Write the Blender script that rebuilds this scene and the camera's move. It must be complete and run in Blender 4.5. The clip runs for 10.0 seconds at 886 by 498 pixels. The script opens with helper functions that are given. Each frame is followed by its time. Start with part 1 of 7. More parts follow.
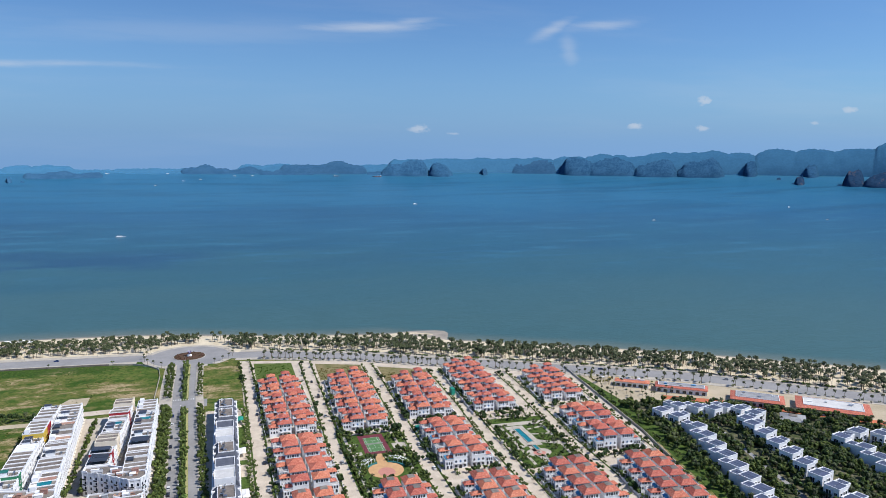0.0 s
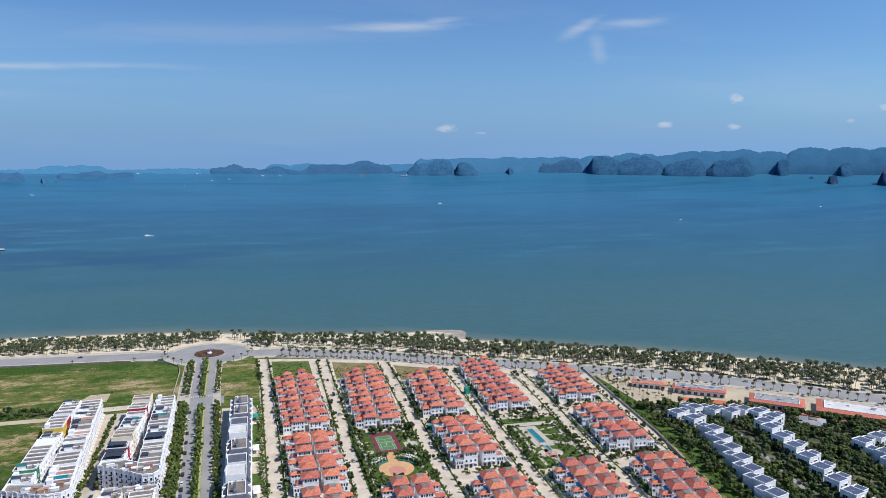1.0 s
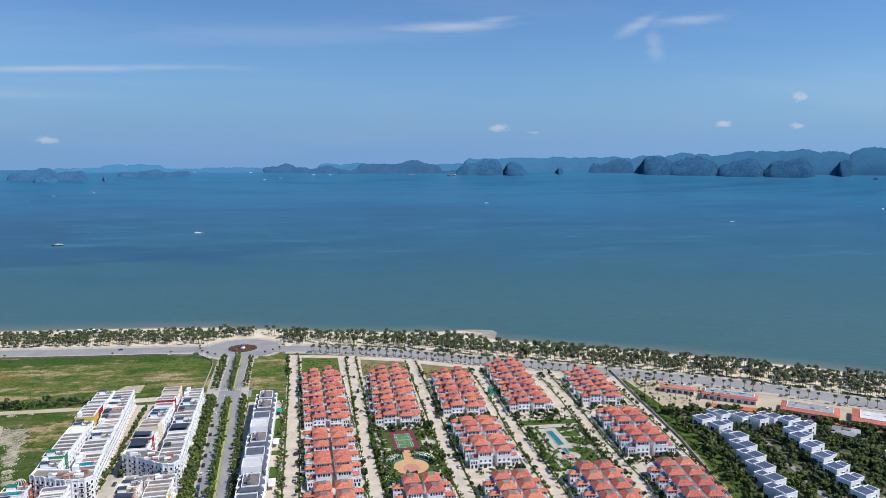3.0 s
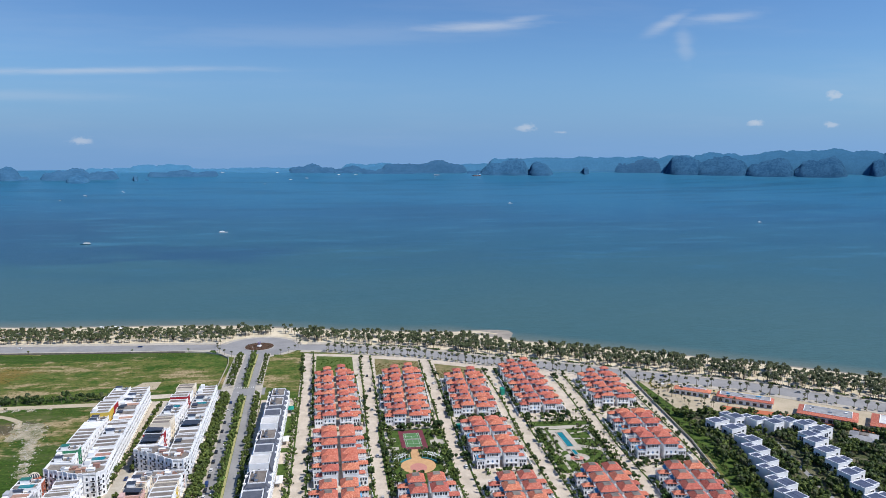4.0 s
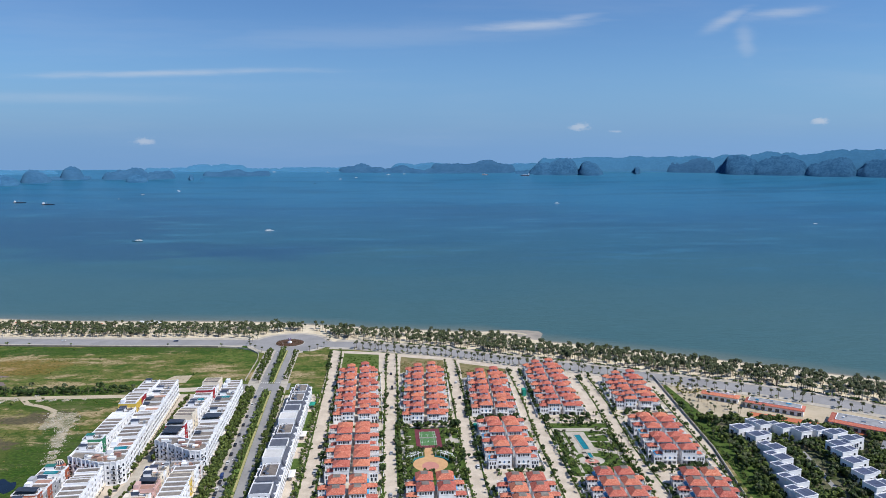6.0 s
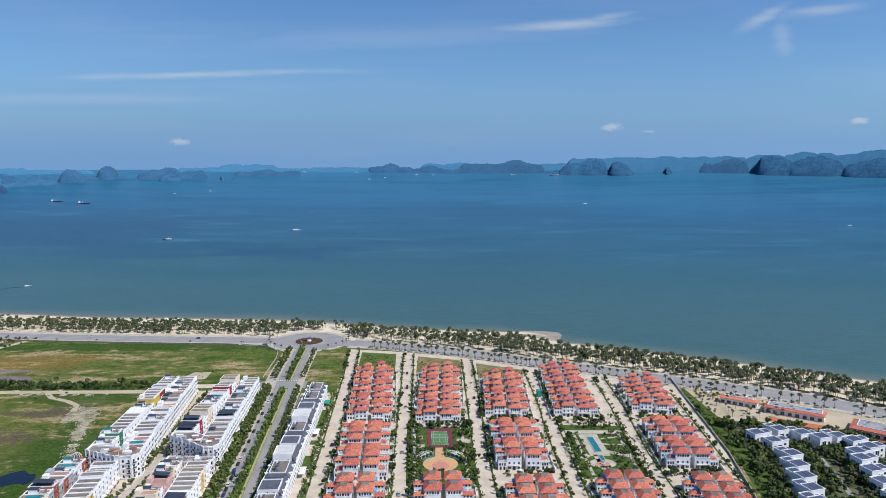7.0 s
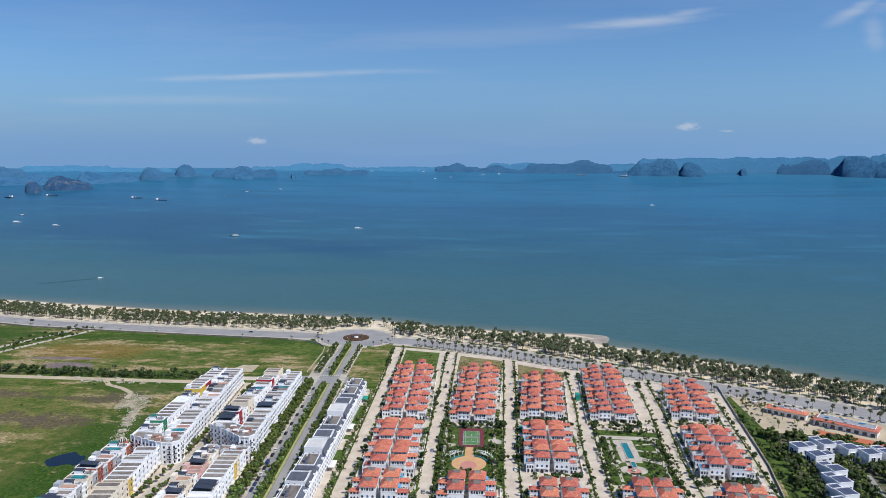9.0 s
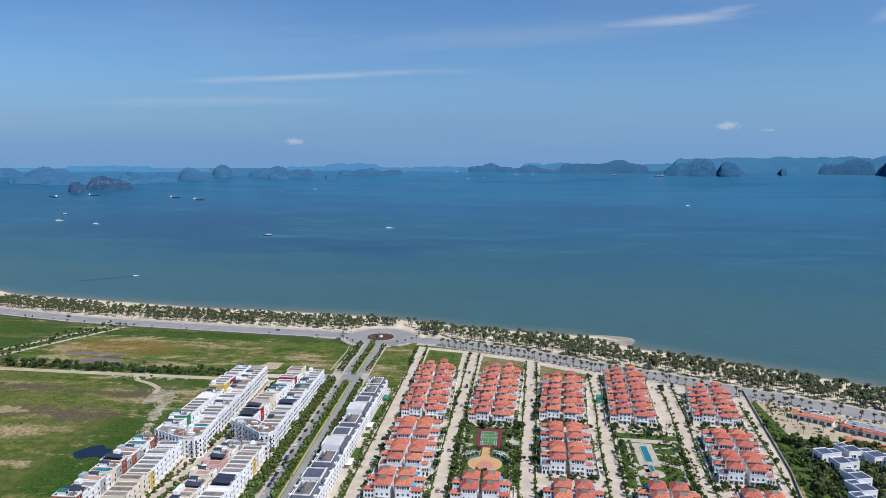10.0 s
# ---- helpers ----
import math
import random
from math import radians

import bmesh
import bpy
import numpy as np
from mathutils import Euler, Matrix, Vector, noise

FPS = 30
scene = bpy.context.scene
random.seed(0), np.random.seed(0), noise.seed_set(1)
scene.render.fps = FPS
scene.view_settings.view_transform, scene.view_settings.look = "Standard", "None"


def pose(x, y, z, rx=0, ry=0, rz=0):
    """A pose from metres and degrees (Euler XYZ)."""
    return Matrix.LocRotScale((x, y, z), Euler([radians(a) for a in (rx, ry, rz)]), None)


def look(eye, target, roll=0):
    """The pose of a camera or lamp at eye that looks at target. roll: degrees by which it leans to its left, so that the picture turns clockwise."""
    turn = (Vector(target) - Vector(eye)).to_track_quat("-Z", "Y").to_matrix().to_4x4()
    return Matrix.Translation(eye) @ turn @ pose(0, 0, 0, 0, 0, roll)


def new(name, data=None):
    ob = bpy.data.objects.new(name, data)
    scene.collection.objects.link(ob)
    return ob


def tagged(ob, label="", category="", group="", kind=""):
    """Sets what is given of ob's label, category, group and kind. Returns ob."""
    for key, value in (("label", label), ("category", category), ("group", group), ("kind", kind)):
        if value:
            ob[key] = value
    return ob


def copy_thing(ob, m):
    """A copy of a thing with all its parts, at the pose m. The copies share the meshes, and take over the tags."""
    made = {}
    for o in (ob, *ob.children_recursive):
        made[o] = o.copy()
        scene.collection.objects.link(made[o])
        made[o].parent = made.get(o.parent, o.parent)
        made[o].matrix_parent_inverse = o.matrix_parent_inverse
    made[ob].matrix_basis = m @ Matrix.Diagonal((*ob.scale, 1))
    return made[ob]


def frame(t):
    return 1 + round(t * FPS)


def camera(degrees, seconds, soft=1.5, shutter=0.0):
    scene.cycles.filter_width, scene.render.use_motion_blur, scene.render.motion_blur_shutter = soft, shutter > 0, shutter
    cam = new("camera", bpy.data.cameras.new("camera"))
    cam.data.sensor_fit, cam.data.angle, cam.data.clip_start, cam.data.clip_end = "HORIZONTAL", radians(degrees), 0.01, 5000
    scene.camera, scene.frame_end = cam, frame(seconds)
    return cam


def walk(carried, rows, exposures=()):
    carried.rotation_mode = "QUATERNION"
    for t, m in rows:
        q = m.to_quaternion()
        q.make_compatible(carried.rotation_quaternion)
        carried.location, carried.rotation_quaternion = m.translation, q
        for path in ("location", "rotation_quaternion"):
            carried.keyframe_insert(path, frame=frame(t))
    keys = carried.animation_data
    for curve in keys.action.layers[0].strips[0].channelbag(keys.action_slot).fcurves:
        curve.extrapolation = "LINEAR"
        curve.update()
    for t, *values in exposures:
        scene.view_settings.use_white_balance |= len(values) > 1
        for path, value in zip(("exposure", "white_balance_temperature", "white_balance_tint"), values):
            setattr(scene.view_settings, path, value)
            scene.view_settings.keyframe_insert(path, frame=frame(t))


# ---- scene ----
cam = camera(63.75, 10.0, soft=0.6)
PATH = [
    (0.0, 0.76, 0.00, 193.36, -17.50, -7.39, -0.21),
    (0.5, 5.66, -1.49, 193.36, -16.38, -7.42, -0.12),
    (1.0, 10.61, -2.99, 193.36, -15.30, -7.44, -0.06),
    (1.5, 15.64, -4.48, 193.38, -14.25, -7.45, -0.05),
    (2.0, 20.75, -5.94, 193.39, -13.18, -7.46, -0.08),
    (2.5, 25.95, -7.35, 193.41, -12.17, -7.47, -0.13),
    (4.0, 42.78, -10.59, 193.26, -9.01, -7.48, -0.07),
    (4.5, 48.59, -11.45, 193.20, -7.96, -7.48, -0.03),
    (5.0, 54.46, -12.26, 193.13, -6.92, -7.46, -0.01),
    (5.5, 60.33, -13.03, 193.04, -5.89, -7.49, -0.00),
    (7.0, 78.00, -14.81, 192.86, -2.41, -7.49, -0.03),
    (7.5, 83.82, -15.36, 192.99, -0.95, -7.49, -0.06),
    (8.0, 89.64, -15.90, 193.17, 0.39, -7.51, -0.13),
    (8.5, 95.40, -16.44, 193.40, 1.77, -7.53, -0.19),
    (9.0, 101.10, -16.97, 193.68, 3.16, -7.54, -0.22),
    (9.5, 106.71, -17.50, 193.97, 4.53, -7.55, -0.21),
    (10.0, 112.27, -18.01, 194.28, 5.97, -7.55, -0.15),
]
walk(cam, [(t, pose(x, y, z, 90 + p, r, w)) for t, x, y, z, w, p, r in PATH], [(0.0, 0.0), (5.0, -0.03), (10.0, -0.10)])

# ---- light: sun and sky ----
SUN_AZ, SUN_EL = 124.0, 52.0  # degrees clockwise from the sea direction, and above the horizon
sun = new("sun", bpy.data.lights.new("sun", "SUN"))
sun.data.energy, sun.data.angle, sun.data.color = 4.75, radians(0.55), (1.0, 0.97, 0.92)
_d = Vector((math.sin(radians(SUN_AZ)) * math.cos(radians(SUN_EL)), math.cos(radians(SUN_AZ)) * math.cos(radians(SUN_EL)), math.sin(radians(SUN_EL))))
sun.matrix_world = look(tuple(_d * 900), (0, 0, 0))

world = bpy.data.worlds.new("world")
scene.world = world
world.use_nodes = True
scene.view_settings.exposure = 0.0


class Nodes:
    """Short-hand for building a node tree."""

    def __init__(self, tree):
        self.t = tree
        tree.nodes.clear()

    def add(self, kind, ins=None, **props):
        n = self.t.nodes.new(kind)
        for k, v in props.items():
            if k == "operation":
                n.operation = v
            elif k == "blend_type":
                n.blend_type = v
            elif k == "data_type":
                n.data_type = v
            elif k == "interpolation_type":
                n.interpolation_type = v
        for k, v in (ins or {}).items():
            if isinstance(v, bpy.types.NodeSocket):
                self.t.links.new(v, n.inputs[k])
            else:
                n.inputs[k].default_value = v
        return n

    def math(self, op, a, b=0.0, c=0.0):
        return self.add("ShaderNodeMath", {0: a, 1: b, 2: c}, operation=op).outputs[0]

    def mix(self, fac, a, b, blend="MIX"):
        n = self.add("ShaderNodeMix", {0: fac, 6: a, 7: b}, data_type="RGBA", blend_type=blend)
        return n.outputs[2]

    def ramp(self, fac, stops):
        n = self.add("ShaderNodeValToRGB", {0: fac})
        el = n.color_ramp.elements
        while len(el) < len(stops):
            el.new(0.5)
        for e, (p, c) in zip(el, stops):
            e.position, e.color = p, (*c, 1) if len(c) == 3 else c
        return n.outputs[0]

    def step(self, v, lo, hi):
        n = self.add("ShaderNodeMapRange", {0: v, 1: lo, 2: hi, 3: 0.0, 4: 1.0}, interpolation_type="SMOOTHSTEP")
        return n.outputs[0]

    def noise(self, vec, scale, detail=4.0, rough=0.55):
        return self.add("ShaderNodeTexNoise", {"Vector": vec, "Scale": scale, "Detail": detail, "Roughness": rough}).outputs[0]


def rgb(r, g, b):
    return (r, g, b, 1.0)


def build_sky():
    k = Nodes(world.node_tree)
    vec = k.add("ShaderNodeTexCoord").outputs["Generated"]
    xyz = k.add("ShaderNodeSeparateXYZ", {0: vec})
    x, y, z = xyz.outputs
    up = k.math("MAXIMUM", z, 0.035)
    sky = k.add("ShaderNodeTexSky", {0: k.add("ShaderNodeCombineXYZ", {0: x, 1: y, 2: up}).outputs[0]})
    sky.sky_type, sky.sun_disc = "NISHITA", False
    sky.sun_elevation, sky.sun_rotation = radians(SUN_EL), radians(SUN_AZ)
    sky.altitude, sky.air_density, sky.dust_density, sky.ozone_density = 100, 1.0, 0.6, 2.2
    col = sky.outputs[0]
    # clouds: thin wisps and a few small puffs over the bay
    ay = k.math("MAXIMUM", k.math("ABSOLUTE", y), 0.05)
    u, w = k.math("DIVIDE", x, ay), k.math("DIVIDE", z, ay)
    flat = k.add("ShaderNodeCombineXYZ", {0: k.math("MULTIPLY", u, 5.0), 1: k.math("MULTIPLY", w, 42.0), 2: 0.0}).outputs[0]
    grain = k.noise(flat, 1.0, 7.0, 0.62)
    fine = k.noise(k.add("ShaderNodeCombineXYZ", {0: k.math("MULTIPLY", u, 60.0), 1: k.math("MULTIPLY", w, 120.0), 2: 3.0}).outputs[0], 1.0, 5.0, 0.6)
    total = None
    WISPS = [  # centre across, centre up, half width, half height, slope, strength, puffy
        (0.212, 0.178, 0.135, 0.010, 0.07, 0.55, 0), (0.27, 0.188, 0.05, 0.008, 0.16, 0.40, 0), (0.487, 0.190, 0.042, 0.012, 0.45, 0.42, 0), (0.515, 0.160, 0.018, 0.028, -0.6, 0.24, 0), (0.57, 0.20, 0.09, 0.011, 0.10, 0.40, 0),
        (-0.284, 0.1085, 0.230, 0.0060, 0.028, 0.50, 0), (-0.45, 0.075, 0.25, 0.010, 0.0, 0.18, 0), (0.0, 0.16, 0.35, 0.02, 0.05, 0.14, 0),
        (0.763, 0.092, 0.022, 0.010, 0.0, 0.6, 1), (0.760, 0.047, 0.022, 0.0065, 0.0, 0.5, 1), (0.635, 0.050, 0.019, 0.008, 0.0, 0.6, 1),
        (1.066, 0.084, 0.028, 0.008, 0.0, 0.55, 1), (0.280, 0.039, 0.022, 0.007, 0.0, 0.55, 1), (-0.319, 0.018, 0.020, 0.008, 0.0, 0.5, 1),
        (0.33, 0.033, 0.012, 0.003, 0.0, 0.4, 1), (0.99, 0.06, 0.014, 0.004, 0.0, 0.4, 1)]
    for cu, cw, hu, hw, slope, power, puffy in WISPS:
        du = k.math("SUBTRACT", u, cu)
        dw = k.math("SUBTRACT", k.math("SUBTRACT", w, cw), k.math("MULTIPLY", du, slope))
        q = k.math("ADD", k.math("POWER", k.math("DIVIDE", k.math("ABSOLUTE", du), hu), 2.0), k.math("POWER", k.math("DIVIDE", k.math("ABSOLUTE", dw), hw), 2.0))
        g = k.math("POWER", 2.718, k.math("MULTIPLY", q, -1.0))
        body = k.step(k.math("ADD", k.math("MULTIPLY", g, 0.60 if puffy else 0.42), k.math("MULTIPLY", fine if puffy else grain, 1.1 if puffy else 0.95)), 0.80 if puffy else 0.50, 1.12 if puffy else 0.95)
        m = k.math("MULTIPLY", k.math("MULTIPLY", body, g), power)
        total = m if total is None else k.math("MAXIMUM", total, m)
    veil = k.math("MULTIPLY", k.step(k.noise(k.add("ShaderNodeCombineXYZ", {0: k.math("MULTIPLY", u, 1.6), 1: k.math("MULTIPLY", w, 14.0), 2: 7.0}).outputs[0], 1.0, 6.0, 0.6), 0.45, 0.8), 0.10)
    total = k.math("MAXIMUM", total, veil)
    low = k.step(w, 0.16, -0.02)
    col = k.mix(k.math("MULTIPLY", low, 0.85), col, rgb(3.05, 4.12, 5.70))
    col = k.mix(1.0, col, rgb(0.59, 0.865, 1.21), "MULTIPLY")
    east = k.math("ADD", 0.99, k.math("MULTIPLY", k.step(u, -0.4, 1.0), 0.13))
    col = k.add("ShaderNodeVectorMath", {0: col, 1: k.add("ShaderNodeCombineXYZ", {0: east, 1: east, 2: east}).outputs[0]}, operation="MULTIPLY").outputs[0]
    col = k.mix(total, col, rgb(6.6, 7.2, 8.2))
    bg = k.add("ShaderNodeBackground", {0: col, 1: SKY})
    out = k.add("ShaderNodeOutputWorld", {0: bg.outputs[0]})


SKY = 0.092
build_sky()


# ---- the waterline: x along the shore, y out to sea ----
SHORE = [(-4800, 2400), (-900, 1010), (-624, 912), (-577, 889), (-466, 870), (-375, 853), (-289, 836), (-187, 828), (-108, 820), (-75, 815), (-28, 801), (24, 785), (50, 775), (112, 759), (149, 752), (178, 748), (206, 726), (238, 698), (262, 688), (309, 660), (357, 634), (402, 609), (442, 583), (481, 558), (580, 487), (700, 394), (4800, -2700)]


# ---- materials ----
def material(name, base, other=None, size=3.0, fine=None, rough=0.8, metal=0.0, bump=0.0, vary=0.0, world_space=False, spec=0.4, stripes=None, clusters=0.0):
    """A surface whose colour wanders between base and other over size metres, with finer grain, and differs from object to object by vary."""
    m = bpy.data.materials.new(name)
    m.use_nodes = True
    k = Nodes(m.node_tree)
    vec = k.add("ShaderNodeNewGeometry").outputs["Position"] if world_space else k.add("ShaderNodeTexCoord").outputs["Object"]
    rnd = k.add("ShaderNodeObjectInfo").outputs["Random"]
    other = other or tuple(c * 0.75 for c in base)
    if not world_space:
        off = k.add("ShaderNodeCombineXYZ", {0: k.math("MULTIPLY", rnd, 90.0), 1: k.math("MULTIPLY", rnd, 37.0), 2: 0.0}).outputs[0]
        vec = k.add("ShaderNodeVectorMath", {0: vec, 1: off}, operation="ADD").outputs[0]
    big = k.noise(vec, 1.0 / size, 5.0, 0.6)
    small = k.noise(vec, 1.0 / (fine or size * 0.12), 4.0, 0.6)
    f = k.math("ADD", k.math("MULTIPLY", big, 0.65), k.math("MULTIPLY", small, 0.35))
    col = k.mix(k.step(f, 0.36, 0.66), rgb(*base), rgb(*other))
    if stripes:
        wave = k.add("ShaderNodeTexWave", {"Vector": vec, "Scale": stripes, "Distortion": 0.3, "Detail": 1.0}).outputs[1]
        col = k.mix(k.math("MULTIPLY", k.step(wave, 0.55, 0.95), 0.30), col, rgb(*[c * 0.45 for c in base]))
    if vary:
        hsv = k.add("ShaderNodeHueSaturation", {"Hue": k.math("ADD", 0.5 - vary * 0.06, k.math("MULTIPLY", rnd, vary * 0.12)), "Value": k.math("ADD", 1 - vary, k.math("MULTIPLY", rnd, 2 * vary)), "Color": col})
        col = hsv.outputs[0]
    if clusters:
        each = k.add("ShaderNodeNewGeometry").outputs["Random Per Island"]
        hsv = k.add("ShaderNodeHueSaturation", {"Hue": k.math("ADD", 0.515, k.math("MULTIPLY", each, -0.035)), "Value": k.math("ADD", 1 - clusters, k.math("MULTIPLY", k.math("POWER", each, 1.6), 2.6 * clusters)), "Color": col})
        col = hsv.outputs[0]
    bsdf = k.add("ShaderNodeBsdfPrincipled", {"Base Color": col, "Roughness": rough, "Metallic": metal, "Specular IOR Level": spec})
    if bump:
        b = k.add("ShaderNodeBump", {"Height": small, "Strength": 0.6, "Distance": bump})
        k.t.links.new(b.outputs[0], bsdf.inputs["Normal"])
    k.add("ShaderNodeOutputMaterial", {0: bsdf.outputs[0]})
    return m


def sea_material():
    m = bpy.data.materials.new("sea_water")
    m.use_nodes = True
    k = Nodes(m.node_tree)
    pos = k.add("ShaderNodeNewGeometry").outputs["Position"]
    x, y, _z = k.add("ShaderNodeSeparateXYZ", {0: pos}).outputs

    def scaled(sx, sy):
        return k.add("ShaderNodeVectorMath", {0: pos, 1: (sx, sy, 0.0)}, operation="MULTIPLY").outputs[0]

    # metres from the waterline
    edge = k.ramp(k.math("DIVIDE", k.math("ADD", x, 900.0), 1600.0), [((a + 900.0) / 1600.0, (b / 1100.0,) * 3) for a, b in SHORE[1:-1]])
    gap = k.math("SUBTRACT", y, k.math("MULTIPLY", edge, 1100.0))
    # silt-green shallows along the slanting shore, bluer water further out
    drift = k.noise(scaled(0.0012, 0.0040), 1.0, 6.0, 0.6)
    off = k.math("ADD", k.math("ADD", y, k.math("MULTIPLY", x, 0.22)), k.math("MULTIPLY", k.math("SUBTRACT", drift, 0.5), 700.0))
    col = k.ramp(k.step(off, 500.0, 3600.0), SEA_DEPTH_HAZE)
    # wind lanes and calm streaks
    lane = k.noise(scaled(0.0050, 0.0150), 1.0, 9.0, 0.72)
    far = k.step(off, 900.0, 1700.0)
    col = k.mix(k.math("MULTIPLY", k.math("MULTIPLY", k.step(lane, 0.50, 0.64), far), 0.75), col, rgb(0.036, 0.155, 0.240))
    calm = k.noise(scaled(0.0014, 0.0060), 1.0, 7.0, 0.62)
    col = k.mix(k.math("MULTIPLY", k.step(calm, 0.49, 0.60), k.math("MULTIPLY", far, 0.45)), col, rgb(0.007, 0.056, 0.108))
    # broad ragged ovals of darker blue
    for cx, cy, rx, ry, power in ((-175.0, 1440.0, 190.0, 120.0, 0.85), (-480.0, 1480.0, 230.0, 170.0, 0.65), (-820.0, 1900.0, 420.0, 420.0, 0.70), (330.0, 2550.0, 420.0, 260.0, 0.30)):
        q = k.math("ADD", k.math("POWER", k.math("ABSOLUTE", k.math("DIVIDE", k.math("SUBTRACT", x, cx), rx)), 2.0), k.math("POWER", k.math("ABSOLUTE", k.math("DIVIDE", k.math("SUBTRACT", y, cy), ry)), 2.0))
        col = k.mix(k.math("MULTIPLY", k.step(k.math("ADD", q, k.math("MULTIPLY", k.math("SUBTRACT", lane, 0.5), 4.0)), 1.3, 0.1), power), col, rgb(0.008, 0.050, 0.110))
    # distance haze painted into the water colour, paler towards the bay's far side
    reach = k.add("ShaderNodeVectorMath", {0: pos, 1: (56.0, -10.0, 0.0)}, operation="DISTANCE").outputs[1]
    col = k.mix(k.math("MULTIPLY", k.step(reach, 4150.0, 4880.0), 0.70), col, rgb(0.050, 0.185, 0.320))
    # ripples
    chop = k.noise(scaled(0.022, 0.075), 1.0, 9.0, 0.78)
    col = k.mix(k.math("MULTIPLY", k.step(chop, 0.42, 0.60), 0.80), k.mix(0.10, col, rgb(0.004, 0.030, 0.050)), k.mix(0.10, col, rgb(0.08, 0.21, 0.27)))
    # stirred-up sand where the water thins out
    thin = k.step(k.math("ADD", gap, k.math("MULTIPLY", k.math("SUBTRACT", calm, 0.5), 40.0)), 46.0, 2.0)
    col = k.mix(k.math("MULTIPLY", thin, 0.62), col, rgb(0.150, 0.165, 0.125))
    wash = k.step(k.math("ADD", gap, k.math("MULTIPLY", k.math("SUBTRACT", chop, 0.5), 8.0)), 9.0, 0.0)
    col = k.mix(k.math("MULTIPLY", wash, 0.75), col, rgb(0.33, 0.27, 0.20))
    swell = k.noise(scaled(0.10, 0.22), 1.0, 6.0, 0.65)
    bump = k.add("ShaderNodeBump", {"Height": swell, "Strength": 0.35, "Distance": 1.0})
    bsdf = k.add("ShaderNodeBsdfPrincipled", {"Base Color": col, "Roughness": 0.30, "IOR": 1.33, "Specular IOR Level": 0.22, "Normal": bump.outputs[0]})
    k.add("ShaderNodeOutputMaterial", {0: bsdf.outputs[0]})
    return m


# shallow to deep water; the last two stops are lightened for distance haze
SEA_DEPTH_HAZE = [(0.0, (0.055, 0.116, 0.106)), (0.12, (0.028, 0.094, 0.110)), (0.32, (0.014, 0.084, 0.132)), (0.65, (0.010, 0.084, 0.168)), (0.86, (0.011, 0.108, 0.205)), (1.0, (0.018, 0.132, 0.240))]


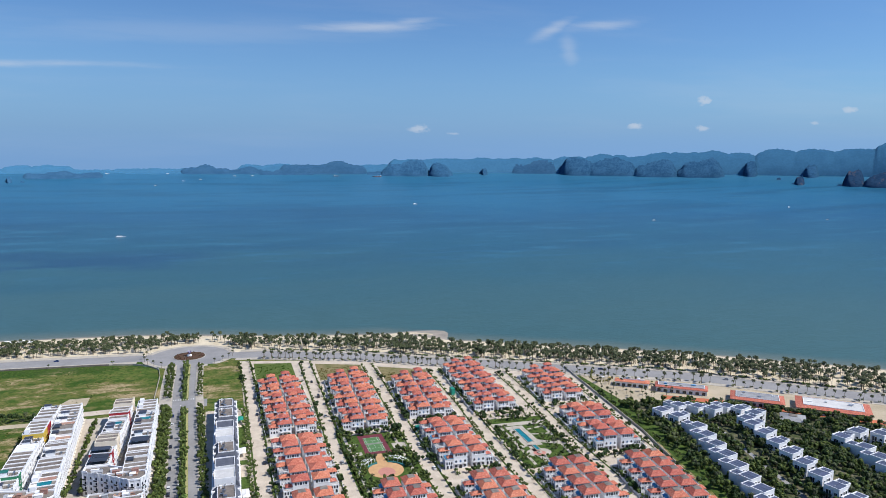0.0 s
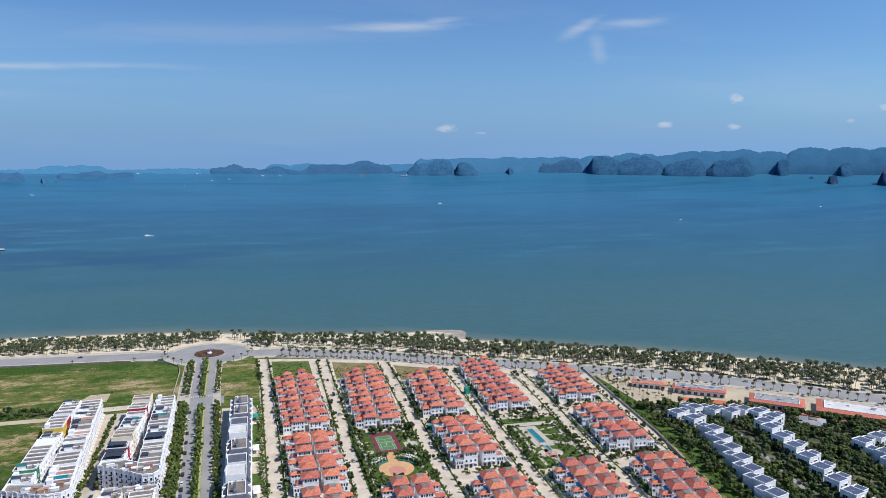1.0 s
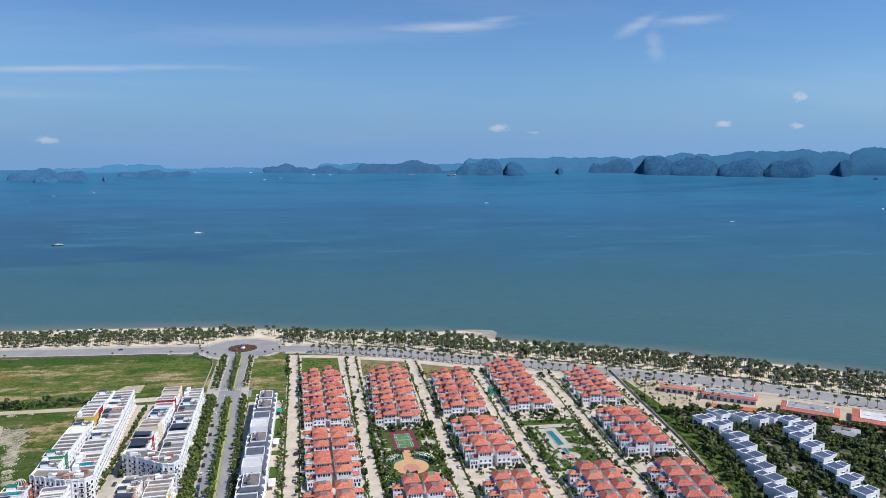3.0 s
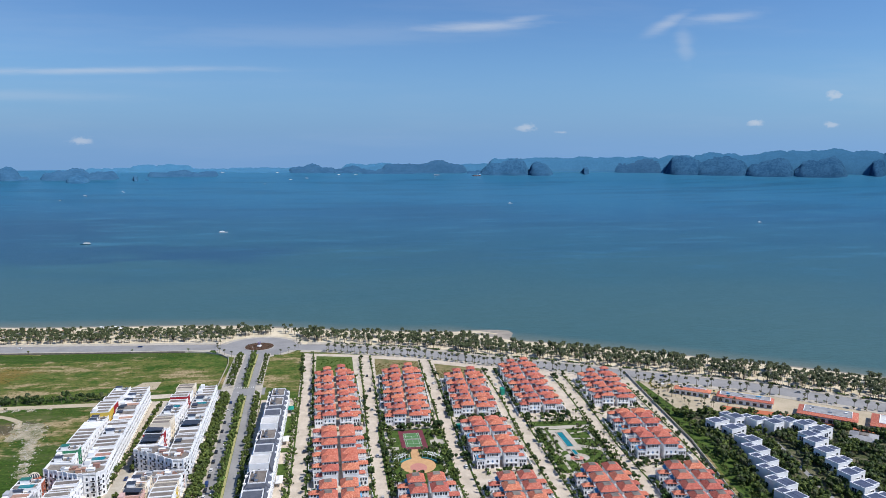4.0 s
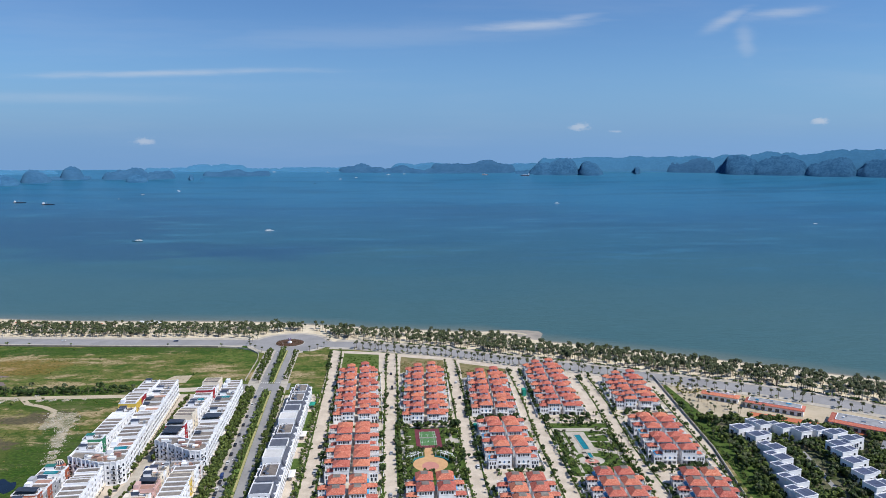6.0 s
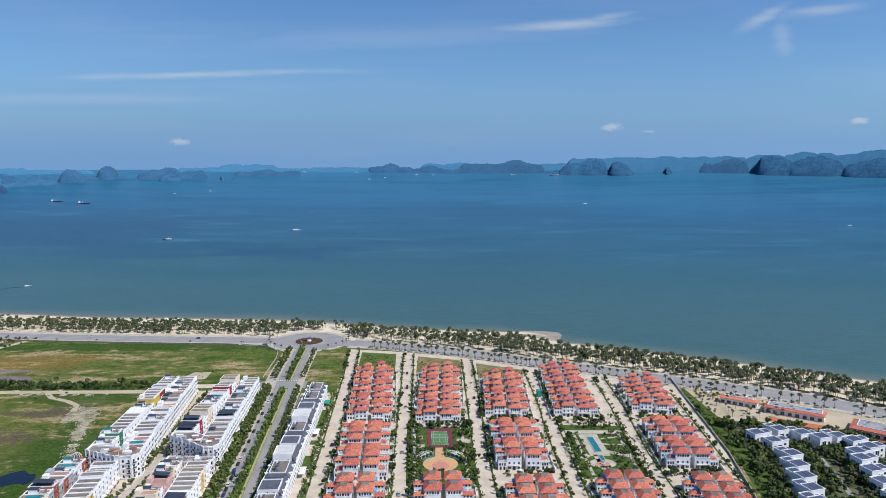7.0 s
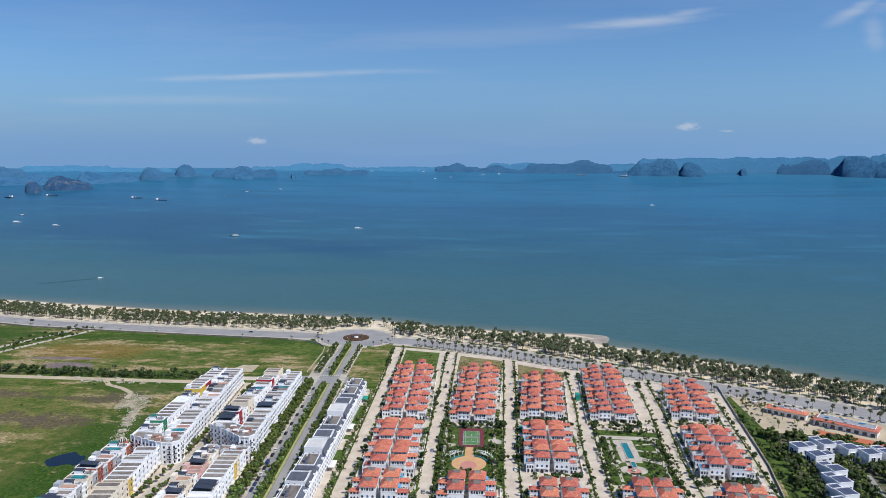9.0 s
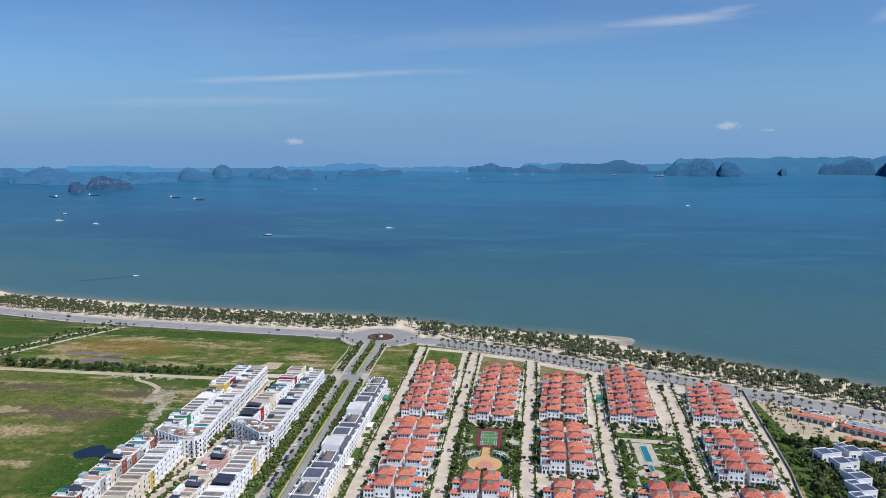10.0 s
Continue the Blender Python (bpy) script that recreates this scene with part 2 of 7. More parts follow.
def field_material():
    """Waste land: rank green grass with long bare sandy streaks, and browner peaty ground."""
    m = bpy.data.materials.new("waste_grass")
    m.use_nodes = True
    k = Nodes(m.node_tree)
    pos = k.add("ShaderNodeNewGeometry").outputs["Position"]
    x, y, _z = k.add("ShaderNodeSeparateXYZ", {0: pos}).outputs
    sq = k.add("ShaderNodeVectorMath", {0: pos, 1: (0.36, 1.0, 1.0)}, operation="MULTIPLY").outputs[0]
    a, b = k.noise(sq, 0.026, 8.0, 0.68), k.noise(sq, 0.085, 8.0, 0.70)
    c, e = k.noise(pos, 0.42, 6.0, 0.68), k.noise(pos, 0.11, 6.0, 0.68)
    grass = k.mix(k.step(b, 0.38, 0.62), rgb(0.040, 0.088, 0.011), rgb(0.110, 0.148, 0.030))
    grass = k.mix(k.math("MULTIPLY", k.step(e, 0.48, 0.60), 0.65), grass, rgb(0.150, 0.158, 0.042))
    grass = k.mix(k.math("MULTIPLY", k.step(k.noise(pos, 0.19, 6.0, 0.7), 0.50, 0.60), 0.65), grass, rgb(0.026, 0.066, 0.009))
    grass = k.mix(k.math("MULTIPLY", k.step(c, 0.50, 0.60), 0.55), grass, rgb(0.022, 0.056, 0.008))
    sand = k.mix(k.step(c, 0.36, 0.64), rgb(0.46, 0.36, 0.215), rgb(0.235, 0.175, 0.088))
    s = k.math("ADD", k.math("ADD", k.math("MULTIPLY", a, 0.48), k.math("MULTIPLY", b, 0.37)), k.math("MULTIPLY", e, 0.15))
    olive = k.mix(k.step(c, 0.40, 0.62), rgb(0.175, 0.160, 0.048), rgb(0.090, 0.105, 0.026))
    col = k.mix(k.math("MULTIPLY", k.step(s, 0.450, 0.520), 0.75), grass, olive)
    col = k.mix(k.math("MULTIPLY", k.step(s, 0.505, 0.560), 0.85), col, sand)
    # rank green along the road and the dirt track, browner and peaty in the south-west
    def patch(cx, cy, rx, ry, lo, hi, ragged=1.6):
        q = k.math("ADD", k.math("POWER", k.math("ABSOLUTE", k.math("DIVIDE", k.math("SUBTRACT", x, cx), rx)), 2.0), k.math("POWER", k.math("ABSOLUTE", k.math("DIVIDE", k.math("SUBTRACT", y, cy), ry)), 2.0))
        return k.step(k.math("ADD", q, k.math("MULTIPLY", k.math("SUBTRACT", k.math("ADD", b, e), 1.0), ragged * 2.0)), hi, lo)
    deep = k.mix(k.step(c, 0.40, 0.64), rgb(0.018, 0.052, 0.006), rgb(0.062, 0.112, 0.016))
    for cx, cy, rx, ry, power in ((-180.0, 702.0, 240.0, 16.0, 0.9), (-190.0, 575.0, 210.0, 12.0, 0.75), (-145.0, 425.0, 62.0, 80.0, 0.9), (-190.0, 372.0, 70.0, 34.0, 0.9), (-180.0, 545.0, 60.0, 20.0, 0.8), (-430.0, 700.0, 80.0, 90.0, 0.8)):
        col = k.mix(k.math("MULTIPLY", patch(cx, cy, rx, ry, 0.5, 1.2), power), col, deep)
    # drier, browner ground in the south-west
    dry = k.step(k.math("ADD", k.math("ADD", y, k.math("MULTIPLY", x, 0.35)), k.math("MULTIPLY", b, 90.0)), 540.0, 440.0)
    col = k.mix(k.math("MULTIPLY", k.math("MULTIPLY", dry, k.step(x, -165.0, -195.0)), k.math("ADD", 0.25, k.math("MULTIPLY", k.step(e, 0.42, 0.58), 0.45))), col, olive)
    peat = k.mix(k.step(c, 0.38, 0.62), rgb(0.135, 0.095, 0.068), rgb(0.080, 0.060, 0.050))
    for cx, cy, rx, ry in ((-250.0, 470.0, 30.0, 14.0), (-208.0, 466.0, 26.0, 16.0), (-196.0, 515.0, 34.0, 14.0), (-290.0, 520.0, 40.0, 10.0)):
        col = k.mix(k.math("MULTIPLY", patch(cx, cy, rx, ry, 0.3, 1.2, 2.4), 0.72), col, peat)
    for cx, cy, rx, ry in ((-240.0, 430.0, 22.0, 12.0), (-205.0, 380.0, 16.0, 6.0), (-285.0, 470.0, 26.0, 8.0), (-320.0, 606.0, 34.0, 9.0)):
        col = k.mix(k.math("MULTIPLY", patch(cx, cy, rx, ry, 0.3, 1.1, 2.8), 0.85), col, sand)
    rust = k.mix(k.step(c, 0.40, 0.62), rgb(0.34, 0.17, 0.055), rgb(0.19, 0.115, 0.035))
    col = k.mix(k.math("MULTIPLY", patch(-285.0, 648.0, 70.0, 30.0, 0.3, 1.2, 2.2), 0.45), col, rust)
    bp = k.add("ShaderNodeBump", {"Height": c, "Strength": 0.8, "Distance": 0.5})
    bsdf = k.add("ShaderNodeBsdfPrincipled", {"Base Color": col, "Roughness": 0.95, "Specular IOR Level": 0.15, "Normal": bp.outputs[0]})
    k.add("ShaderNodeOutputMaterial", {0: bsdf.outputs[0]})
    return m


def tile_material():
    """Terracotta roof tiles: mottled reds with paler worn tiles and dark joints."""
    m = bpy.data.materials.new("terracotta_tile")
    m.use_nodes = True
    k = Nodes(m.node_tree)
    rnd = k.add("ShaderNodeObjectInfo").outputs["Random"]
    vec = k.add("ShaderNodeNewGeometry").outputs["Position"]
    a, b = k.noise(vec, 0.35, 4.0, 0.6), k.noise(vec, 1.5, 3.0, 0.7)
    col = k.mix(k.step(b, 0.42, 0.60), rgb(0.38, 0.100, 0.064), rgb(0.57, 0.200, 0.130))
    col = k.mix(k.math("MULTIPLY", k.step(a, 0.45, 0.7), 0.45), col, rgb(0.45, 0.095, 0.060))
    col = k.mix(k.math("MULTIPLY", k.step(k.noise(vec, 1.1, 3.0, 0.75), 0.56, 0.68), 0.50), col, rgb(0.78, 0.45, 0.34))
    hsv = k.add("ShaderNodeHueSaturation", {"Hue": k.math("ADD", 0.492, k.math("MULTIPLY", rnd, 0.016)), "Value": k.math("ADD", 0.86, k.math("MULTIPLY", rnd, 0.28)), "Color": col})
    bump = k.add("ShaderNodeBump", {"Height": b, "Strength": 0.7, "Distance": 0.15})
    bsdf = k.add("ShaderNodeBsdfPrincipled", {"Base Color": hsv.outputs[0], "Roughness": 0.75, "Specular IOR Level": 0.3, "Normal": bump.outputs[0]})
    k.add("ShaderNodeOutputMaterial", {0: bsdf.outputs[0]})
    return m


def hazed_island_material(name, base, other, soft, rock=None):
    """Far wooded limestone: damp-air haze painted in as blue, shading flattened by soft; small clumps of forest and
    rock.
    """
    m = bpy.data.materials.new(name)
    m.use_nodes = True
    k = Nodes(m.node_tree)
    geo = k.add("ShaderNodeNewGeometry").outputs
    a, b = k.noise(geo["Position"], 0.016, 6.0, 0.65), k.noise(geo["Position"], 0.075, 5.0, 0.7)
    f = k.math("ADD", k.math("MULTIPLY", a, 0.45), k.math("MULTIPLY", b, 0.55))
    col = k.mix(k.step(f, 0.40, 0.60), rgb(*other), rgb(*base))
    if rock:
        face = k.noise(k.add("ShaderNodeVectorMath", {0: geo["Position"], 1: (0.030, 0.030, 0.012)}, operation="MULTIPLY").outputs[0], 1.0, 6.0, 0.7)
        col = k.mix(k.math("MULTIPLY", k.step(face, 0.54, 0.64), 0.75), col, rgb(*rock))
    # normals lean upward by soft, so all slopes take nearly equal light
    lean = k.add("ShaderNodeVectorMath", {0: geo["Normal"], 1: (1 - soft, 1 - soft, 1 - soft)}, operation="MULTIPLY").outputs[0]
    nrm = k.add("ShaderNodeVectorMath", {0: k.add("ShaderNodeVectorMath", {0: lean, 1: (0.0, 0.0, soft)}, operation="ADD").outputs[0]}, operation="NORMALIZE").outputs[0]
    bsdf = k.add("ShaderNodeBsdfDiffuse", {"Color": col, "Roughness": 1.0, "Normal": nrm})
    k.add("ShaderNodeOutputMaterial", {0: bsdf.outputs[0]})
    return m


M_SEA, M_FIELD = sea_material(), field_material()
M_SAND = material("beach_sand", (0.70, 0.61, 0.46), (0.52, 0.44, 0.31), 14, 1.2, 0.95, bump=0.12, world_space=True, spec=0.1)
M_WETSAND = material("wet_sand", (0.33, 0.26, 0.185), (0.25, 0.20, 0.15), 9, 1.0, 0.6, world_space=True, spec=0.3)
M_SHOAL = material("shoal_sand", (0.42, 0.345, 0.265), (0.24, 0.215, 0.170), 12, 1.2, 0.4, world_space=True, spec=0.3)
M_LOT = material("sandy_lot", (0.50, 0.42, 0.31), (0.38, 0.32, 0.22), 18, 1.5, 0.95, bump=0.1, world_space=True, spec=0.1)
M_PAVE = material("beige_paving", (0.61, 0.525, 0.43), (0.45, 0.38, 0.30), 9, 0.8, 0.9, world_space=True, spec=0.2)
M_WALK = material("pale_walk", (0.50, 0.455, 0.39), (0.37, 0.33, 0.27), 6, 0.7, 0.9, world_space=True, spec=0.2)
M_ROAD = material("asphalt_light", (0.305, 0.297, 0.295), (0.235, 0.230, 0.230), 22, 2.0, 0.9, world_space=True, spec=0.25)
M_PAINT = material("road_paint", (0.72, 0.72, 0.70), (0.55, 0.55, 0.53), 3, 0.4, 0.8, world_space=True)
M_KERB = material("kerb_stone", (0.50, 0.48, 0.44), (0.36, 0.34, 0.31), 4, 0.5, 0.9, world_space=True)
M_LAWN = material("lawn", (0.090, 0.135, 0.032), (0.036, 0.070, 0.014), 4, 0.8, 0.95, bump=0.2, world_space=True, spec=0.1)
M_WILD = material("wild_lawn", (0.12, 0.155, 0.045), (0.055, 0.095, 0.02), 10, 1.0, 0.95, bump=0.3, world_space=True, spec=0.1)
M_DRYPLOT = material("dry_plot", (0.27, 0.215, 0.115), (0.115, 0.125, 0.045), 8, 0.9, 0.95, bump=0.3, world_space=True, spec=0.1)
M_WHITE = material("white_stucco", (0.82, 0.82, 0.83), (0.74, 0.74, 0.755), 5, 0.6, 0.85, vary=0.04, spec=0.25)
M_CREAM = material("cream_stucco", (0.77, 0.69, 0.57), (0.66, 0.58, 0.47), 5, 0.6, 0.85, spec=0.25)
M_TILE = tile_material()
M_FLATROOF = material("stained_concrete", (0.25, 0.22, 0.195), (0.14, 0.122, 0.108), 4, 0.5, 0.9, vary=0.18, spec=0.2)
M_GREYROOF = material("grey_slate", (0.115, 0.125, 0.155), (0.075, 0.082, 0.105), 3, 0.4, 0.75, vary=0.1, spec=0.3)
M_GLASS = material("dark_window_glass", (0.028, 0.038, 0.055), (0.018, 0.024, 0.035), 2, 0.4, 0.12, vary=0.2, spec=0.6)
M_BLUEGLASS = material("blue_shutter", (0.05, 0.17, 0.34), (0.035, 0.11, 0.24), 2, 0.4, 0.35, vary=0.2, spec=0.5)
M_BLUE = material("blue_awning", (0.07, 0.36, 0.60), (0.05, 0.27, 0.48), 2, 0.3, 0.6, vary=0.15)
M_TEAL = material("pool_water", (0.012, 0.215, 0.245), (0.010, 0.14, 0.17), 3, 0.5, 0.08, world_space=True, spec=0.5)
M_GREENNET = material("green_netting", (0.015, 0.28, 0.20), (0.012, 0.20, 0.15), 2, 0.3, 0.7)
M_LEAF = material("broad_leaves", (0.112, 0.160, 0.036), (0.042, 0.078, 0.015), 1.6, 0.35, 0.7, vary=0.28, spec=0.25, clusters=0.5)
M_LEAF_DARK = material("dark_leaves", (0.044, 0.080, 0.021), (0.017, 0.040, 0.010), 2.2, 0.4, 0.7, vary=0.22, spec=0.25, clusters=0.5)
M_PALM = material("palm_fronds", (0.062, 0.076, 0.025), (0.024, 0.036, 0.012), 1.8, 0.4, 0.6, vary=0.25, spec=0.3, clusters=0.45)
M_BARK = material("bark", (0.20, 0.155, 0.11), (0.12, 0.09, 0.065), 0.8, 0.15, 0.9)
# island colours with distance haze mixed in, palest for the far ridges
M_ISLE_NEAR = hazed_island_material("island_forest_haze_near", (0.050, 0.142, 0.252), (0.027, 0.090, 0.176), 0.90)
M_ISLE_MID = hazed_island_material("island_forest_hazy", (0.047, 0.126, 0.224), (0.032, 0.096, 0.182), 0.86)
M_ISLE_FAR = hazed_island_material("island_far_blue_haze", (0.059, 0.178, 0.302), (0.049, 0.154, 0.268), 0.96)
M_ISLE_DARK = hazed_island_material("island_rock_dark_haze", (0.036, 0.084, 0.155), (0.019, 0.052, 0.112), 0.78, (0.125, 0.125, 0.150))
M_FLOOR = material("woodland_floor", (0.040, 0.062, 0.020), (0.21, 0.185, 0.125), 9, 0.9, 0.95, bump=0.3, world_space=True, spec=0.1)


# ---- mesh building ----
class Mesh:
    """Collects faces in plain lists; make() turns them into one mesh object."""

    def __init__(self):
        self.v, self.f, self.m = [], [], []

    def face(self, pts, mat=0):
        n = len(self.v)
        self.v += [tuple(p) for p in pts]
        self.f.append(tuple(range(n, n + len(pts))))
        self.m.append(mat)

    def box(self, x0, x1, y0, y1, z0, z1, mat=0, bottom=True):
        n = len(self.v)
        x0, x1 = min(x0, x1), max(x0, x1)
        y0, y1 = min(y0, y1), max(y0, y1)
        self.v += [(x0, y0, z0), (x1, y0, z0), (x1, y1, z0), (x0, y1, z0), (x0, y0, z1), (x1, y0, z1), (x1, y1, z1), (x0, y1, z1)]
        fs = [(4, 5, 6, 7), (0, 1, 5, 4), (1, 2, 6, 5), (2, 3, 7, 6), (3, 0, 4, 7)] + ([(3, 2, 1, 0)] if bottom else [])
        self.f += [tuple(n + i for i in q) for q in fs]
        self.m += [mat] * len(fs)

    def hip(self, x0, x1, y0, y1, z, h, over=0.6, mat=0, thick=0.22, cut=0.0):
        """A hipped roof over the rectangle; cut > 0 leaves a flat top that far in from the eaves, as a share."""
        x0, x1 = min(x0, x1) - over, max(x0, x1) + over
        y0, y1 = y0 - over, y1 + over
        w, d = x1 - x0, y1 - y0
        s = min(w, d) / 2 * (cut or 1.0)
        n = len(self.v)
        a = [(x0 + s, y0 + s), (x1 - s, y0 + s), (x1 - s, y1 - s), (x0 + s, y1 - s)]
        self.v += [(x0, y0, z - thick), (x1, y0, z - thick), (x1, y1, z - thick), (x0, y1, z - thick), (x0, y0, z), (x1, y0, z), (x1, y1, z), (x0, y1, z)]
        self.v += [(p[0], p[1], z + h) for p in a]
        fs = [(3, 2, 1, 0), (0, 1, 5, 4), (1, 2, 6, 5), (2, 3, 7, 6), (3, 0, 4, 7), (4, 5, 9, 8), (5, 6, 10, 9), (6, 7, 11, 10), (7, 4, 8, 11)]
        self.f += [tuple(n + i for i in q) for q in fs]
        self.m += [mat] * len(fs)
        if cut:
            self.f.append((n + 8, n + 9, n + 10, n + 11))
            self.m.append(mat)

    def prism(self, ring, z0, z1, mat=0):
        n, c = len(self.v), len(ring)
        self.v += [(p[0], p[1], z0) for p in ring] + [(p[0], p[1], z1) for p in ring]
        self.f.append(tuple(range(n + c, n + 2 * c)))
        self.m.append(mat)
        for i in range(c):
            j = (i + 1) % c
            self.f.append((n + i, n + j, n + c + j, n + c + i))
            self.m.append(mat)

    def tube(self, pts, radii, sides=6, mat=0):
        n = len(self.v)
        for (x, y, z), r in zip(pts, radii):
            self.v += [(x + r * math.cos(2 * math.pi * i / sides), y + r * math.sin(2 * math.pi * i / sides), z) for i in range(sides)]
        for k in range(len(pts) - 1):
            for i in range(sides):
                j = (i + 1) % sides
                self.f.append((n + k * sides + i, n + k * sides + j, n + (k + 1) * sides + j, n + (k + 1) * sides + i))
                self.m.append(mat)
        self.f.append(tuple(n + (len(pts) - 1) * sides + i for i in range(sides)))
        self.m.append(mat)

    def add(self, other, move=(0, 0, 0), turn=0.0, scale=1.0, high=1.0):
        n, c, s = len(self.v), math.cos(turn) * scale, math.sin(turn) * scale
        self.v += [(x * c - y * s + move[0], x * s + y * c + move[1], z * scale * high + move[2]) for x, y, z in other.v]
        self.f += [tuple(n + i for i in q) for q in other.f]
        self.m += other.m

    def data(self, name, mats, smooth=False):
        me = bpy.data.meshes.new(name)
        me.from_pydata(self.v, [], self.f)
        for m in mats:
            me.materials.append(m)
        me.polygons.foreach_set("material_index", self.m)
        if smooth:
            me.polygons.foreach_set("use_smooth", [True] * len(self.f))
        me.update()
        return me


def part(name, mesh, mats, parent=None, label="", at=None, smooth=False):
    """One mesh object, under its thing or part."""
    me = mesh.data(name, mats if isinstance(mats, (list, tuple)) else [mats], smooth) if isinstance(mesh, Mesh) else mesh
    ob = new(name, me)
    if parent:
        ob.parent = parent
    if at is not None:
        ob.matrix_basis = at
    if label:
        ob["label"] = label
    return ob


def thing(name, label, category, group="", kind=""):
    return tagged(new(name), label, category, group, kind)


def structure(name, mesh, mats, label, category="ground"):
    return tagged(part(name, mesh, mats), label, category, "", "structure")


def lerp_line(line, x):
    """The line's y at x; it goes on straight beyond its ends."""
    for (xa, ya), (xb, yb) in zip(line, line[1:]):
        if x <= xb or (xb, yb) == line[-1]:
            return ya + (yb - ya) * (x - xa) / (xb - xa)


# ---- the plan: x along the shore, y out to sea, metres ----
ROAD = [(-1500, 1090), (-620, 812), (-400, 757), (-310, 745), (-240, 737), (-176, 730), (-110, 724), (-31, 715), (40, 702), (128, 668), (187, 634), (248, 604), (294, 577), (388, 525), (455, 469), (511, 423), (600, 345), (1500, -430)]
EYE0 = Vector((56, -10, 193.4))
NEAR = 2500.0


def squeeze(x, y, z=0.0):
    """The far side of the bay, drawn in closer at its true angle."""
    d = math.hypot(x - EYE0.x, y - EYE0.y)
    if d <= NEAR:
        return (x, y, z)
    k = (NEAR + 2400 * (1 - math.exp((NEAR - d) / 2400))) / d
    return (EYE0.x + (x - EYE0.x) * k, EYE0.y + (y - EYE0.y) * k, EYE0.z + (z - EYE0.z) * k)


def build_ground():
    m = Mesh()
    xs = [-4800, -2500, -1500, -900] + list(range(-700, 720, 7)) + [900, 1500, 2500, 4800]
    prof = [(70, -5.0), (30, -2.2), (10, -1.0), (0, -0.55), (-7, -0.15), (-16, 0.0), (-40, 0.0)]
    cols = []
    for x in xs:
        s = lerp_line(SHORE, x) + 2.2 * noise.noise(Vector((x * 0.03, 0, 0)))
        r = min(lerp_line(ROAD, x) + 2, s - 45)
        cols.append([(x, s + d * 1.15, z) for d, z in prof] + [(x, r, 0.0), (x, -4700 if s > -4600 else s - 160, 0.0)])
    n = len(cols[0])
    for c in cols:
        m.v += c
    for i in range(len(cols) - 1):
        for j in range(n - 1):
            m.f.append((i * n + j + 1, (i + 1) * n + j + 1, (i + 1) * n + j, i * n + j))
            m.m.append(2 if j < 3 else 0 if j < n - 2 else 1)
    structure("ground", m, [M_SAND, M_FIELD, M_WETSAND], "waste grassland running down to a pale sand beach")
    m = Mesh()
    rs = [0, 300, 500, 600, 700, 800, 900, 1000] + [1000 * 1.05 ** i for i in range(1, 49)]
    na = 96
    for r in rs:
        for a in range(na + 1):
            az = radians(-88 + 176 * a / na)
            m.v.append(squeeze(EYE0.x + r * math.sin(az), EYE0.y + r * math.cos(az), -0.6))
    for i in range(len(rs) - 1):
        for a in range(na):
            q = i * (na + 1) + a
            m.f.append((q, q + 1, q + na + 2, q + na + 1))
            m.m.append(0)
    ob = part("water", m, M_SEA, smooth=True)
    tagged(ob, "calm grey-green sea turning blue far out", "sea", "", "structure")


def strip(line, left, right, z, step=6.0):
    """A flat ribbon along a line, from left to right of it (metres, right positive)."""
    pts = []
    for (xa, ya), (xb, yb) in zip(line, line[1:]):
        n = max(1, int(math.hypot(xb - xa, yb - ya) / step))
        pts += [(xa + (xb - xa) * i / n, ya + (yb - ya) * i / n) for i in range(n)]
    pts.append(line[-1])
    m = Mesh()
    for i, (x, y) in enumerate(pts):
        a, b = pts[max(0, i - 2)], pts[min(len(pts) - 1, i + 2)]
        l = math.hypot(b[0] - a[0], b[1] - a[1])
        nx, ny = (b[1] - a[1]) / l, -(b[0] - a[0]) / l
        m.v += [(x + nx * left, y + ny * left, z), (x + nx * right, y + ny * right, z), (x + nx * left, y + ny * left, -0.3), (x + nx * right, y + ny * right, -0.3)]
    for i in range(len(pts) - 1):
        q = 4 * i
        m.f += [(q, q + 1, q + 5, q + 4), (q + 2, q, q + 4, q + 6), (q + 1, q + 3, q + 7, q + 5)]
        m.m += [0, 0, 0]
    return m


def slab(ring, z, z0=-0.3):
    m = Mesh()
    m.prism(ring, z0, z)
    return m


def circle(cx, cy, rx, ry=None, n=40):
    return [(cx + rx * math.cos(2 * math.pi * i / n), cy + (ry or rx) * math.sin(2 * math.pi * i / n)) for i in range(n)]


build_ground()


# ---- roads and open ground ----
AVENUE = [(-21, 330), (-24, 406), (-28, 516), (-31, 615), (-31.5, 688)]
FENCE = [(301, 577), (283, 420), (262, 312), (257, 285)]
LEFT_ROAD = [(-520, 380), (-395, 606), (-332, 738)]
DIRT_ROAD = [(-405, 575), (-350, 566), (-214, 562), (-128, 560)]


STREETS = [[(20.5, 335), (21, 445), (21, 590), (19, 684)], [(69.5, 335), (69.8, 445), (72, 560), (73, 660)], [(120, 335), (121, 412), (125, 535), (128, 640)], [(171.5, 335), (175.5, 455), (180, 520), (182, 606)], [(223, 335), (226, 425), (235, 510), (239, 582)], [(273, 340), (283, 432), (293, 540)]]


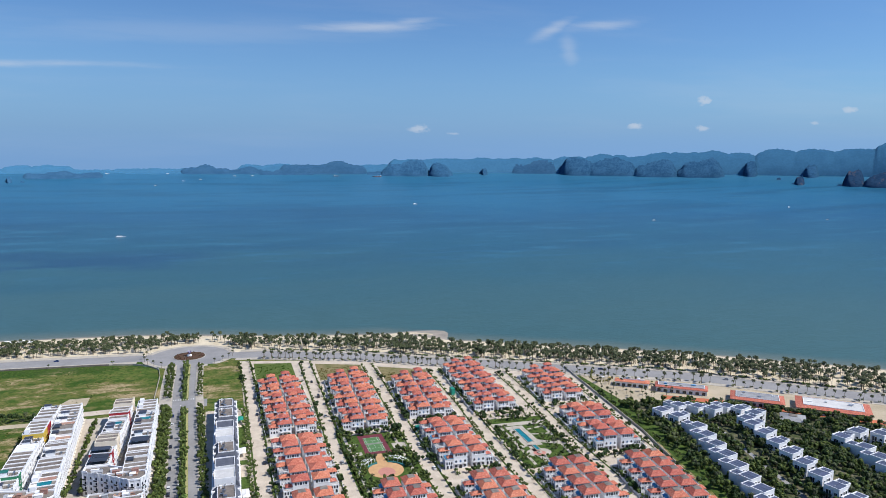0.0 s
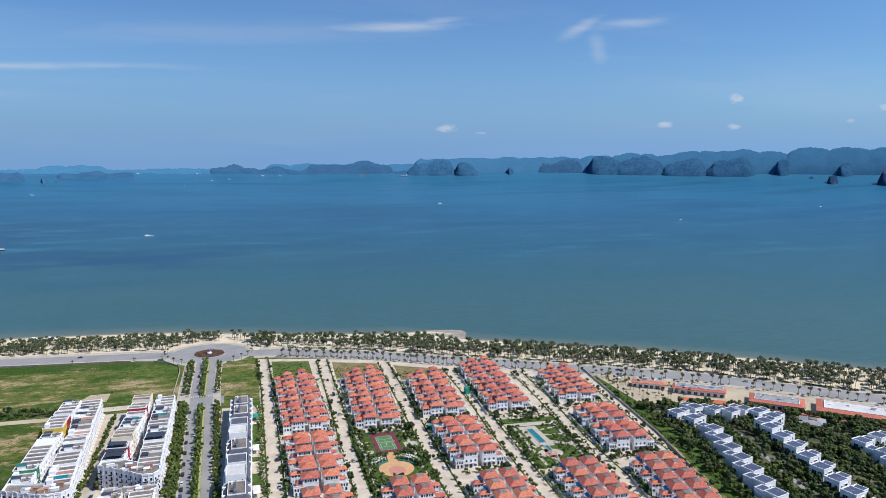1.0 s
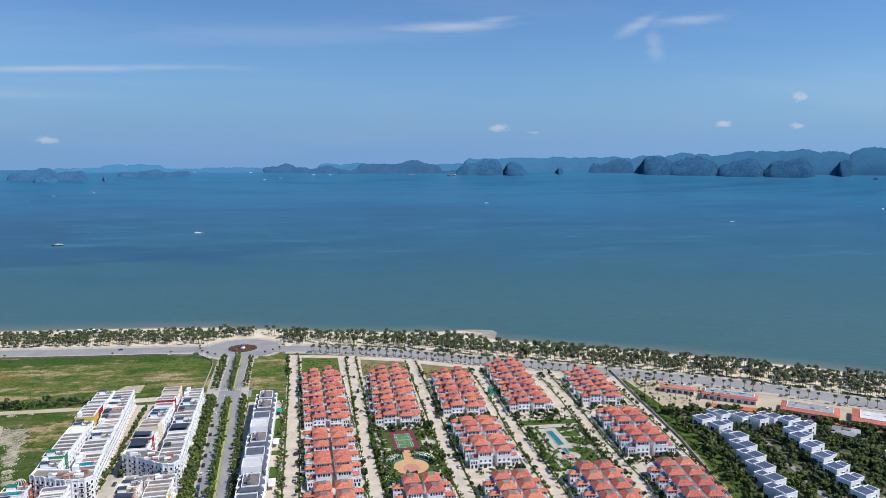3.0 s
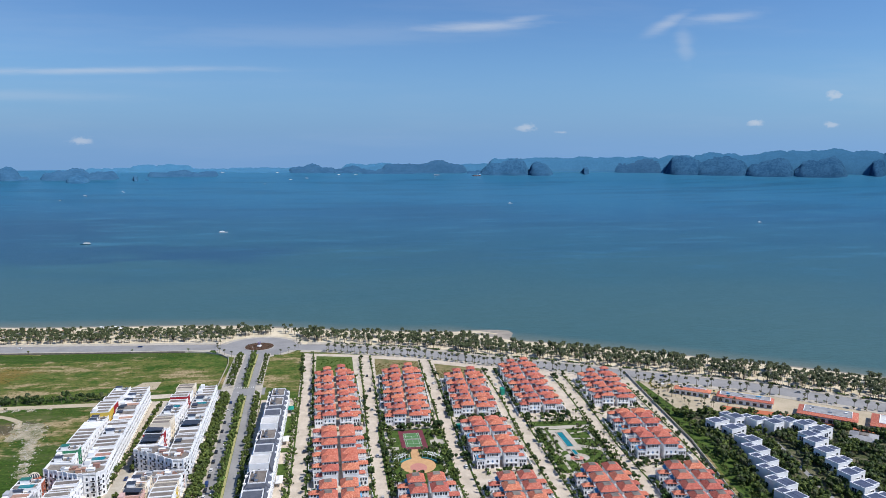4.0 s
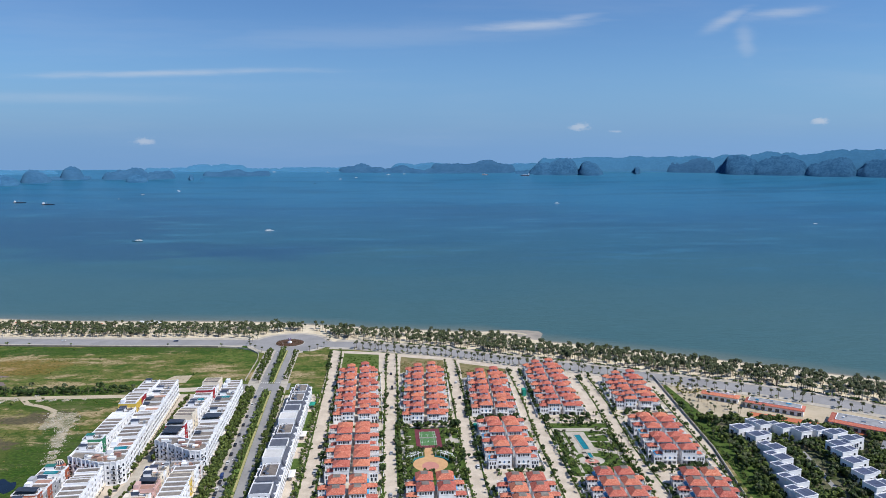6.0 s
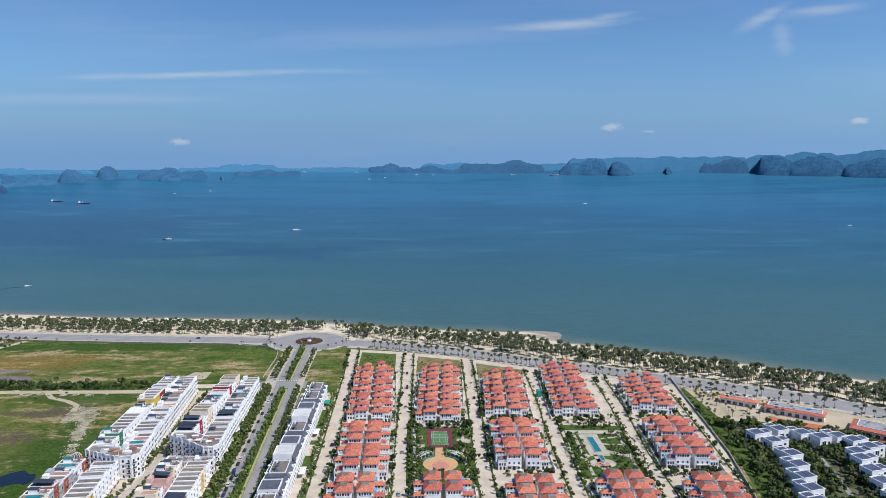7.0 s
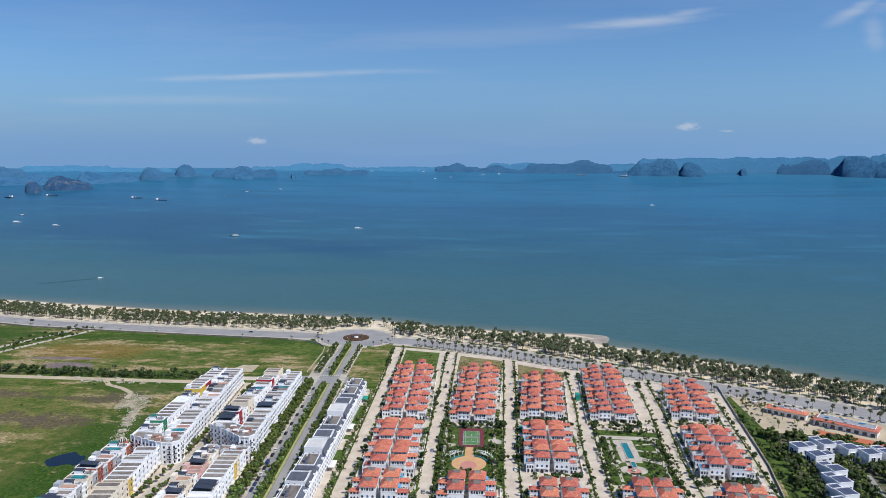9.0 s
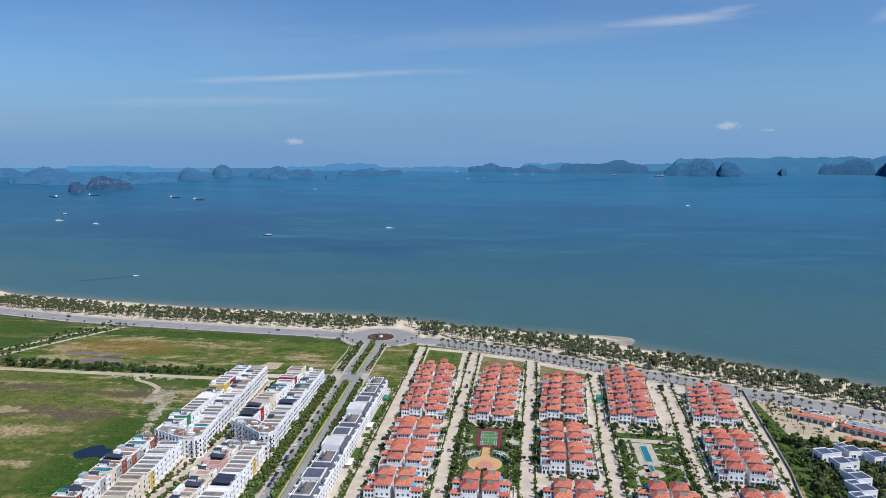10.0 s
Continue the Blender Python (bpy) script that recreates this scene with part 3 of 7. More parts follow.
def build_roads():
    structure("road_coast", strip(ROAD, -11, 11, 0.06), M_ROAD, "pale grey asphalt coast road beside the palm grove", "road")
    west = [p for p in ROAD if p[0] < -100] + [(-76, 720.5)]
    east = [(14, 707)] + [p for p in ROAD if p[0] > 20]
    for line in (west, east):
        structure("pavement_sea", strip(line, -19, -11, 0.17), M_WALK, "pale paved walk along the sea side of the coast road", "pavement")
        structure("pavement_land", strip(line, 11, 18, 0.17), M_WALK, "pale paved walk along the land side of the coast road", "pavement")
    structure("road_roundabout", slab(circle(-31, 716, 37, 36, 64), 0.075), M_ROAD, "wide asphalt ring of the roundabout", "road")
    structure("pavement_roundabout", slab(circle(-31, 716, 43, 41, 64), 0.05), M_WALK, "pale paved rim round the roundabout", "pavement")
    structure("road_avenue_west", strip(AVENUE, -9.4, -2.6, 0.085), M_ROAD, "grey asphalt carriageway of the avenue", "road")
    structure("road_avenue_east", strip(AVENUE, 2.6, 8.0, 0.085), M_ROAD, "grey asphalt carriageway of the avenue", "road")
    structure("pavement_avenue_west", strip(AVENUE, -19.5, -9.4, 0.2), M_WALK, "paved walk under the avenue's trees", "pavement")
    structure("pavement_avenue_east", strip(AVENUE, 8.0, 14.0, 0.2), M_WALK, "paved walk under the avenue's trees", "pavement")
    for a, b in ((330, 562), (586, 686)):
        line = [(avenue_x(y), y) for y in (a, (a + b) / 2, b)]
        structure("median", strip(line, -2.6, 2.6, 0.28), M_LAWN, "planted grass median between the carriageways", "median")
        structure("median_hedge", strip(line, 1.1, 2.5, 0.6), M_HEDGE, "low clipped yellow-green hedge along the median", "hedge")
    structure("road_crossing", slab([(-62, 565), (-12, 565), (-12, 583), (-62, 583)], 0.095), M_ROAD, "asphalt crossing of the avenue", "road")
    for y in (585.5,):
        m = Mesh()
        x = avenue_x(y) - 9
        while x < avenue_x(y) + 7.5:
            m.box(x, x + 0.55, y - 1.5, y + 1.5, 0.09, 0.105)
            x += 1.9
        structure("crosswalk", m, M_PAINT, "white painted zebra crossing over the avenue", "crosswalk")
    structure("road_west", strip([(-58, 574), (-128, 572)], -5, 5, 0.05), M_PAVE, "sandy side road behind the shop houses", "road")
    structure("road_dirt", strip(DIRT_ROAD, -4, 4, 0.05), M_LOT, "pale dirt road across the waste land", "road")
    structure("road_left_a", strip(LEFT_ROAD, -13, -7, 0.06), M_WALK, "pale unfinished carriageway across the waste land", "road")
    structure("road_left_b", strip(LEFT_ROAD, 6, 12, 0.06), M_WALK, "pale unfinished carriageway across the waste land", "road")
    structure("road_shops", strip([(-90, 330), (-84, 400), (-86, 560)], -3.5, 3.5, 0.05), M_WALK, "narrow asphalt street between the shop house rows", "road")
    structure("pavement_shops", slab([(-132, 320), (-30, 320), (-41, 560), (-132, 562)], 0.03), M_PAVE, "beige paving round the shop houses", "pavement")
    structure("pavement_alley", slab([(-12, 330), (14, 330), (14, 552), (-14, 552)], 0.03), M_PAVE, "beige paving round the town house row", "pavement")
    structure("pavement_villas", slab([(13, 326), (15, 684), (60, 673), (128, 650), (187, 616), (245, 587), (299, 557), (283, 424), (264, 322), (250, 290), (200, 290)], 0.04), M_PAVE, "beige paved streets of the villa quarter", "pavement")
    for line in STREETS:
        for a, b in ((-5.5, -4.4), (4.4, 5.5)):
            structure("verge", strip(line, a, b, 0.12), M_LAWN, "planted green verge beside the villa street", "verge")
    for ring, mat in (([(27, 606), (61, 606), (61, 664), (27, 672)], M_WILD), ([(80, 603), (120, 603), (122, 640), (82, 655)], M_DRYPLOT), ([(134, 584), (173, 583), (176, 608), (136, 630)], M_DRYPLOT)):
        structure("plot_grass", slab(ring, 0.1), mat, "overgrown grass on a vacant building plot", "plot")
    structure("plot_grass", slab([(-13, 556), (12, 556), (13, 678), (-14, 684)], 0.1), M_FIELD, "patchy grass and sand on a vacant plot", "plot")
    structure("strip_grass", slab([(303, 566), (287, 425), (268, 318), (290, 318), (304, 425), (304, 478)], 0.13), M_LAWN, "grass strip along the villa quarter's wall", "lawn")
    structure("lot_sand", slab([(304, 556), (330, 542), (386, 510), (450, 456), (506, 408), (590, 335), (560, 300), (470, 375), (392, 446), (345, 472), (294, 479)], 0.04), M_LOT, "bare pale sandy parking lot", "lot")
    structure("path_orange", strip([(340, 480), (369, 462), (396, 441), (470, 375), (540, 305)], -4.5, 4.5, 0.10), M_ORANGE, "orange tiled walk beside the low resort buildings", "path")
    structure("beach_bar", slab([(170, 748), (188, 753), (208, 753.5), (226, 750), (237, 745), (239, 734), (234, 720), (228, 706), (205, 722)], -0.56, -0.9), M_SHOAL, "low wet sand spit reaching into the water", "beach")
    structure("beach_ridge", slab([(172, 747), (190, 749.5), (206, 746), (222, 734), (220, 731), (206, 738), (190, 742)], -0.46, -0.9), M_SAND, "dry pale ridge of sand on the spit", "beach")


def avenue_x(y):
    return lerp_line([(b, a) for a, b in AVENUE], y)


M_HEDGE = material("clipped_hedge", (0.42, 0.39, 0.19), (0.30, 0.29, 0.12), 2, 0.4, 0.9, bump=0.2, world_space=True, spec=0.1)
M_ORANGE = material("orange_tiles", (0.52, 0.16, 0.075), (0.42, 0.12, 0.06), 4, 0.5, 0.85, world_space=True)
build_roads()


# ---- plants ----
def leaf_ball(rnd, n, r, squash=0.75, size=0.75, lumps=6):
    """A ragged crown: leaf clusters as small bent cards thrown over several lumps."""
    m = Mesh()
    cs = [(rnd.gauss(0, r * 0.42), rnd.gauss(0, r * 0.42), rnd.uniform(-0.35, 0.45) * r * squash, r * rnd.uniform(0.42, 0.62)) for _ in range(lumps)]
    for _ in range(n):
        cx, cy, cz, cr = rnd.choice(cs)
        a, b = rnd.uniform(0, 2 * math.pi), math.asin(rnd.uniform(-0.6, 1))
        d = Vector((math.cos(a) * math.cos(b), math.sin(a) * math.cos(b), math.sin(b)))
        p = Vector((cx, cy, cz)) + d * cr * rnd.uniform(0.75, 1.1)
        t = d.orthogonal().normalized()
        t.rotate(Matrix.Rotation(rnd.uniform(0, 6.28), 3, d))
        q = d.cross(t)
        s = size * rnd.uniform(0.6, 1.3)
        up = d * s * 0.35
        m.face([p - t * s - q * s * 0.6 - up, p + t * s - q * s * 0.6 - up, p + t * s * 0.5 + q * s * 0.7, p - t * s * 0.6 + q * s * 0.6])
    for cx, cy, cz, cr in cs:
        k = Mesh()
        cr *= 0.86
        for ring, zz in ((0.75, -0.6), (1.0, 0.0), (0.72, 0.65)):
            k.v += [(cx + cr * ring * math.cos(i * 1.0472 + zz) * rnd.uniform(0.85, 1.1), cy + cr * ring * math.sin(i * 1.0472 + zz) * rnd.uniform(0.85, 1.1), cz + cr * zz) for i in range(6)]
        k.v += [(cx, cy, cz + cr), (cx, cy, cz - cr)]
        for j in range(2):
            for i in range(6):
                k.f.append((j * 6 + i, j * 6 + (i + 1) % 6, j * 6 + 6 + (i + 1) % 6, j * 6 + 6 + i))
        k.f += [(12 + i, 12 + (i + 1) % 6, 18) for i in range(6)] + [((i + 1) % 6, i, 19) for i in range(6)]
        k.m = [0] * len(k.f)
        m.add(k)
    return m


def make_tree(rnd, high, r, trunk_share=0.4, n=110):
    """Trunk with limbs, and crown, both from the foot up."""
    t = Mesh()
    h0 = high * trunk_share
    bend = rnd.uniform(-0.2, 0.2)
    t.tube([(0, 0, -0.2), (bend * 0.5, 0.05, h0 * 0.6), (bend, 0.1, h0), (bend, 0.1, high * 0.7)], [0.17, 0.13, 0.11, 0.05], 6)
    for i in range(4):
        a = i * 1.6 + rnd.uniform(0, 0.6)
        t.tube([(bend, 0.1, h0 * 0.9), (bend + math.cos(a) * r * 0.5, 0.1 + math.sin(a) * r * 0.5, h0 + (high - h0) * 0.45)], [0.09, 0.04], 4)
    c = Mesh()
    c.add(leaf_ball(rnd, n, r, (high - h0) / (2 * r), 0.24 * r, 6), (bend, 0.1, h0 + (high - h0) * 0.5))
    return t, c


def make_palm(rnd, high, reach=2.6, fronds=15):
    t = Mesh()
    lean = rnd.uniform(-0.5, 0.5)
    pts = [(lean * s * s, 0.25 * lean * s, high * s) for s in (0, 0.3, 0.65, 1.0)]
    t.tube([(0, 0, -0.2)] + pts[1:], [0.24, 0.17, 0.14, 0.15], 6)
    c = Mesh()
    top = Vector((lean, 0.25 * lean, high))
    for i in range(fronds):
        a = i * 2.39996 + rnd.uniform(-0.2, 0.2)
        lift = rnd.uniform(-0.45, 1.0)
        d, side = Vector((math.cos(a), math.sin(a), 0)), Vector((-math.sin(a), math.cos(a), 0))
        L = reach * rnd.uniform(0.8, 1.15)
        spine = [top + d * L * s * (1 - 0.12 * s) + Vector((0, 0, L * (lift * s - (0.75 + 0.35 * lift) * s * s))) for s in (0.0, 0.3, 0.62, 1.0)]
        wide = [0.15, 0.55, 0.48, 0.08]
        for k in range(3):
            p, q, w0, w1 = spine[k], spine[k + 1], wide[k], wide[k + 1]
            dn = Vector((0, 0, -0.28))
            c.face([p, q, q + side * w1 + dn * (w1 / 0.4), p + side * w0 + dn * (w0 / 0.4)])
            c.face([q, p, p - side * w0 + dn * (w0 / 0.4), q - side * w1 + dn * (w1 / 0.4)])
    c.tube([top - Vector((0, 0, 0.5)), top + Vector((0, 0, 0.35))], [0.26, 0.08], 5)
    return t, c


R = random.Random(7)
FLORA = {}


def species(kind, label, category, mat, makers):
    FLORA[kind] = (label, category, mat, [(t, c, t.data("trunk", [M_BARK]), c.data("crown", [mat])) for t, c in makers], [])


species("palm_tree", "slender coconut palm with drooping green fronds", "palm", M_PALM, [make_palm(R, R.uniform(6.2, 8.6), R.uniform(2.5, 3.0), 22) for _ in range(6)])
species("street_palm", "tall royal palm planted beside the road", "palm", M_PALM, [make_palm(R, R.uniform(7.5, 8.5), 2.3, 18) for _ in range(3)])
species("street_tree", "small round-crowned green street tree", "tree", M_LEAF, [make_tree(R, R.uniform(4.6, 6.0), R.uniform(1.5, 2.0), 0.38, 80) for _ in range(5)])
species("broad_tree", "leafy broad-crowned green tree", "tree", M_LEAF, [make_tree(R, R.uniform(6.5, 8.5), R.uniform(2.6, 3.4), 0.3, 150) for _ in range(5)])
species("dark_tree", "dense dark green tree", "tree", M_LEAF_DARK, [make_tree(R, R.uniform(5.5, 8.0), R.uniform(2.6, 3.6), 0.25, 120) for _ in range(5)])
species("shrub", "rounded green garden shrub", "shrub", M_LEAF, [make_tree(R, R.uniform(1.8, 2.6), R.uniform(1.0, 1.4), 0.12, 40) for _ in range(4)])


def plant(kind, x, y, s=1.0, single=True):
    FLORA[kind][4].append((x, y, s, R.uniform(0, 6.28), R.randrange(100), single))


def plant_all(limit):
    """Single plants as things of trunk and crown; those past the limit are joined."""
    for kind, (label, category, mat, models, where) in FLORA.items():
        kept = [w for w in where if w[5]]
        kept.sort(key=lambda w: (w[0] - 60) ** 2 * 0.5 + w[1] ** 2)
        kept = kept[:limit.get(kind, 0)]
        chosen = set(kept)
        rest = Mesh()
        trunks = Mesh()
        for w in where:
            x, y, s, a, i, single = w
            t, c, tm, cm = models[i % len(models)]
            if w in chosen:
                ob = thing(kind, label, category, kind.replace("_", " ") + "s")
                ob.matrix_basis = Matrix.LocRotScale((x, y, 0), Euler((0, 0, a)), (s, s, s))
                part("trunk", tm, None, ob)
                part("crown", cm, None, ob)
            else:
                rest.add(c, (x, y, 0), a, s)
                trunks.add(t, (x, y, 0), a, s)
        if rest.f:
            n = len(rest.f)
            rest.add(trunks)
            for j in range(n, len(rest.f)):
                rest.m[j] = 1
            ob = part(kind + "_growth", rest, [mat, M_BARK])
            tagged(ob, label + ", in dense growth", category, "", "stuff")


def along(line, side, gap, start=0.0):
    """Places every gap metres along a line, side metres to its right."""
    out, left = [], start
    for (xa, ya), (xb, yb) in zip(line, line[1:]):
        l = math.hypot(xb - xa, yb - ya)
        d = left
        while d < l:
            out.append((xa + (xb - xa) * d / l + (yb - ya) / l * side, ya + (yb - ya) * d / l - (xb - xa) / l * side))
            d += gap
        left = d - l
    return out


def inside(ring, x, y):
    hit = False
    for (xa, ya), (xb, yb) in zip(ring, ring[1:] + ring[:1]):
        if (ya > y) != (yb > y) and x < (xb - xa) * (y - ya) / (yb - ya) + xa:
            hit = not hit
    return hit


# ---- villas ----
def arch_window(w, h, glass=1):
    """An arched window that looks towards -y, its sill at the origin: frame 0, pane 1."""
    m = Mesh()
    top = [(w / 2 * math.cos(a), h - w / 2 + w / 2 * math.sin(a)) for a in (0, 0.79, 1.57, 2.36, 3.1416)]
    ring = [(-w / 2, 0), (w / 2, 0)] + top
    big = [(x * 1.24, (z - h / 2) * 1.12 + h / 2) for x, z in ring]
    m.face([(x, -0.06, z) for x, z in big], 0)
    for (xa, za), (xb, zb) in zip(big, big[1:] + big[:1]):
        m.face([(xa, 0.05, za), (xb, 0.05, zb), (xb, -0.06, zb), (xa, -0.06, za)], 0)
    m.face([(x, -0.075, z) for x, z in ring], glass)
    m.box(-w * 0.7, w * 0.7, -0.16, 0.0, -0.14, -0.02, 0)
    return m


def flat_window(w, h):
    m = Mesh()
    m.box(-w / 2 - 0.1, w / 2 + 0.1, -0.08, 0.04, -0.1, h + 0.1, 0)
    m.box(-w / 2, -0.03, -0.1, -0.05, 0, h, 1)
    m.box(0.03, w / 2, -0.1, -0.05, 0, h, 1)
    return m


W_ARCH = arch_window(1.15, 1.75).data("window", [M_WHITE, M_GLASS])
W_BLUE = arch_window(1.15, 1.75).data("window", [M_WHITE, M_BLUEGLASS])
W_DOOR = arch_window(1.9, 2.6).data("door", [M_WHITE, M_GLASS])
W_FLAT = flat_window(1.6, 1.4).data("window", [M_WHITE, M_GLASS])


def on_wall(x, y, z, face):
    """A place on a wall that looks to -y (face 0), +x (1), +y (2) or -x (3)."""
    return pose(x, y, z, 0, 0, 90 * face)


def parapet(m, x0, x1, y0, y1, z, h=0.9, t=0.22, mat=0):
    x0, x1 = min(x0, x1), max(x0, x1)
    m.box(x0, x1, y0, y0 + t, z, z + h, mat)
    m.box(x0, x1, y1 - t, y1, z, z + h, mat)
    m.box(x0, x0 + t, y0 + t, y1 - t, z, z + h, mat)
    m.box(x1 - t, x1, y0 + t, y1 - t, z, z + h, mat)


def balustrade(m, x0, x1, y0, y1, z, h=0.95):
    """Posts and rail round a terrace's three outer sides."""
    x0, x1 = min(x0, x1), max(x0, x1)
    m.box(x0, x1, y0, y0 + 0.16, z + h - 0.14, z + h)
    m.box(x0, x1, y1 - 0.16, y1, z + h - 0.14, z + h)
    for x in (x0, x1 - 0.16):
        m.box(x, x + 0.16, y0 + 0.16, y1 - 0.16, z + h - 0.14, z + h)
    n = max(3, int((x1 - x0) / 0.62))
    for i in range(n + 1):
        x = x0 + (x1 - x0 - 0.2) * i / n
        for y in (y0 + 0.01, y1 - 0.15):
            m.box(x, x + 0.2, y, y + 0.14, z, z + h - 0.14, bottom=False)
    n = max(3, int((y1 - y0) / 0.62))
    for i in range(1, n):
        y = y0 + (y1 - y0 - 0.2) * i / n
        for x in (x0 + 0.01, x1 - 0.15):
            m.box(x, x + 0.14, y, y + 0.2, z, z + h - 0.14, bottom=False)


def arcade(m, xs, y, z, h, w, glass, face=0):
    """Dark round-headed openings with pale surrounds, in the wall y (face 0) or x = y (face 1 or 3)."""
    for c in xs:
        ring = [(-w / 2, 0), (w / 2, 0)] + [(w / 2 * math.cos(a), h - w / 2 + w / 2 * math.sin(a)) for a in (0, 0.79, 1.57, 2.36, 3.1416)]
        for k, out, mat in ((1.22, 0.05, 0), (1.0, 0.09, glass)):
            pts = [(u * k, v * (1 + (k - 1) * 0.4)) for u, v in ring]
            if face == 0:
                m.face([(c + u, y - out, z + v) for u, v in pts], mat)
            elif face == 1:
                m.face([(y + out, c + u, z + v) for u, v in pts], mat)
            else:
                m.face([(y - out, c - u, z + v) for u, v in pts], mat)


def wy_low(variant):
    return variant % 3 == 0


M_TERRACE = material("terrace_tiles", (0.56, 0.49, 0.43), (0.44, 0.37, 0.32), 2, 0.3, 0.8, vary=0.15)


def villa(kind, s, depth, variant):
    """A three-storey villa; s = 1 or -1: its street side is +x or -x; depth: the plot's length along y."""
    ob = thing("villa", "white three-storey villa with terracotta hipped roofs", "villa", "white villas")
    face = 1 if s > 0 else 3
    h = depth / 2 - {"close": 2.3, "wide": 3.5, "large": 2.0}[kind]
    x0, x1, x2 = 1.45, 10.5, 16.4
    top = 10.4 if variant in (0, 2, 5) else 8.9
    small = Mesh()
    w = Mesh()
    ft = top - 1.3 if kind == "wide" else top
    w.box(s * x0, s * x1, -h, h, -0.2, ft)
    w.box(s * (x0 - 0.1), s * (x1 + 0.1), -h - 0.12, h + 0.12, ft - 3.0, ft - 2.75)
    w.box(s * (x0 - 0.1), s * (x1 + 0.1), -h - 0.10, h + 0.10, 2.95, 3.15)
    arcade(small, [s * (x0 + x1) / 2 + i * 1.45 for i in (-1, 1)], -h, ft - 2.35, 1.5, 0.75, 1)
    arcade(small, [-h * 0.4, h * 0.4], s * x1, top - 2.4, 1.6, 1.0, 1, face)
    part("wall", w, M_WHITE, ob)
    r = Mesh()
    r.hip(s * x0, s * x1, -h, h, ft, 1.9 if kind == "wide" else 2.3, 0.6, 0, cut=0.62 if kind == "large" else 0.0)
    if kind == "large":
        hs = (min(8.7, 2 * h) / 2 + 0.6) * 0.62
        r.box(s * (x0 - 0.6) + s * hs, s * (x1 + 0.6) - s * hs, -h - 0.6 + hs, h + 0.6 - hs, top + 1.8, top + 2.33, 1)
    part("main_roof", r, [M_TILE, M_FLATROOF], ob)
    if kind == "wide":
        d = Mesh()
        xc = s * (x0 + x1) / 2
        d.box(xc - 2.9, xc + 2.9, -h * 0.25, h * 0.82, ft + 0.2, ft + 3.3)
        arcade(d, [xc], -h * 0.25, ft + 1.3, 1.6, 1.4, 1)
        turret = part("turret", d, [M_WHITE, M_GLASS], ob, "white top storey with a round-headed window")
        r = Mesh()
        r.hip(xc - 2.9, xc + 2.9, -h * 0.25, h * 0.82, ft + 3.3, 1.7, 0.7)
        part("turret_roof", r, M_TILE, turret)
    if kind == "large":
        wy0, wy1 = (-h, -0.6)
    else:
        wy0, wy1 = {0: (-h, 0.6), 1: (-0.6, h), 2: (-h, h)}[variant % 3]
    if variant % 3 != 2 or kind != "close":
        wing = Mesh()
        wing.box(s * x1, s * x2, wy0 + 0.3, wy1 - 0.3, -0.2, 7.2)
        arcade(small, [s * (x1 + 1.0), s * (x1 + 4.6)], wy0 + 0.3, 5.7, 1.5, 0.9, 1)
        arcade(small, [s * (x1 + 1.0), s * (x1 + 4.6)], wy0 + 0.3, 2.7, 1.6, 0.9, 1)
        arcade(small, [(wy0 + wy1) / 2 - 2.0, (wy0 + wy1) / 2 + 2.0], s * x2, 2.6, 1.7, 0.95, 1, face)
        arcade(small, [(wy0 + wy1) / 2 - 1.6, (wy0 + wy1) / 2 + 1.6], s * x2, 0.0, 2.1, 1.5, 1, face)
        wing.box(s * x2, s * (x2 + 0.12), wy0 + 0.3, wy1 - 0.3, 4.6, 4.85)
        part("wing", wing, M_WHITE, ob)
        rr = Mesh()
        rr.hip(s * (x1 - 0.4), s * x2, wy0 + 0.3, wy1 - 0.3, 7.2, 1.5, 0.5)
        part("wing_roof", rr, M_TILE, ob)
        ty0, ty1 = (wy1, h) if wy0 <= -h + 0.1 else (-h, wy0)
        for y in (-1.3, 1.3):
            part("window", W_BLUE, None, ob, at=on_wall(s * x2, (wy0 + wy1) / 2 + y, 5.6, face))
        part("window", W_ARCH, None, ob, at=on_wall(s * x2, (wy0 + wy1) / 2, 2.6, face))
        for z in (2.6, 5.6):
            part("window", W_ARCH, None, ob, at=on_wall(s * (x1 + 2.8), wy0 + 0.3, z, 0))
    else:
        ty0, ty1 = -h, h
    t = Mesh()
    th = 6.3
    tx = x2 - 0.6
    t.box(s * x1, s * tx, ty0 + 0.1, ty1 - 0.1, -0.2, th - 0.9)
    t.box(s * (x1 + 0.05), s * (tx - 0.2), ty0 + 0.3, ty1 - 0.3, th - 0.896, th - 0.85, 2)
    rail = Mesh()
    balustrade(rail, s * x1, s * tx, ty0 + 0.1, ty1 - 0.1, th - 0.9)
    t.box(s * x1, s * (tx + 0.15), ty0 - 0.05, ty1 + 0.05, th - 1.3, th - 1.05)
    n = max(1, int((ty1 - ty0) / 2.1))
    ys = [ty0 + (i + 0.5) * (ty1 - ty0) / n for i in range(n)]
    arcade(small, ys, s * tx, 0.2, 2.3, 1.25, 1, face)
    arcade(small, ys, s * tx, 3.0, 1.7, 0.95, 1, face)
    if ty0 <= -h + 0.1:
        arcade(small, [s * (x1 + 1.5), s * (x1 + 3.8)], ty0 + 0.1, 0.2, 2.3, 1.25, 1)
        arcade(small, [s * (x1 + 1.2), s * (x1 + 2.7), s * (x1 + 4.2)], ty0 + 0.1, 3.0, 1.7, 0.9, 1)
    part("terrace", t, [M_WHITE, M_WHITE, M_TERRACE], ob)
    part("railing", rail, M_WHITE, ob)
    part("glazing", small, [M_WHITE, M_GLASS], ob)["kind"] = "stuff"
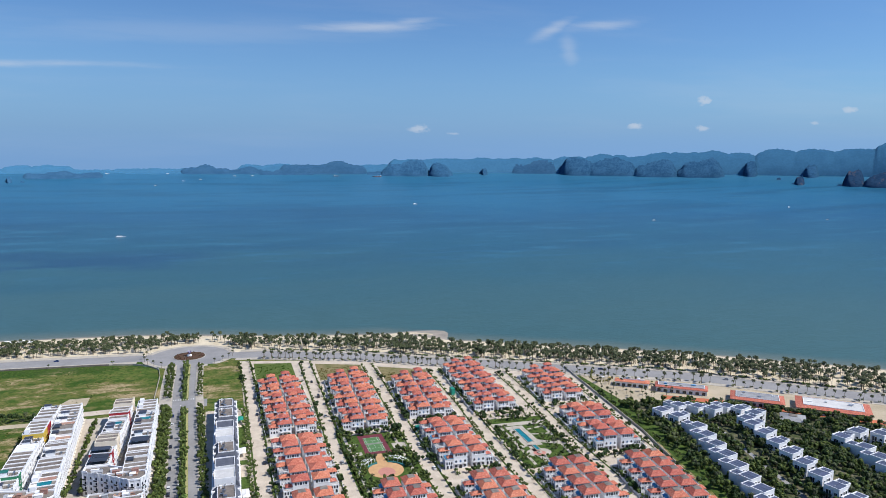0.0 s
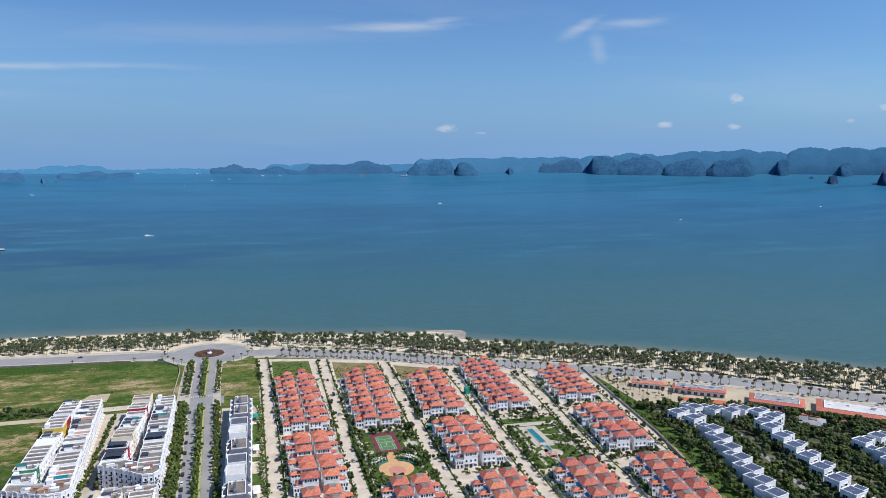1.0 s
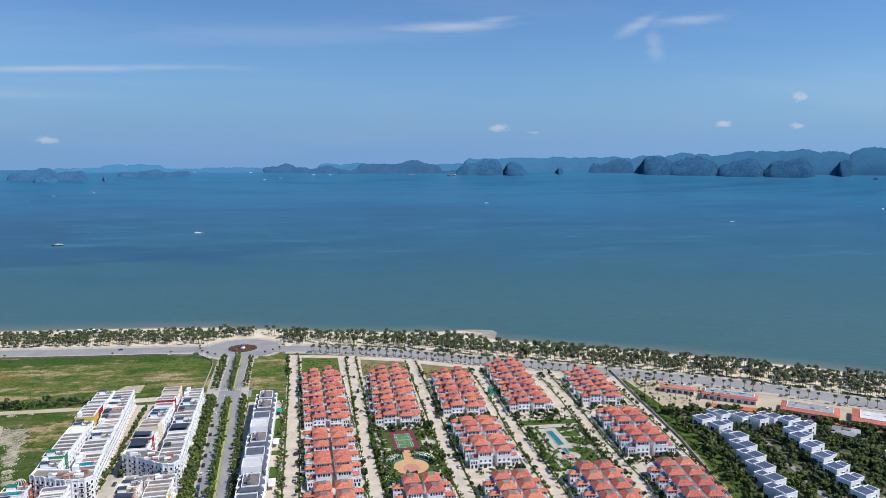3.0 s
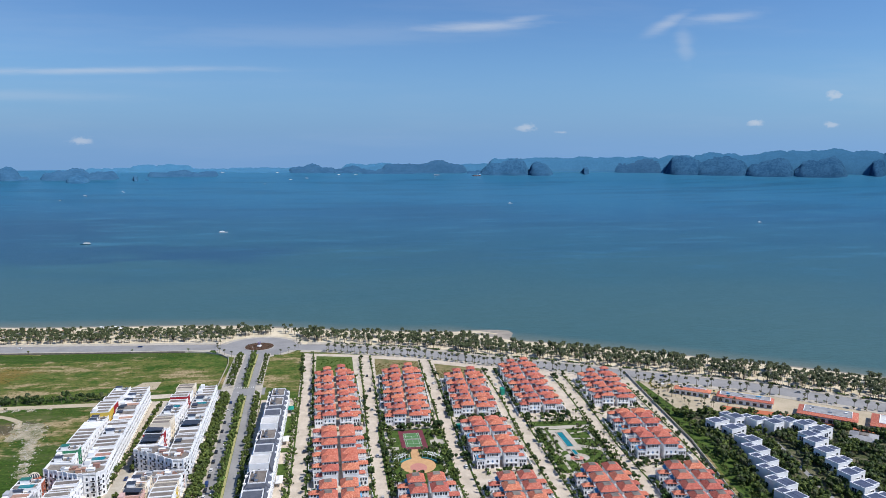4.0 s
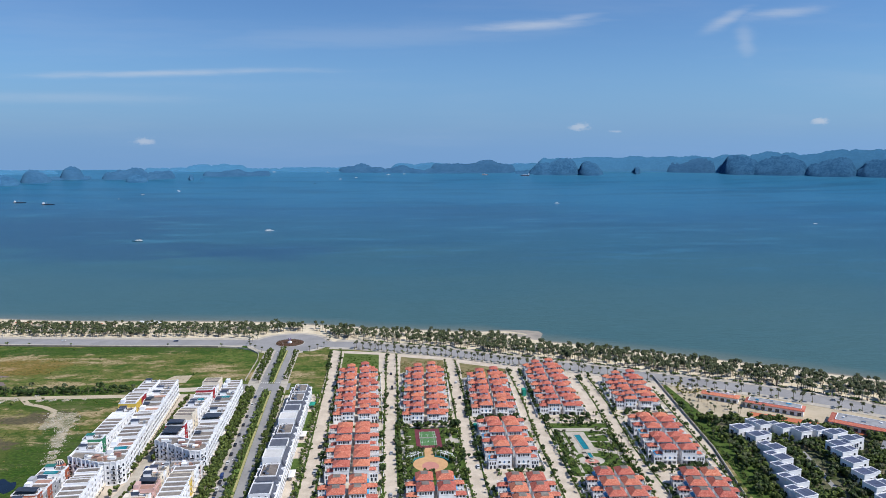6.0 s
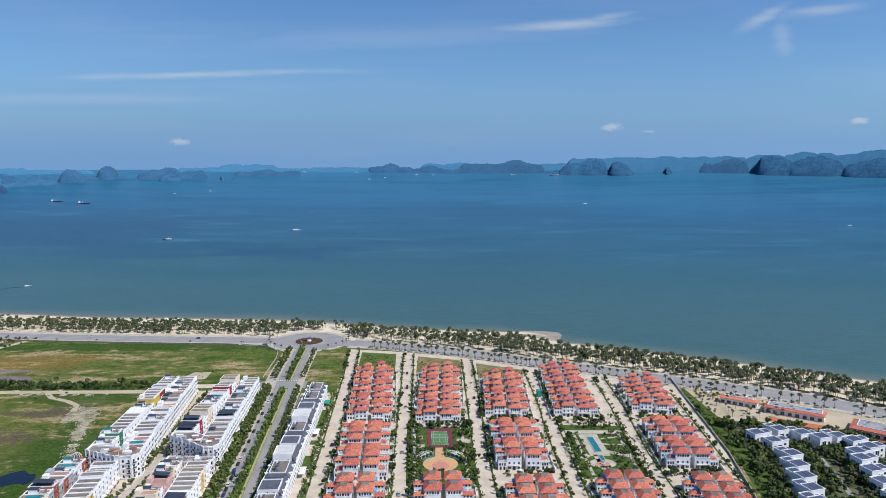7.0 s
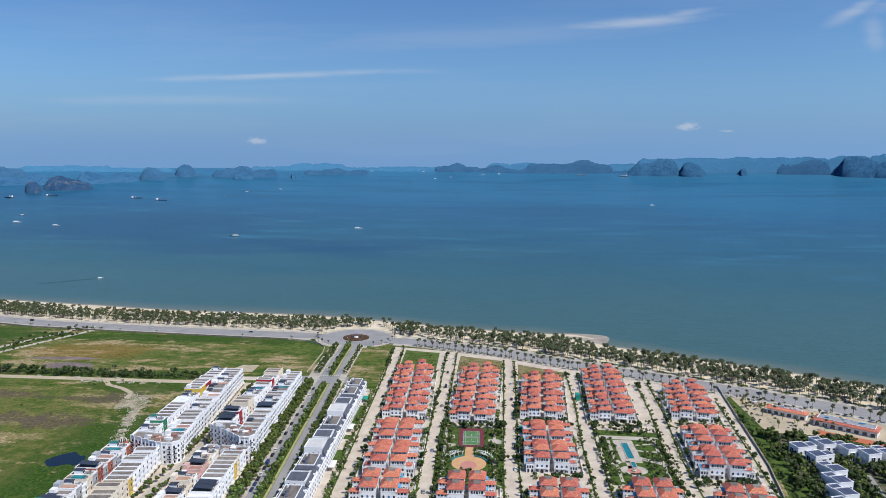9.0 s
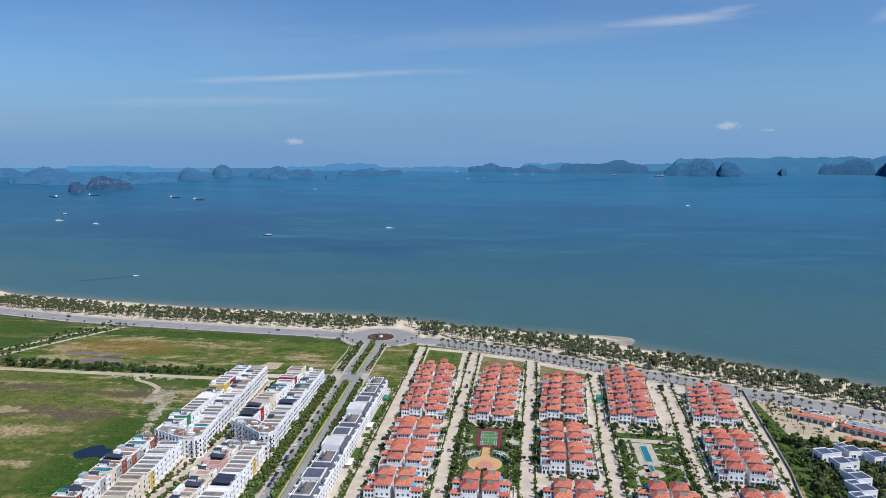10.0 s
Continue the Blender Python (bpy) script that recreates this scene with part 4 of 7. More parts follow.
    if kind == "wide" or variant % 3 == 2:
        p0, p1 = (ty0 + 0.6, ty1 - 0.3) if kind == "wide" else (ty0 + 1.2, 0.4)
        m = Mesh()
        m.box(s * x1, s * (x1 + 3.6), p0, p1, th - 0.9, 7.0 if variant else 7.9)
        part("upper_room", m, M_WHITE, ob)
        m = Mesh()
        m.hip(s * (x1 - 0.4), s * (x1 + 3.6), p0, p1, 7.0 if variant else 7.9, 1.2, 0.45)
        part("small_roof", m, M_TILE, ob)
    if kind == "large":
        a = Mesh()
        xa, xb = sorted((s * (x1 + 0.1), s * (x1 + 1.7)))
        a.face([(xa, ty0 + 0.5, 8.6 if s > 0 else 7.8), (xb, ty0 + 0.5, 7.8 if s > 0 else 8.6), (xb, ty1 - 0.3, 7.8 if s > 0 else 8.6), (xa, ty1 - 0.3, 8.6 if s > 0 else 7.8)])
        a.face([(xa, ty0 + 0.5, 7.6), (xb, ty0 + 0.5, 7.6), (xb, ty0 + 0.5, 7.8 if s > 0 else 8.6), (xa, ty0 + 0.5, 8.6 if s > 0 else 7.8)])
        part("awning", a, M_BLUE, ob, "blue fabric awning over the terrace")
    elif variant == 5:
        a = Mesh()
        xa, xb = sorted((s * (x1 + 0.5), s * (x2 - 1.2)))
        a.box(xa, xb, max(ty0, -4) + 0.6, min(ty1, 4) - 0.6, th, th + 0.35)
        part("terrace_cover", a, M_BLUE, ob, "bright blue cover on the terrace")
    for i in (-1, 0, 1):
        x = s * (x0 + x1) / 2 + i * 2.9
        part("window", W_ARCH, None, ob, at=on_wall(x, -h, ft - 2.45, 0))
        part("window", W_ARCH if i else W_BLUE, None, ob, at=on_wall(x, -h, 3.7, 0))
        if i:
            part("window", W_FLAT, None, ob, at=on_wall(x, -h, 0.9, 0))
    part("door", W_DOOR, None, ob, at=on_wall(s * (x0 + x1) / 2, -h, 0.0, 0))
    part("window", W_BLUE, None, ob, at=on_wall(s * x1, h * 0.5 if wy_low(variant) else -h * 0.5, 6.6, face))
    b = Mesh()
    bx = s * (x0 + x1) / 2
    b.box(bx - 3.6, bx + 3.6, -h - 1.1, -h - 0.1, 3.25, 3.45)
    for i in range(13):
        b.box(bx - 3.6 + i * 0.58, bx - 3.48 + i * 0.58, -h - 1.08, -h - 0.98, 3.45, 4.2)
    b.box(bx - 3.65, bx + 3.65, -h - 1.12, -h - 0.96, 4.2, 4.32)
    part("balcony", b, M_WHITE, ob)
    g = Mesh()
    ex = x2 + 2.6
    g.box(s * ex, s * (ex + 0.25), -depth / 2, depth / 2, -0.2, 1.3)
    g.box(s * x1, s * ex, depth / 2 - 0.25, depth / 2, -0.2, 1.3)
    for y in (-depth / 2 + 0.2, -1.2, 1.2):
        g.box(s * (ex - 0.1), s * (ex + 0.35), y - 0.2, y + 0.25, -0.2, 1.7)
    part("garden_wall", g, M_WHITE, ob, "low white garden wall with posts")
    return ob


VILLAS = {}


def put_villa(kind, s, depth, variant, x, y, turn):
    key = (kind, s, round(depth, 1), variant)
    m = pose(x, y, 0.04, 0, 0, turn)
    if key in VILLAS:
        return copy_thing(VILLAS[key], m)
    ob = villa(kind, s, depth, variant)
    ob.matrix_basis = m
    VILLAS[key] = ob
    return ob


BLOCKS = [  # front middle x, y, back middle x, y, rows, kind
    (45.5, 482, 43.4, 602, 7, "wide"), (95.3, 477, 101.7, 599, 7, "wide"), (146.9, 487, 153.8, 580, 5, "wide"), (198.2, 486, 206.5, 600, 7, "wide"), (258.3, 491, 267.5, 561, 5, "wide"),
    (46.0, 388.5, 45.0, 467, 6, "close"), (145.5, 399, 147.5, 468.5, 6, "close"), (249.9, 396, 257.0, 467, 6, "close"),
    (45.0, 354, 44.5, 380.5, 2, "large"), (94.0, 354, 94.3, 380.5, 2, "large"), (145.05, 336, 146.4, 375, 3, "large"), (196.7, 326, 199.3, 378, 4, "large"), (240.6, 308, 249.6, 373, 5, "large")]


def build_villas():
    for fx, fy, bx, by, rows, kind in BLOCKS:
        l = math.hypot(bx - fx, by - fy)
        turn = -math.degrees(math.atan2(bx - fx, by - fy))
        for i in range(rows):
            t = (i + 0.5) / rows
            x, y = fx + (bx - fx) * t, fy + (by - fy) * t
            for s in (-1, 1):
                if kind == "close":
                    variant = (2, 0, 1)[i % 3]
                    if variant == 2 and s < 0 and fx > 100:
                        variant = 5
                elif kind == "wide":
                    variant = (0, 1, 0, 3, 1, 0, 1)[(i + (s > 0)) % 7]
                else:
                    variant = 0
                put_villa(kind, s, l / rows, variant, x, y, turn)


build_villas()


# ---- shop houses ----
M_YELLOW = material("yellow_stucco", (0.68, 0.50, 0.10), (0.58, 0.41, 0.08), 4, 0.5, 0.85, spec=0.25)
M_RED = material("red_stucco", (0.38, 0.035, 0.045), (0.30, 0.03, 0.04), 4, 0.5, 0.85, spec=0.25)
M_PINK = material("pink_stucco", (0.66, 0.44, 0.40), (0.56, 0.37, 0.34), 4, 0.5, 0.85, spec=0.25)
M_GREEN = material("green_stucco", (0.05, 0.24, 0.13), (0.04, 0.18, 0.10), 4, 0.5, 0.85, spec=0.25)
M_BRICK = material("brick_red_stucco", (0.42, 0.13, 0.075), (0.33, 0.10, 0.06), 4, 0.5, 0.85, spec=0.25)
M_SHEET = material("dark_sheet_roof", (0.055, 0.065, 0.095), (0.035, 0.042, 0.06), 3, 0.4, 0.5, vary=0.2, stripes=1.6)
M_CANVAS = material("white_canvas", (0.78, 0.78, 0.78), (0.68, 0.68, 0.68), 3, 0.5, 0.8)
M_GREENROOF = material("green_sheet_roof", (0.03, 0.20, 0.16), (0.02, 0.14, 0.11), 3, 0.4, 0.5, stripes=1.6)
M_STEEL = material("steel_tank", (0.55, 0.56, 0.58), (0.42, 0.43, 0.45), 1, 0.2, 0.3, metal=0.9)
M_DARKMETAL = material("dark_metal", (0.05, 0.05, 0.055), (0.035, 0.035, 0.04), 1, 0.2, 0.5, metal=0.6)
M_ROOFGREY = material("weathered_flat_roof", (0.34, 0.34, 0.35), (0.22, 0.22, 0.23), 6, 0.8, 0.85)
M_ROOFPALE = material("pale_flat_roof", (0.62, 0.61, 0.59), (0.48, 0.47, 0.46), 8, 0.8, 0.85)
W_SHOP = flat_window(2.3, 1.7).data("window", [M_WHITE, M_GLASS])
SHOPFRONT = Mesh()
SHOPFRONT.box(-2.2, 2.2, -0.12, 0.05, 0.0, 2.9, 0)
SHOPFRONT.box(-2.0, 2.0, -0.16, -0.1, 0.05, 2.6, 1)
SHOPFRONT.box(-2.3, 2.3, -1.3, 0.0, 2.9, 3.1, 0)
SHOPFRONT = SHOPFRONT.data("shopfront", [M_CREAM, M_GLASS])
M_CLAY = material("clay_terrace", (0.42, 0.235, 0.175), (0.30, 0.185, 0.145), 2, 0.3, 0.85, vary=0.2)
M_GREYWALL = material("grey_stucco", (0.42, 0.43, 0.45), (0.34, 0.35, 0.37), 4, 0.5, 0.85, spec=0.25)
COLOURS = {"grey": M_GREYWALL, "white": M_WHITE, "cream": M_CREAM, "yellow": M_YELLOW, "red": M_RED, "pink": M_PINK, "green": M_GREEN, "brick": M_BRICK}
UNITS = {}


def shop_house(w, d, h, colour, top):
    """A narrow town house; its front looks to +x at x = 0, it is d deep and w wide along y."""
    ob = thing("shop_house", colour + " stuccoed narrow town house with a flat walled roof", "town house", "town houses in rows")
    c = COLOURS[colour]
    m = Mesh()
    m.box(-d, 0, -w / 2, w / 2, -0.2, h)
    part("wall", m, c, ob)
    m = Mesh()
    for y in (-w / 2, w / 2 - 0.42):
        m.box(-d, 0.1, y, y + 0.42, h, h + 0.5)
    m.box(-0.35, 0.1, -w / 2 + 0.42, w / 2 - 0.42, h, h + 0.6)
    m.box(-0.3, 0.16, -w * 0.16, w * 0.16, h, h + 1.1)
    m.box(-d, -d + 0.35, -w / 2 + 0.42, w / 2 - 0.42, h, h + 0.5)
    for y in (-w / 2, w / 2 - 0.6):
        m.box(-0.55, 0.18, y, y + 0.6, h, h + 1.1)
    part("parapet", m, c if colour in ("cream", "pink") else M_WHITE, ob)
    m = Mesh()
    m.box(-d + 0.36, -0.36, -w / 2 + 0.43, w / 2 - 0.43, h + 0.004, h + 0.10)
    part("roof_slab", m, M_FLATROOF if top != 3 else M_CANVAS, ob, "stained grey concrete roof")
    for i, z in enumerate((4.0, 7.2, 10.4)):
        if z + 1.8 < h:
            if w > 5.9:
                part("window", W_SHOP, None, ob, at=on_wall(0, -w * 0.24, z, 1))
            part("window", W_ARCH, None, ob, at=on_wall(0, w * 0.27, z - 0.1, 1))
    m = Mesh()
    m.box(0.0, 0.4, -w / 2, w / 2, h - 0.5, h - 0.2)
    for y in (-w / 2, w / 2 - 0.4):
        m.box(0.0, 0.22, y, y + 0.4, 3.3, h - 0.5)
    for z in (3.3, 6.5, 9.7):
        if z + 2 < h:
            m.box(0.0, 0.75, -w * 0.42, w * 0.42, z + 0.1, z + 0.25)
            m.box(0.65, 0.75, -w * 0.42, w * 0.42, z + 1.0, z + 1.08)
            for i in range(9):
                m.box(0.67, 0.73, -w * 0.42 + i * w * 0.1, -w * 0.42 + i * w * 0.1 + 0.12, z + 0.25, z + 1.0, bottom=False)
    part("cornice", m, c, ob)
    part("shopfront", SHOPFRONT, None, ob, at=on_wall(0.35, 0, 0, 1))
    if top == 1:
        m = Mesh()
        m.box(-d * 0.9, -d * 0.68, -w * 0.3, w * 0.3, h + 0.1, h + 2.5)
        part("stair_head", m, M_WHITE, ob)
    if top == 2:
        m = Mesh()
        m.face([(-d * 0.85, -w * 0.46, h + 2.7), (-d * 0.85, w * 0.46, h + 2.7), (-0.8, w * 0.46, h + 2.1), (-0.8, -w * 0.46, h + 2.1)][::-1])
        m.face([(-d * 0.85, -w * 0.46, h + 2.62), (-d * 0.85, w * 0.46, h + 2.62), (-0.8, w * 0.46, h + 2.02), (-0.8, -w * 0.46, h + 2.02)])
        part("sheet_roof", m, M_SHEET, ob, "dark corrugated metal sheet roof")
        for x, y in ((-d * 0.83, -w * 0.44), (-d * 0.83, w * 0.42), (-0.9, -w * 0.44), (-0.9, w * 0.42)):
            m = Mesh()
            m.box(x, x + 0.12, y, y + 0.12, h, h + 2.1)
            part("roof_post", m, M_DARKMETAL, ob)
    if top == 4:
        m = Mesh()
        m.box(-d * 0.8, -d * 0.45, -w * 0.4, w * 0.2, h + 0.1, h + 2.6)
        m.box(-d * 0.5, -d * 0.448, -w * 0.3, w * 0.1, h + 0.5, h + 2.0, 1)
        part("roof_room", m, [M_WHITE, M_GLASS], ob)
        m = Mesh()
        m.box(-d * 0.83, -d * 0.42, -w * 0.44, w * 0.24, h + 2.6, h + 2.75)
        part("roof_cover", m, M_GREENROOF if colour in ("green", "brick") else M_SHEET if colour != "pink" else M_TILE, ob)
        for k in (0, 1):
            m = Mesh()
            m.tube([(-d * 0.2, -w * 0.2 + k * 1.6, h + 0.1), (-d * 0.2, -w * 0.2 + k * 1.6, h + 1.6)], [0.55, 0.55], 10)
            part("water_tank", m, M_STEEL, ob)
    if top == 7:
        m = Mesh()
        m.box(-d * 0.92, -0.8, -w * 0.5, w * 0.5, h + 0.52, h + 0.62)
        part("roof_deck", m, M_FLATROOF, ob, "grey-brown boarded roof deck")
        m = Mesh()
        m.box(-d * 0.9, -d * 0.62, -w * 0.2, w * 0.5, h + 0.62, h + 1.7)
        part("roof_hut", m, M_SHEET, ob)
    if top == 6:
        m = Mesh()
        m.box(-d * 0.7, -1.2, -w * 0.42, w * 0.42, h + 0.1, h + 0.2)
        part("roof_terrace", m, M_CLAY, ob, "worn clay-tiled roof terrace")
        m = Mesh()
        m.box(-d * 0.95, -d * 0.72, -w * 0.42, w * 0.42, h + 0.1, h + 2.8)
        part("stair_head", m, c, ob)
    if top == 5:
        m = Mesh()
        m.box(-d * 0.75, -d * 0.2, -w * 0.38, w * 0.38, h + 0.1, h + 0.45)
        part("roof_pool", m, M_TEAL, ob, "turquoise roof terrace pool")
    return ob


def put_unit(x, y, turn, w, d, h, colour, top):
    key = (round(w, 1), d, h, colour, top)
    m = pose(x, y, 0.03, 0, 0, turn)
    if key in UNITS:
        return copy_thing(UNITS[key], m)
    UNITS[key] = shop_house(*key)
    UNITS[key].matrix_basis = m
    return UNITS[key]


W = "white"


def shop_row(front, back, d, h, w, colours, tops, seed, vary=0.0):
    """A row of houses whose fronts stand on the line front-back."""
    q = random.Random(seed)
    l = math.hypot(back[0] - front[0], back[1] - front[1])
    n = round(l / w)
    turn = -math.degrees(math.atan2(back[0] - front[0], back[1] - front[1]))
    for i in range(n):
        t = (i + 0.5) / n
        hh = h + (q.choice((-1.6, -0.8, 0, 0, 1.6)) if vary else 2.2 if colours[i % len(colours)] != W and h > 14 else q.choice((0, 0, 0, 0, 0, 0, -1.2, 1.4)))
        put_unit(front[0] + (back[0] - front[0]) * t, front[1] + (back[1] - front[1]) * t, turn, round(l / n, 1), d, hh, colours[i % len(colours)] if not vary else q.choice(colours), tops[i % len(tops)])


shop_row((-88.9, 411), (-98.5, 554), 13.5, 14.2, 6.0, [W], (1, 5, 6, 1, 0, 0, 0, 0, 4, 1, 0, 0, 0, 6, 7, 7, 7, 6, 4, 1, 4, 0, 0, 0, 0), 1)
shop_row((-110.6, 418), (-112.5, 554), 12.0, 14.2, 6.0, [W, W, "green", W, W, W, W, W, W, W, W, W, W, "yellow", "yellow", "red", "red", W, W, W, W, W, W, W], (4, 1, 4, 0, 0, 0, 0, 0, 0, 3, 3, 4, 4, 1, 0, 0, 0, 0, 0, 0, 0, 0), 2)
shop_row((-43.9, 423), (-47.2, 549), 13.0, 14.2, 6.0, [W], (0, 0, 7, 0, 0, 0, 2, 2, 5, 4, 0, 0, 7, 7, 5, 4, 4, 0, 1, 0, 1, 0), 3)
shop_row((-65.9, 437), (-63.0, 550), 12.5, 14.2, 6.0, [W, W, "red", W, W, "cream", "cream", W, W, W, W, W], (2, 2, 2, 1, 0, 0, 0, 0, 0, 4, 4, 5, 0, 0, 0, 0, 0, 0, 0), 4)
shop_row((-93.0, 322), (-98.0, 396), 13.5, 12.6, 5.6, ["cream", "cream", "cream", "cream", "cream", "yellow", W, W, W, W, W, W, W], (0,), 5)
shop_row((-119.0, 318), (-119.5, 402), 13.5, 11.4, 5.6, [W, "brick", "pink", "cream", W, "grey", "cream", W, "grey"], (4, 2, 4, 1, 6, 4, 5), 6, 0.5)
shop_row((-41.5, 322), (-44.0, 397), 13.0, 12.4, 5.6, [W, W, W, W, W, W, W, W, W, "yellow", "cream", W, W], (0, 0, 3, 2, 2, 3, 0, 0, 0, 0, 0, 0, 0), 7)
shop_row((-59.5, 322), (-60.5, 396), 11.5, 11.4, 5.6, [W, "cream", "grey", "pink", W, W, "cream"], (4, 1, 6, 2, 4, 6), 8, 0.5)
def corner_house(ring, h, faces, colour, label):
    """A house on a many-sided plan that closes the end of a row; windows on the faces given."""
    ob = thing("corner_house", label, "town house", "corner houses of the rows")
    m = Mesh()
    m.prism(ring, -0.1, h)
    part("wall", m, colour, ob)
    cx, cy = sum(p[0] for p in ring) / len(ring), sum(p[1] for p in ring) / len(ring)
    inner = [(cx + (x - cx) * 0.95, cy + (y - cy) * 0.91) for x, y in ring]
    m = Mesh()
    n = len(ring)
    for i in range(n):
        a, b, c, d = ring[i], ring[(i + 1) % n], inner[(i + 1) % n], inner[i]
        m.face([(*a, h + 0.9), (*b, h + 0.9), (*c, h + 0.9), (*d, h + 0.9)])
        m.face([(*a, h - 0.4), (*b, h - 0.4), (*b, h + 0.9), (*a, h + 0.9)])
        m.face([(*d, h + 0.9), (*c, h + 0.9), (*c, h), (*d, h)])
    part("parapet", m, M_WHITE, ob)
    m = Mesh()
    m.prism(inner, h - 0.1, h + 0.12)
    part("roof_slab", m, M_FLATROOF, ob)
    q = random.Random(int(cx))
    for i in range(14):
        a, r = q.uniform(0, 6.28), q.uniform(0.1, 0.7)
        p = inner[i % n]
        x, y = cx + (p[0] - cx) * r, cy + (p[1] - cy) * r
        m = Mesh()
        u, v, k = q.uniform(0.7, 2.2), q.uniform(0.6, 1.5), q.uniform(0.7, 2.6)
        if i % 4 == 3:
            m.tube([(x, y, h + 0.1), (x, y, h + 1.5)], [0.6, 0.6], 10)
        else:
            m.box(x - u, x + u, y - v, y + v, h + 0.1, h + k)
            m.box(x - u - 0.15, x + u + 0.15, y - v - 0.15, y + v + 0.15, h + k, h + k + 0.12)
        part("water_tank" if i % 4 == 3 else "roof_room", m, M_STEEL if i % 4 == 3 else q.choice((M_WHITE, M_WHITE, M_SHEET, M_GREYWALL, M_CLAY)), ob)
    for i in faces:
        (xa, ya), (xb, yb) = ring[i], ring[(i + 1) % n]
        l = math.hypot(xb - xa, yb - ya)
        turn = math.degrees(math.atan2(yb - ya, xb - xa))
        k = max(2, int(l // 3.1))
        m = Mesh()
        for q in range(k + 1):
            x = -l / 2 + l * q / k
            m.box(x - 0.22, x + 0.22, -0.28, 0.0, 0.0, h + (1.15 if q % 2 == 0 else 0.9))
        for q in range(0, k, 2):
            x = -l / 2 + l * (q + 0.5) / k
            m.box(x - 1.1, x + 1.1, -0.2, 0.25, h + 0.9, h + 1.35)
            for z in (3.4, 6.6, 9.8):
                if z + 3 < h:
                    m.box(x - 1.25, x + 1.25, -1.0, 0.0, z + 0.1, z + 0.25)
                    m.box(x - 1.25, x + 1.25, -1.0, -0.9, z + 0.25, z + 1.05, 1)
        part("facade_frame", m, [M_WHITE, M_DARKMETAL], ob, at=pose((xa + xb) / 2, (ya + yb) / 2, 0, 0, 0, turn))
        for z in (1.0, 4.2, 7.4, 10.6):
            if z + 2 > h:
                continue
            m = Mesh()
            m.box(-l / 2, l / 2, -0.22, 0.0, z - 0.75, z - 0.5)
            part("ledge", m, M_WHITE, ob, at=pose((xa + xb) / 2, (ya + yb) / 2, 0, 0, 0, turn))
            for q in range(k):
                t = (q + 0.5) / k
                part("window", W_ARCH, None, ob, at=pose(xa + (xb - xa) * t, ya + (yb - ya) * t, z, 0, 0, turn))
    return ob


corner_house([(-122.5, 409), (-101, 398.5), (-91, 398.5), (-87.4, 403), (-88.0, 409.8), (-122.5, 417.5)], 13.8, (0, 1, 2, 3), M_WHITE, "white town house with arched windows closing the row")
corner_house([(-78.6, 430), (-66, 422), (-52, 410.5), (-46, 410.5), (-43.2, 415), (-43.6, 421), (-66, 436), (-78.4, 436)], 13.8, (0, 1, 2, 3, 4), M_WHITE, "white town house with arched windows closing the row")
corner_house([(-72.5, 401.5), (-60, 398.5), (-47, 398.5), (-43.6, 402), (-43.8, 406), (-72.5, 408)], 9.6, (0, 1, 2, 3), M_PINK, "low pink town house with a flat roof terrace")
ob = thing("roof_dome", "slatted white dome on a red drum over a corner house", "dome")
m = Mesh()
m.tube([(-126, 405, 0), (-126, 405, 11.2), (-126, 405, 11.4), (-126, 405, 12.2)], [3.6, 3.6, 2.9, 2.9], 16)
part("drum", m, M_BRICK, ob)
m = Mesh()
m.tube([(-126, 405, 12.2 + 2.4 * math.sin(a)) for a in (0, 0.4, 0.8, 1.2, 1.5)], [2.7 * math.cos(a) for a in (0, 0.4, 0.8, 1.2, 1.5)], 16)
part("dome", m, M_SHEET, ob)
for i in range(12):
    m = Mesh()
    c, t = math.cos(i * 0.5236), math.sin(i * 0.5236)
    m.tube([(-126 + 2.8 * math.cos(a) * c, 405 + 2.8 * math.cos(a) * t, 12.2 + 2.5 * math.sin(a)) for a in (0, 0.4, 0.8, 1.2, 1.5)], [0.16] * 5, 4)
    part("rib", m, M_CREAM, ob)


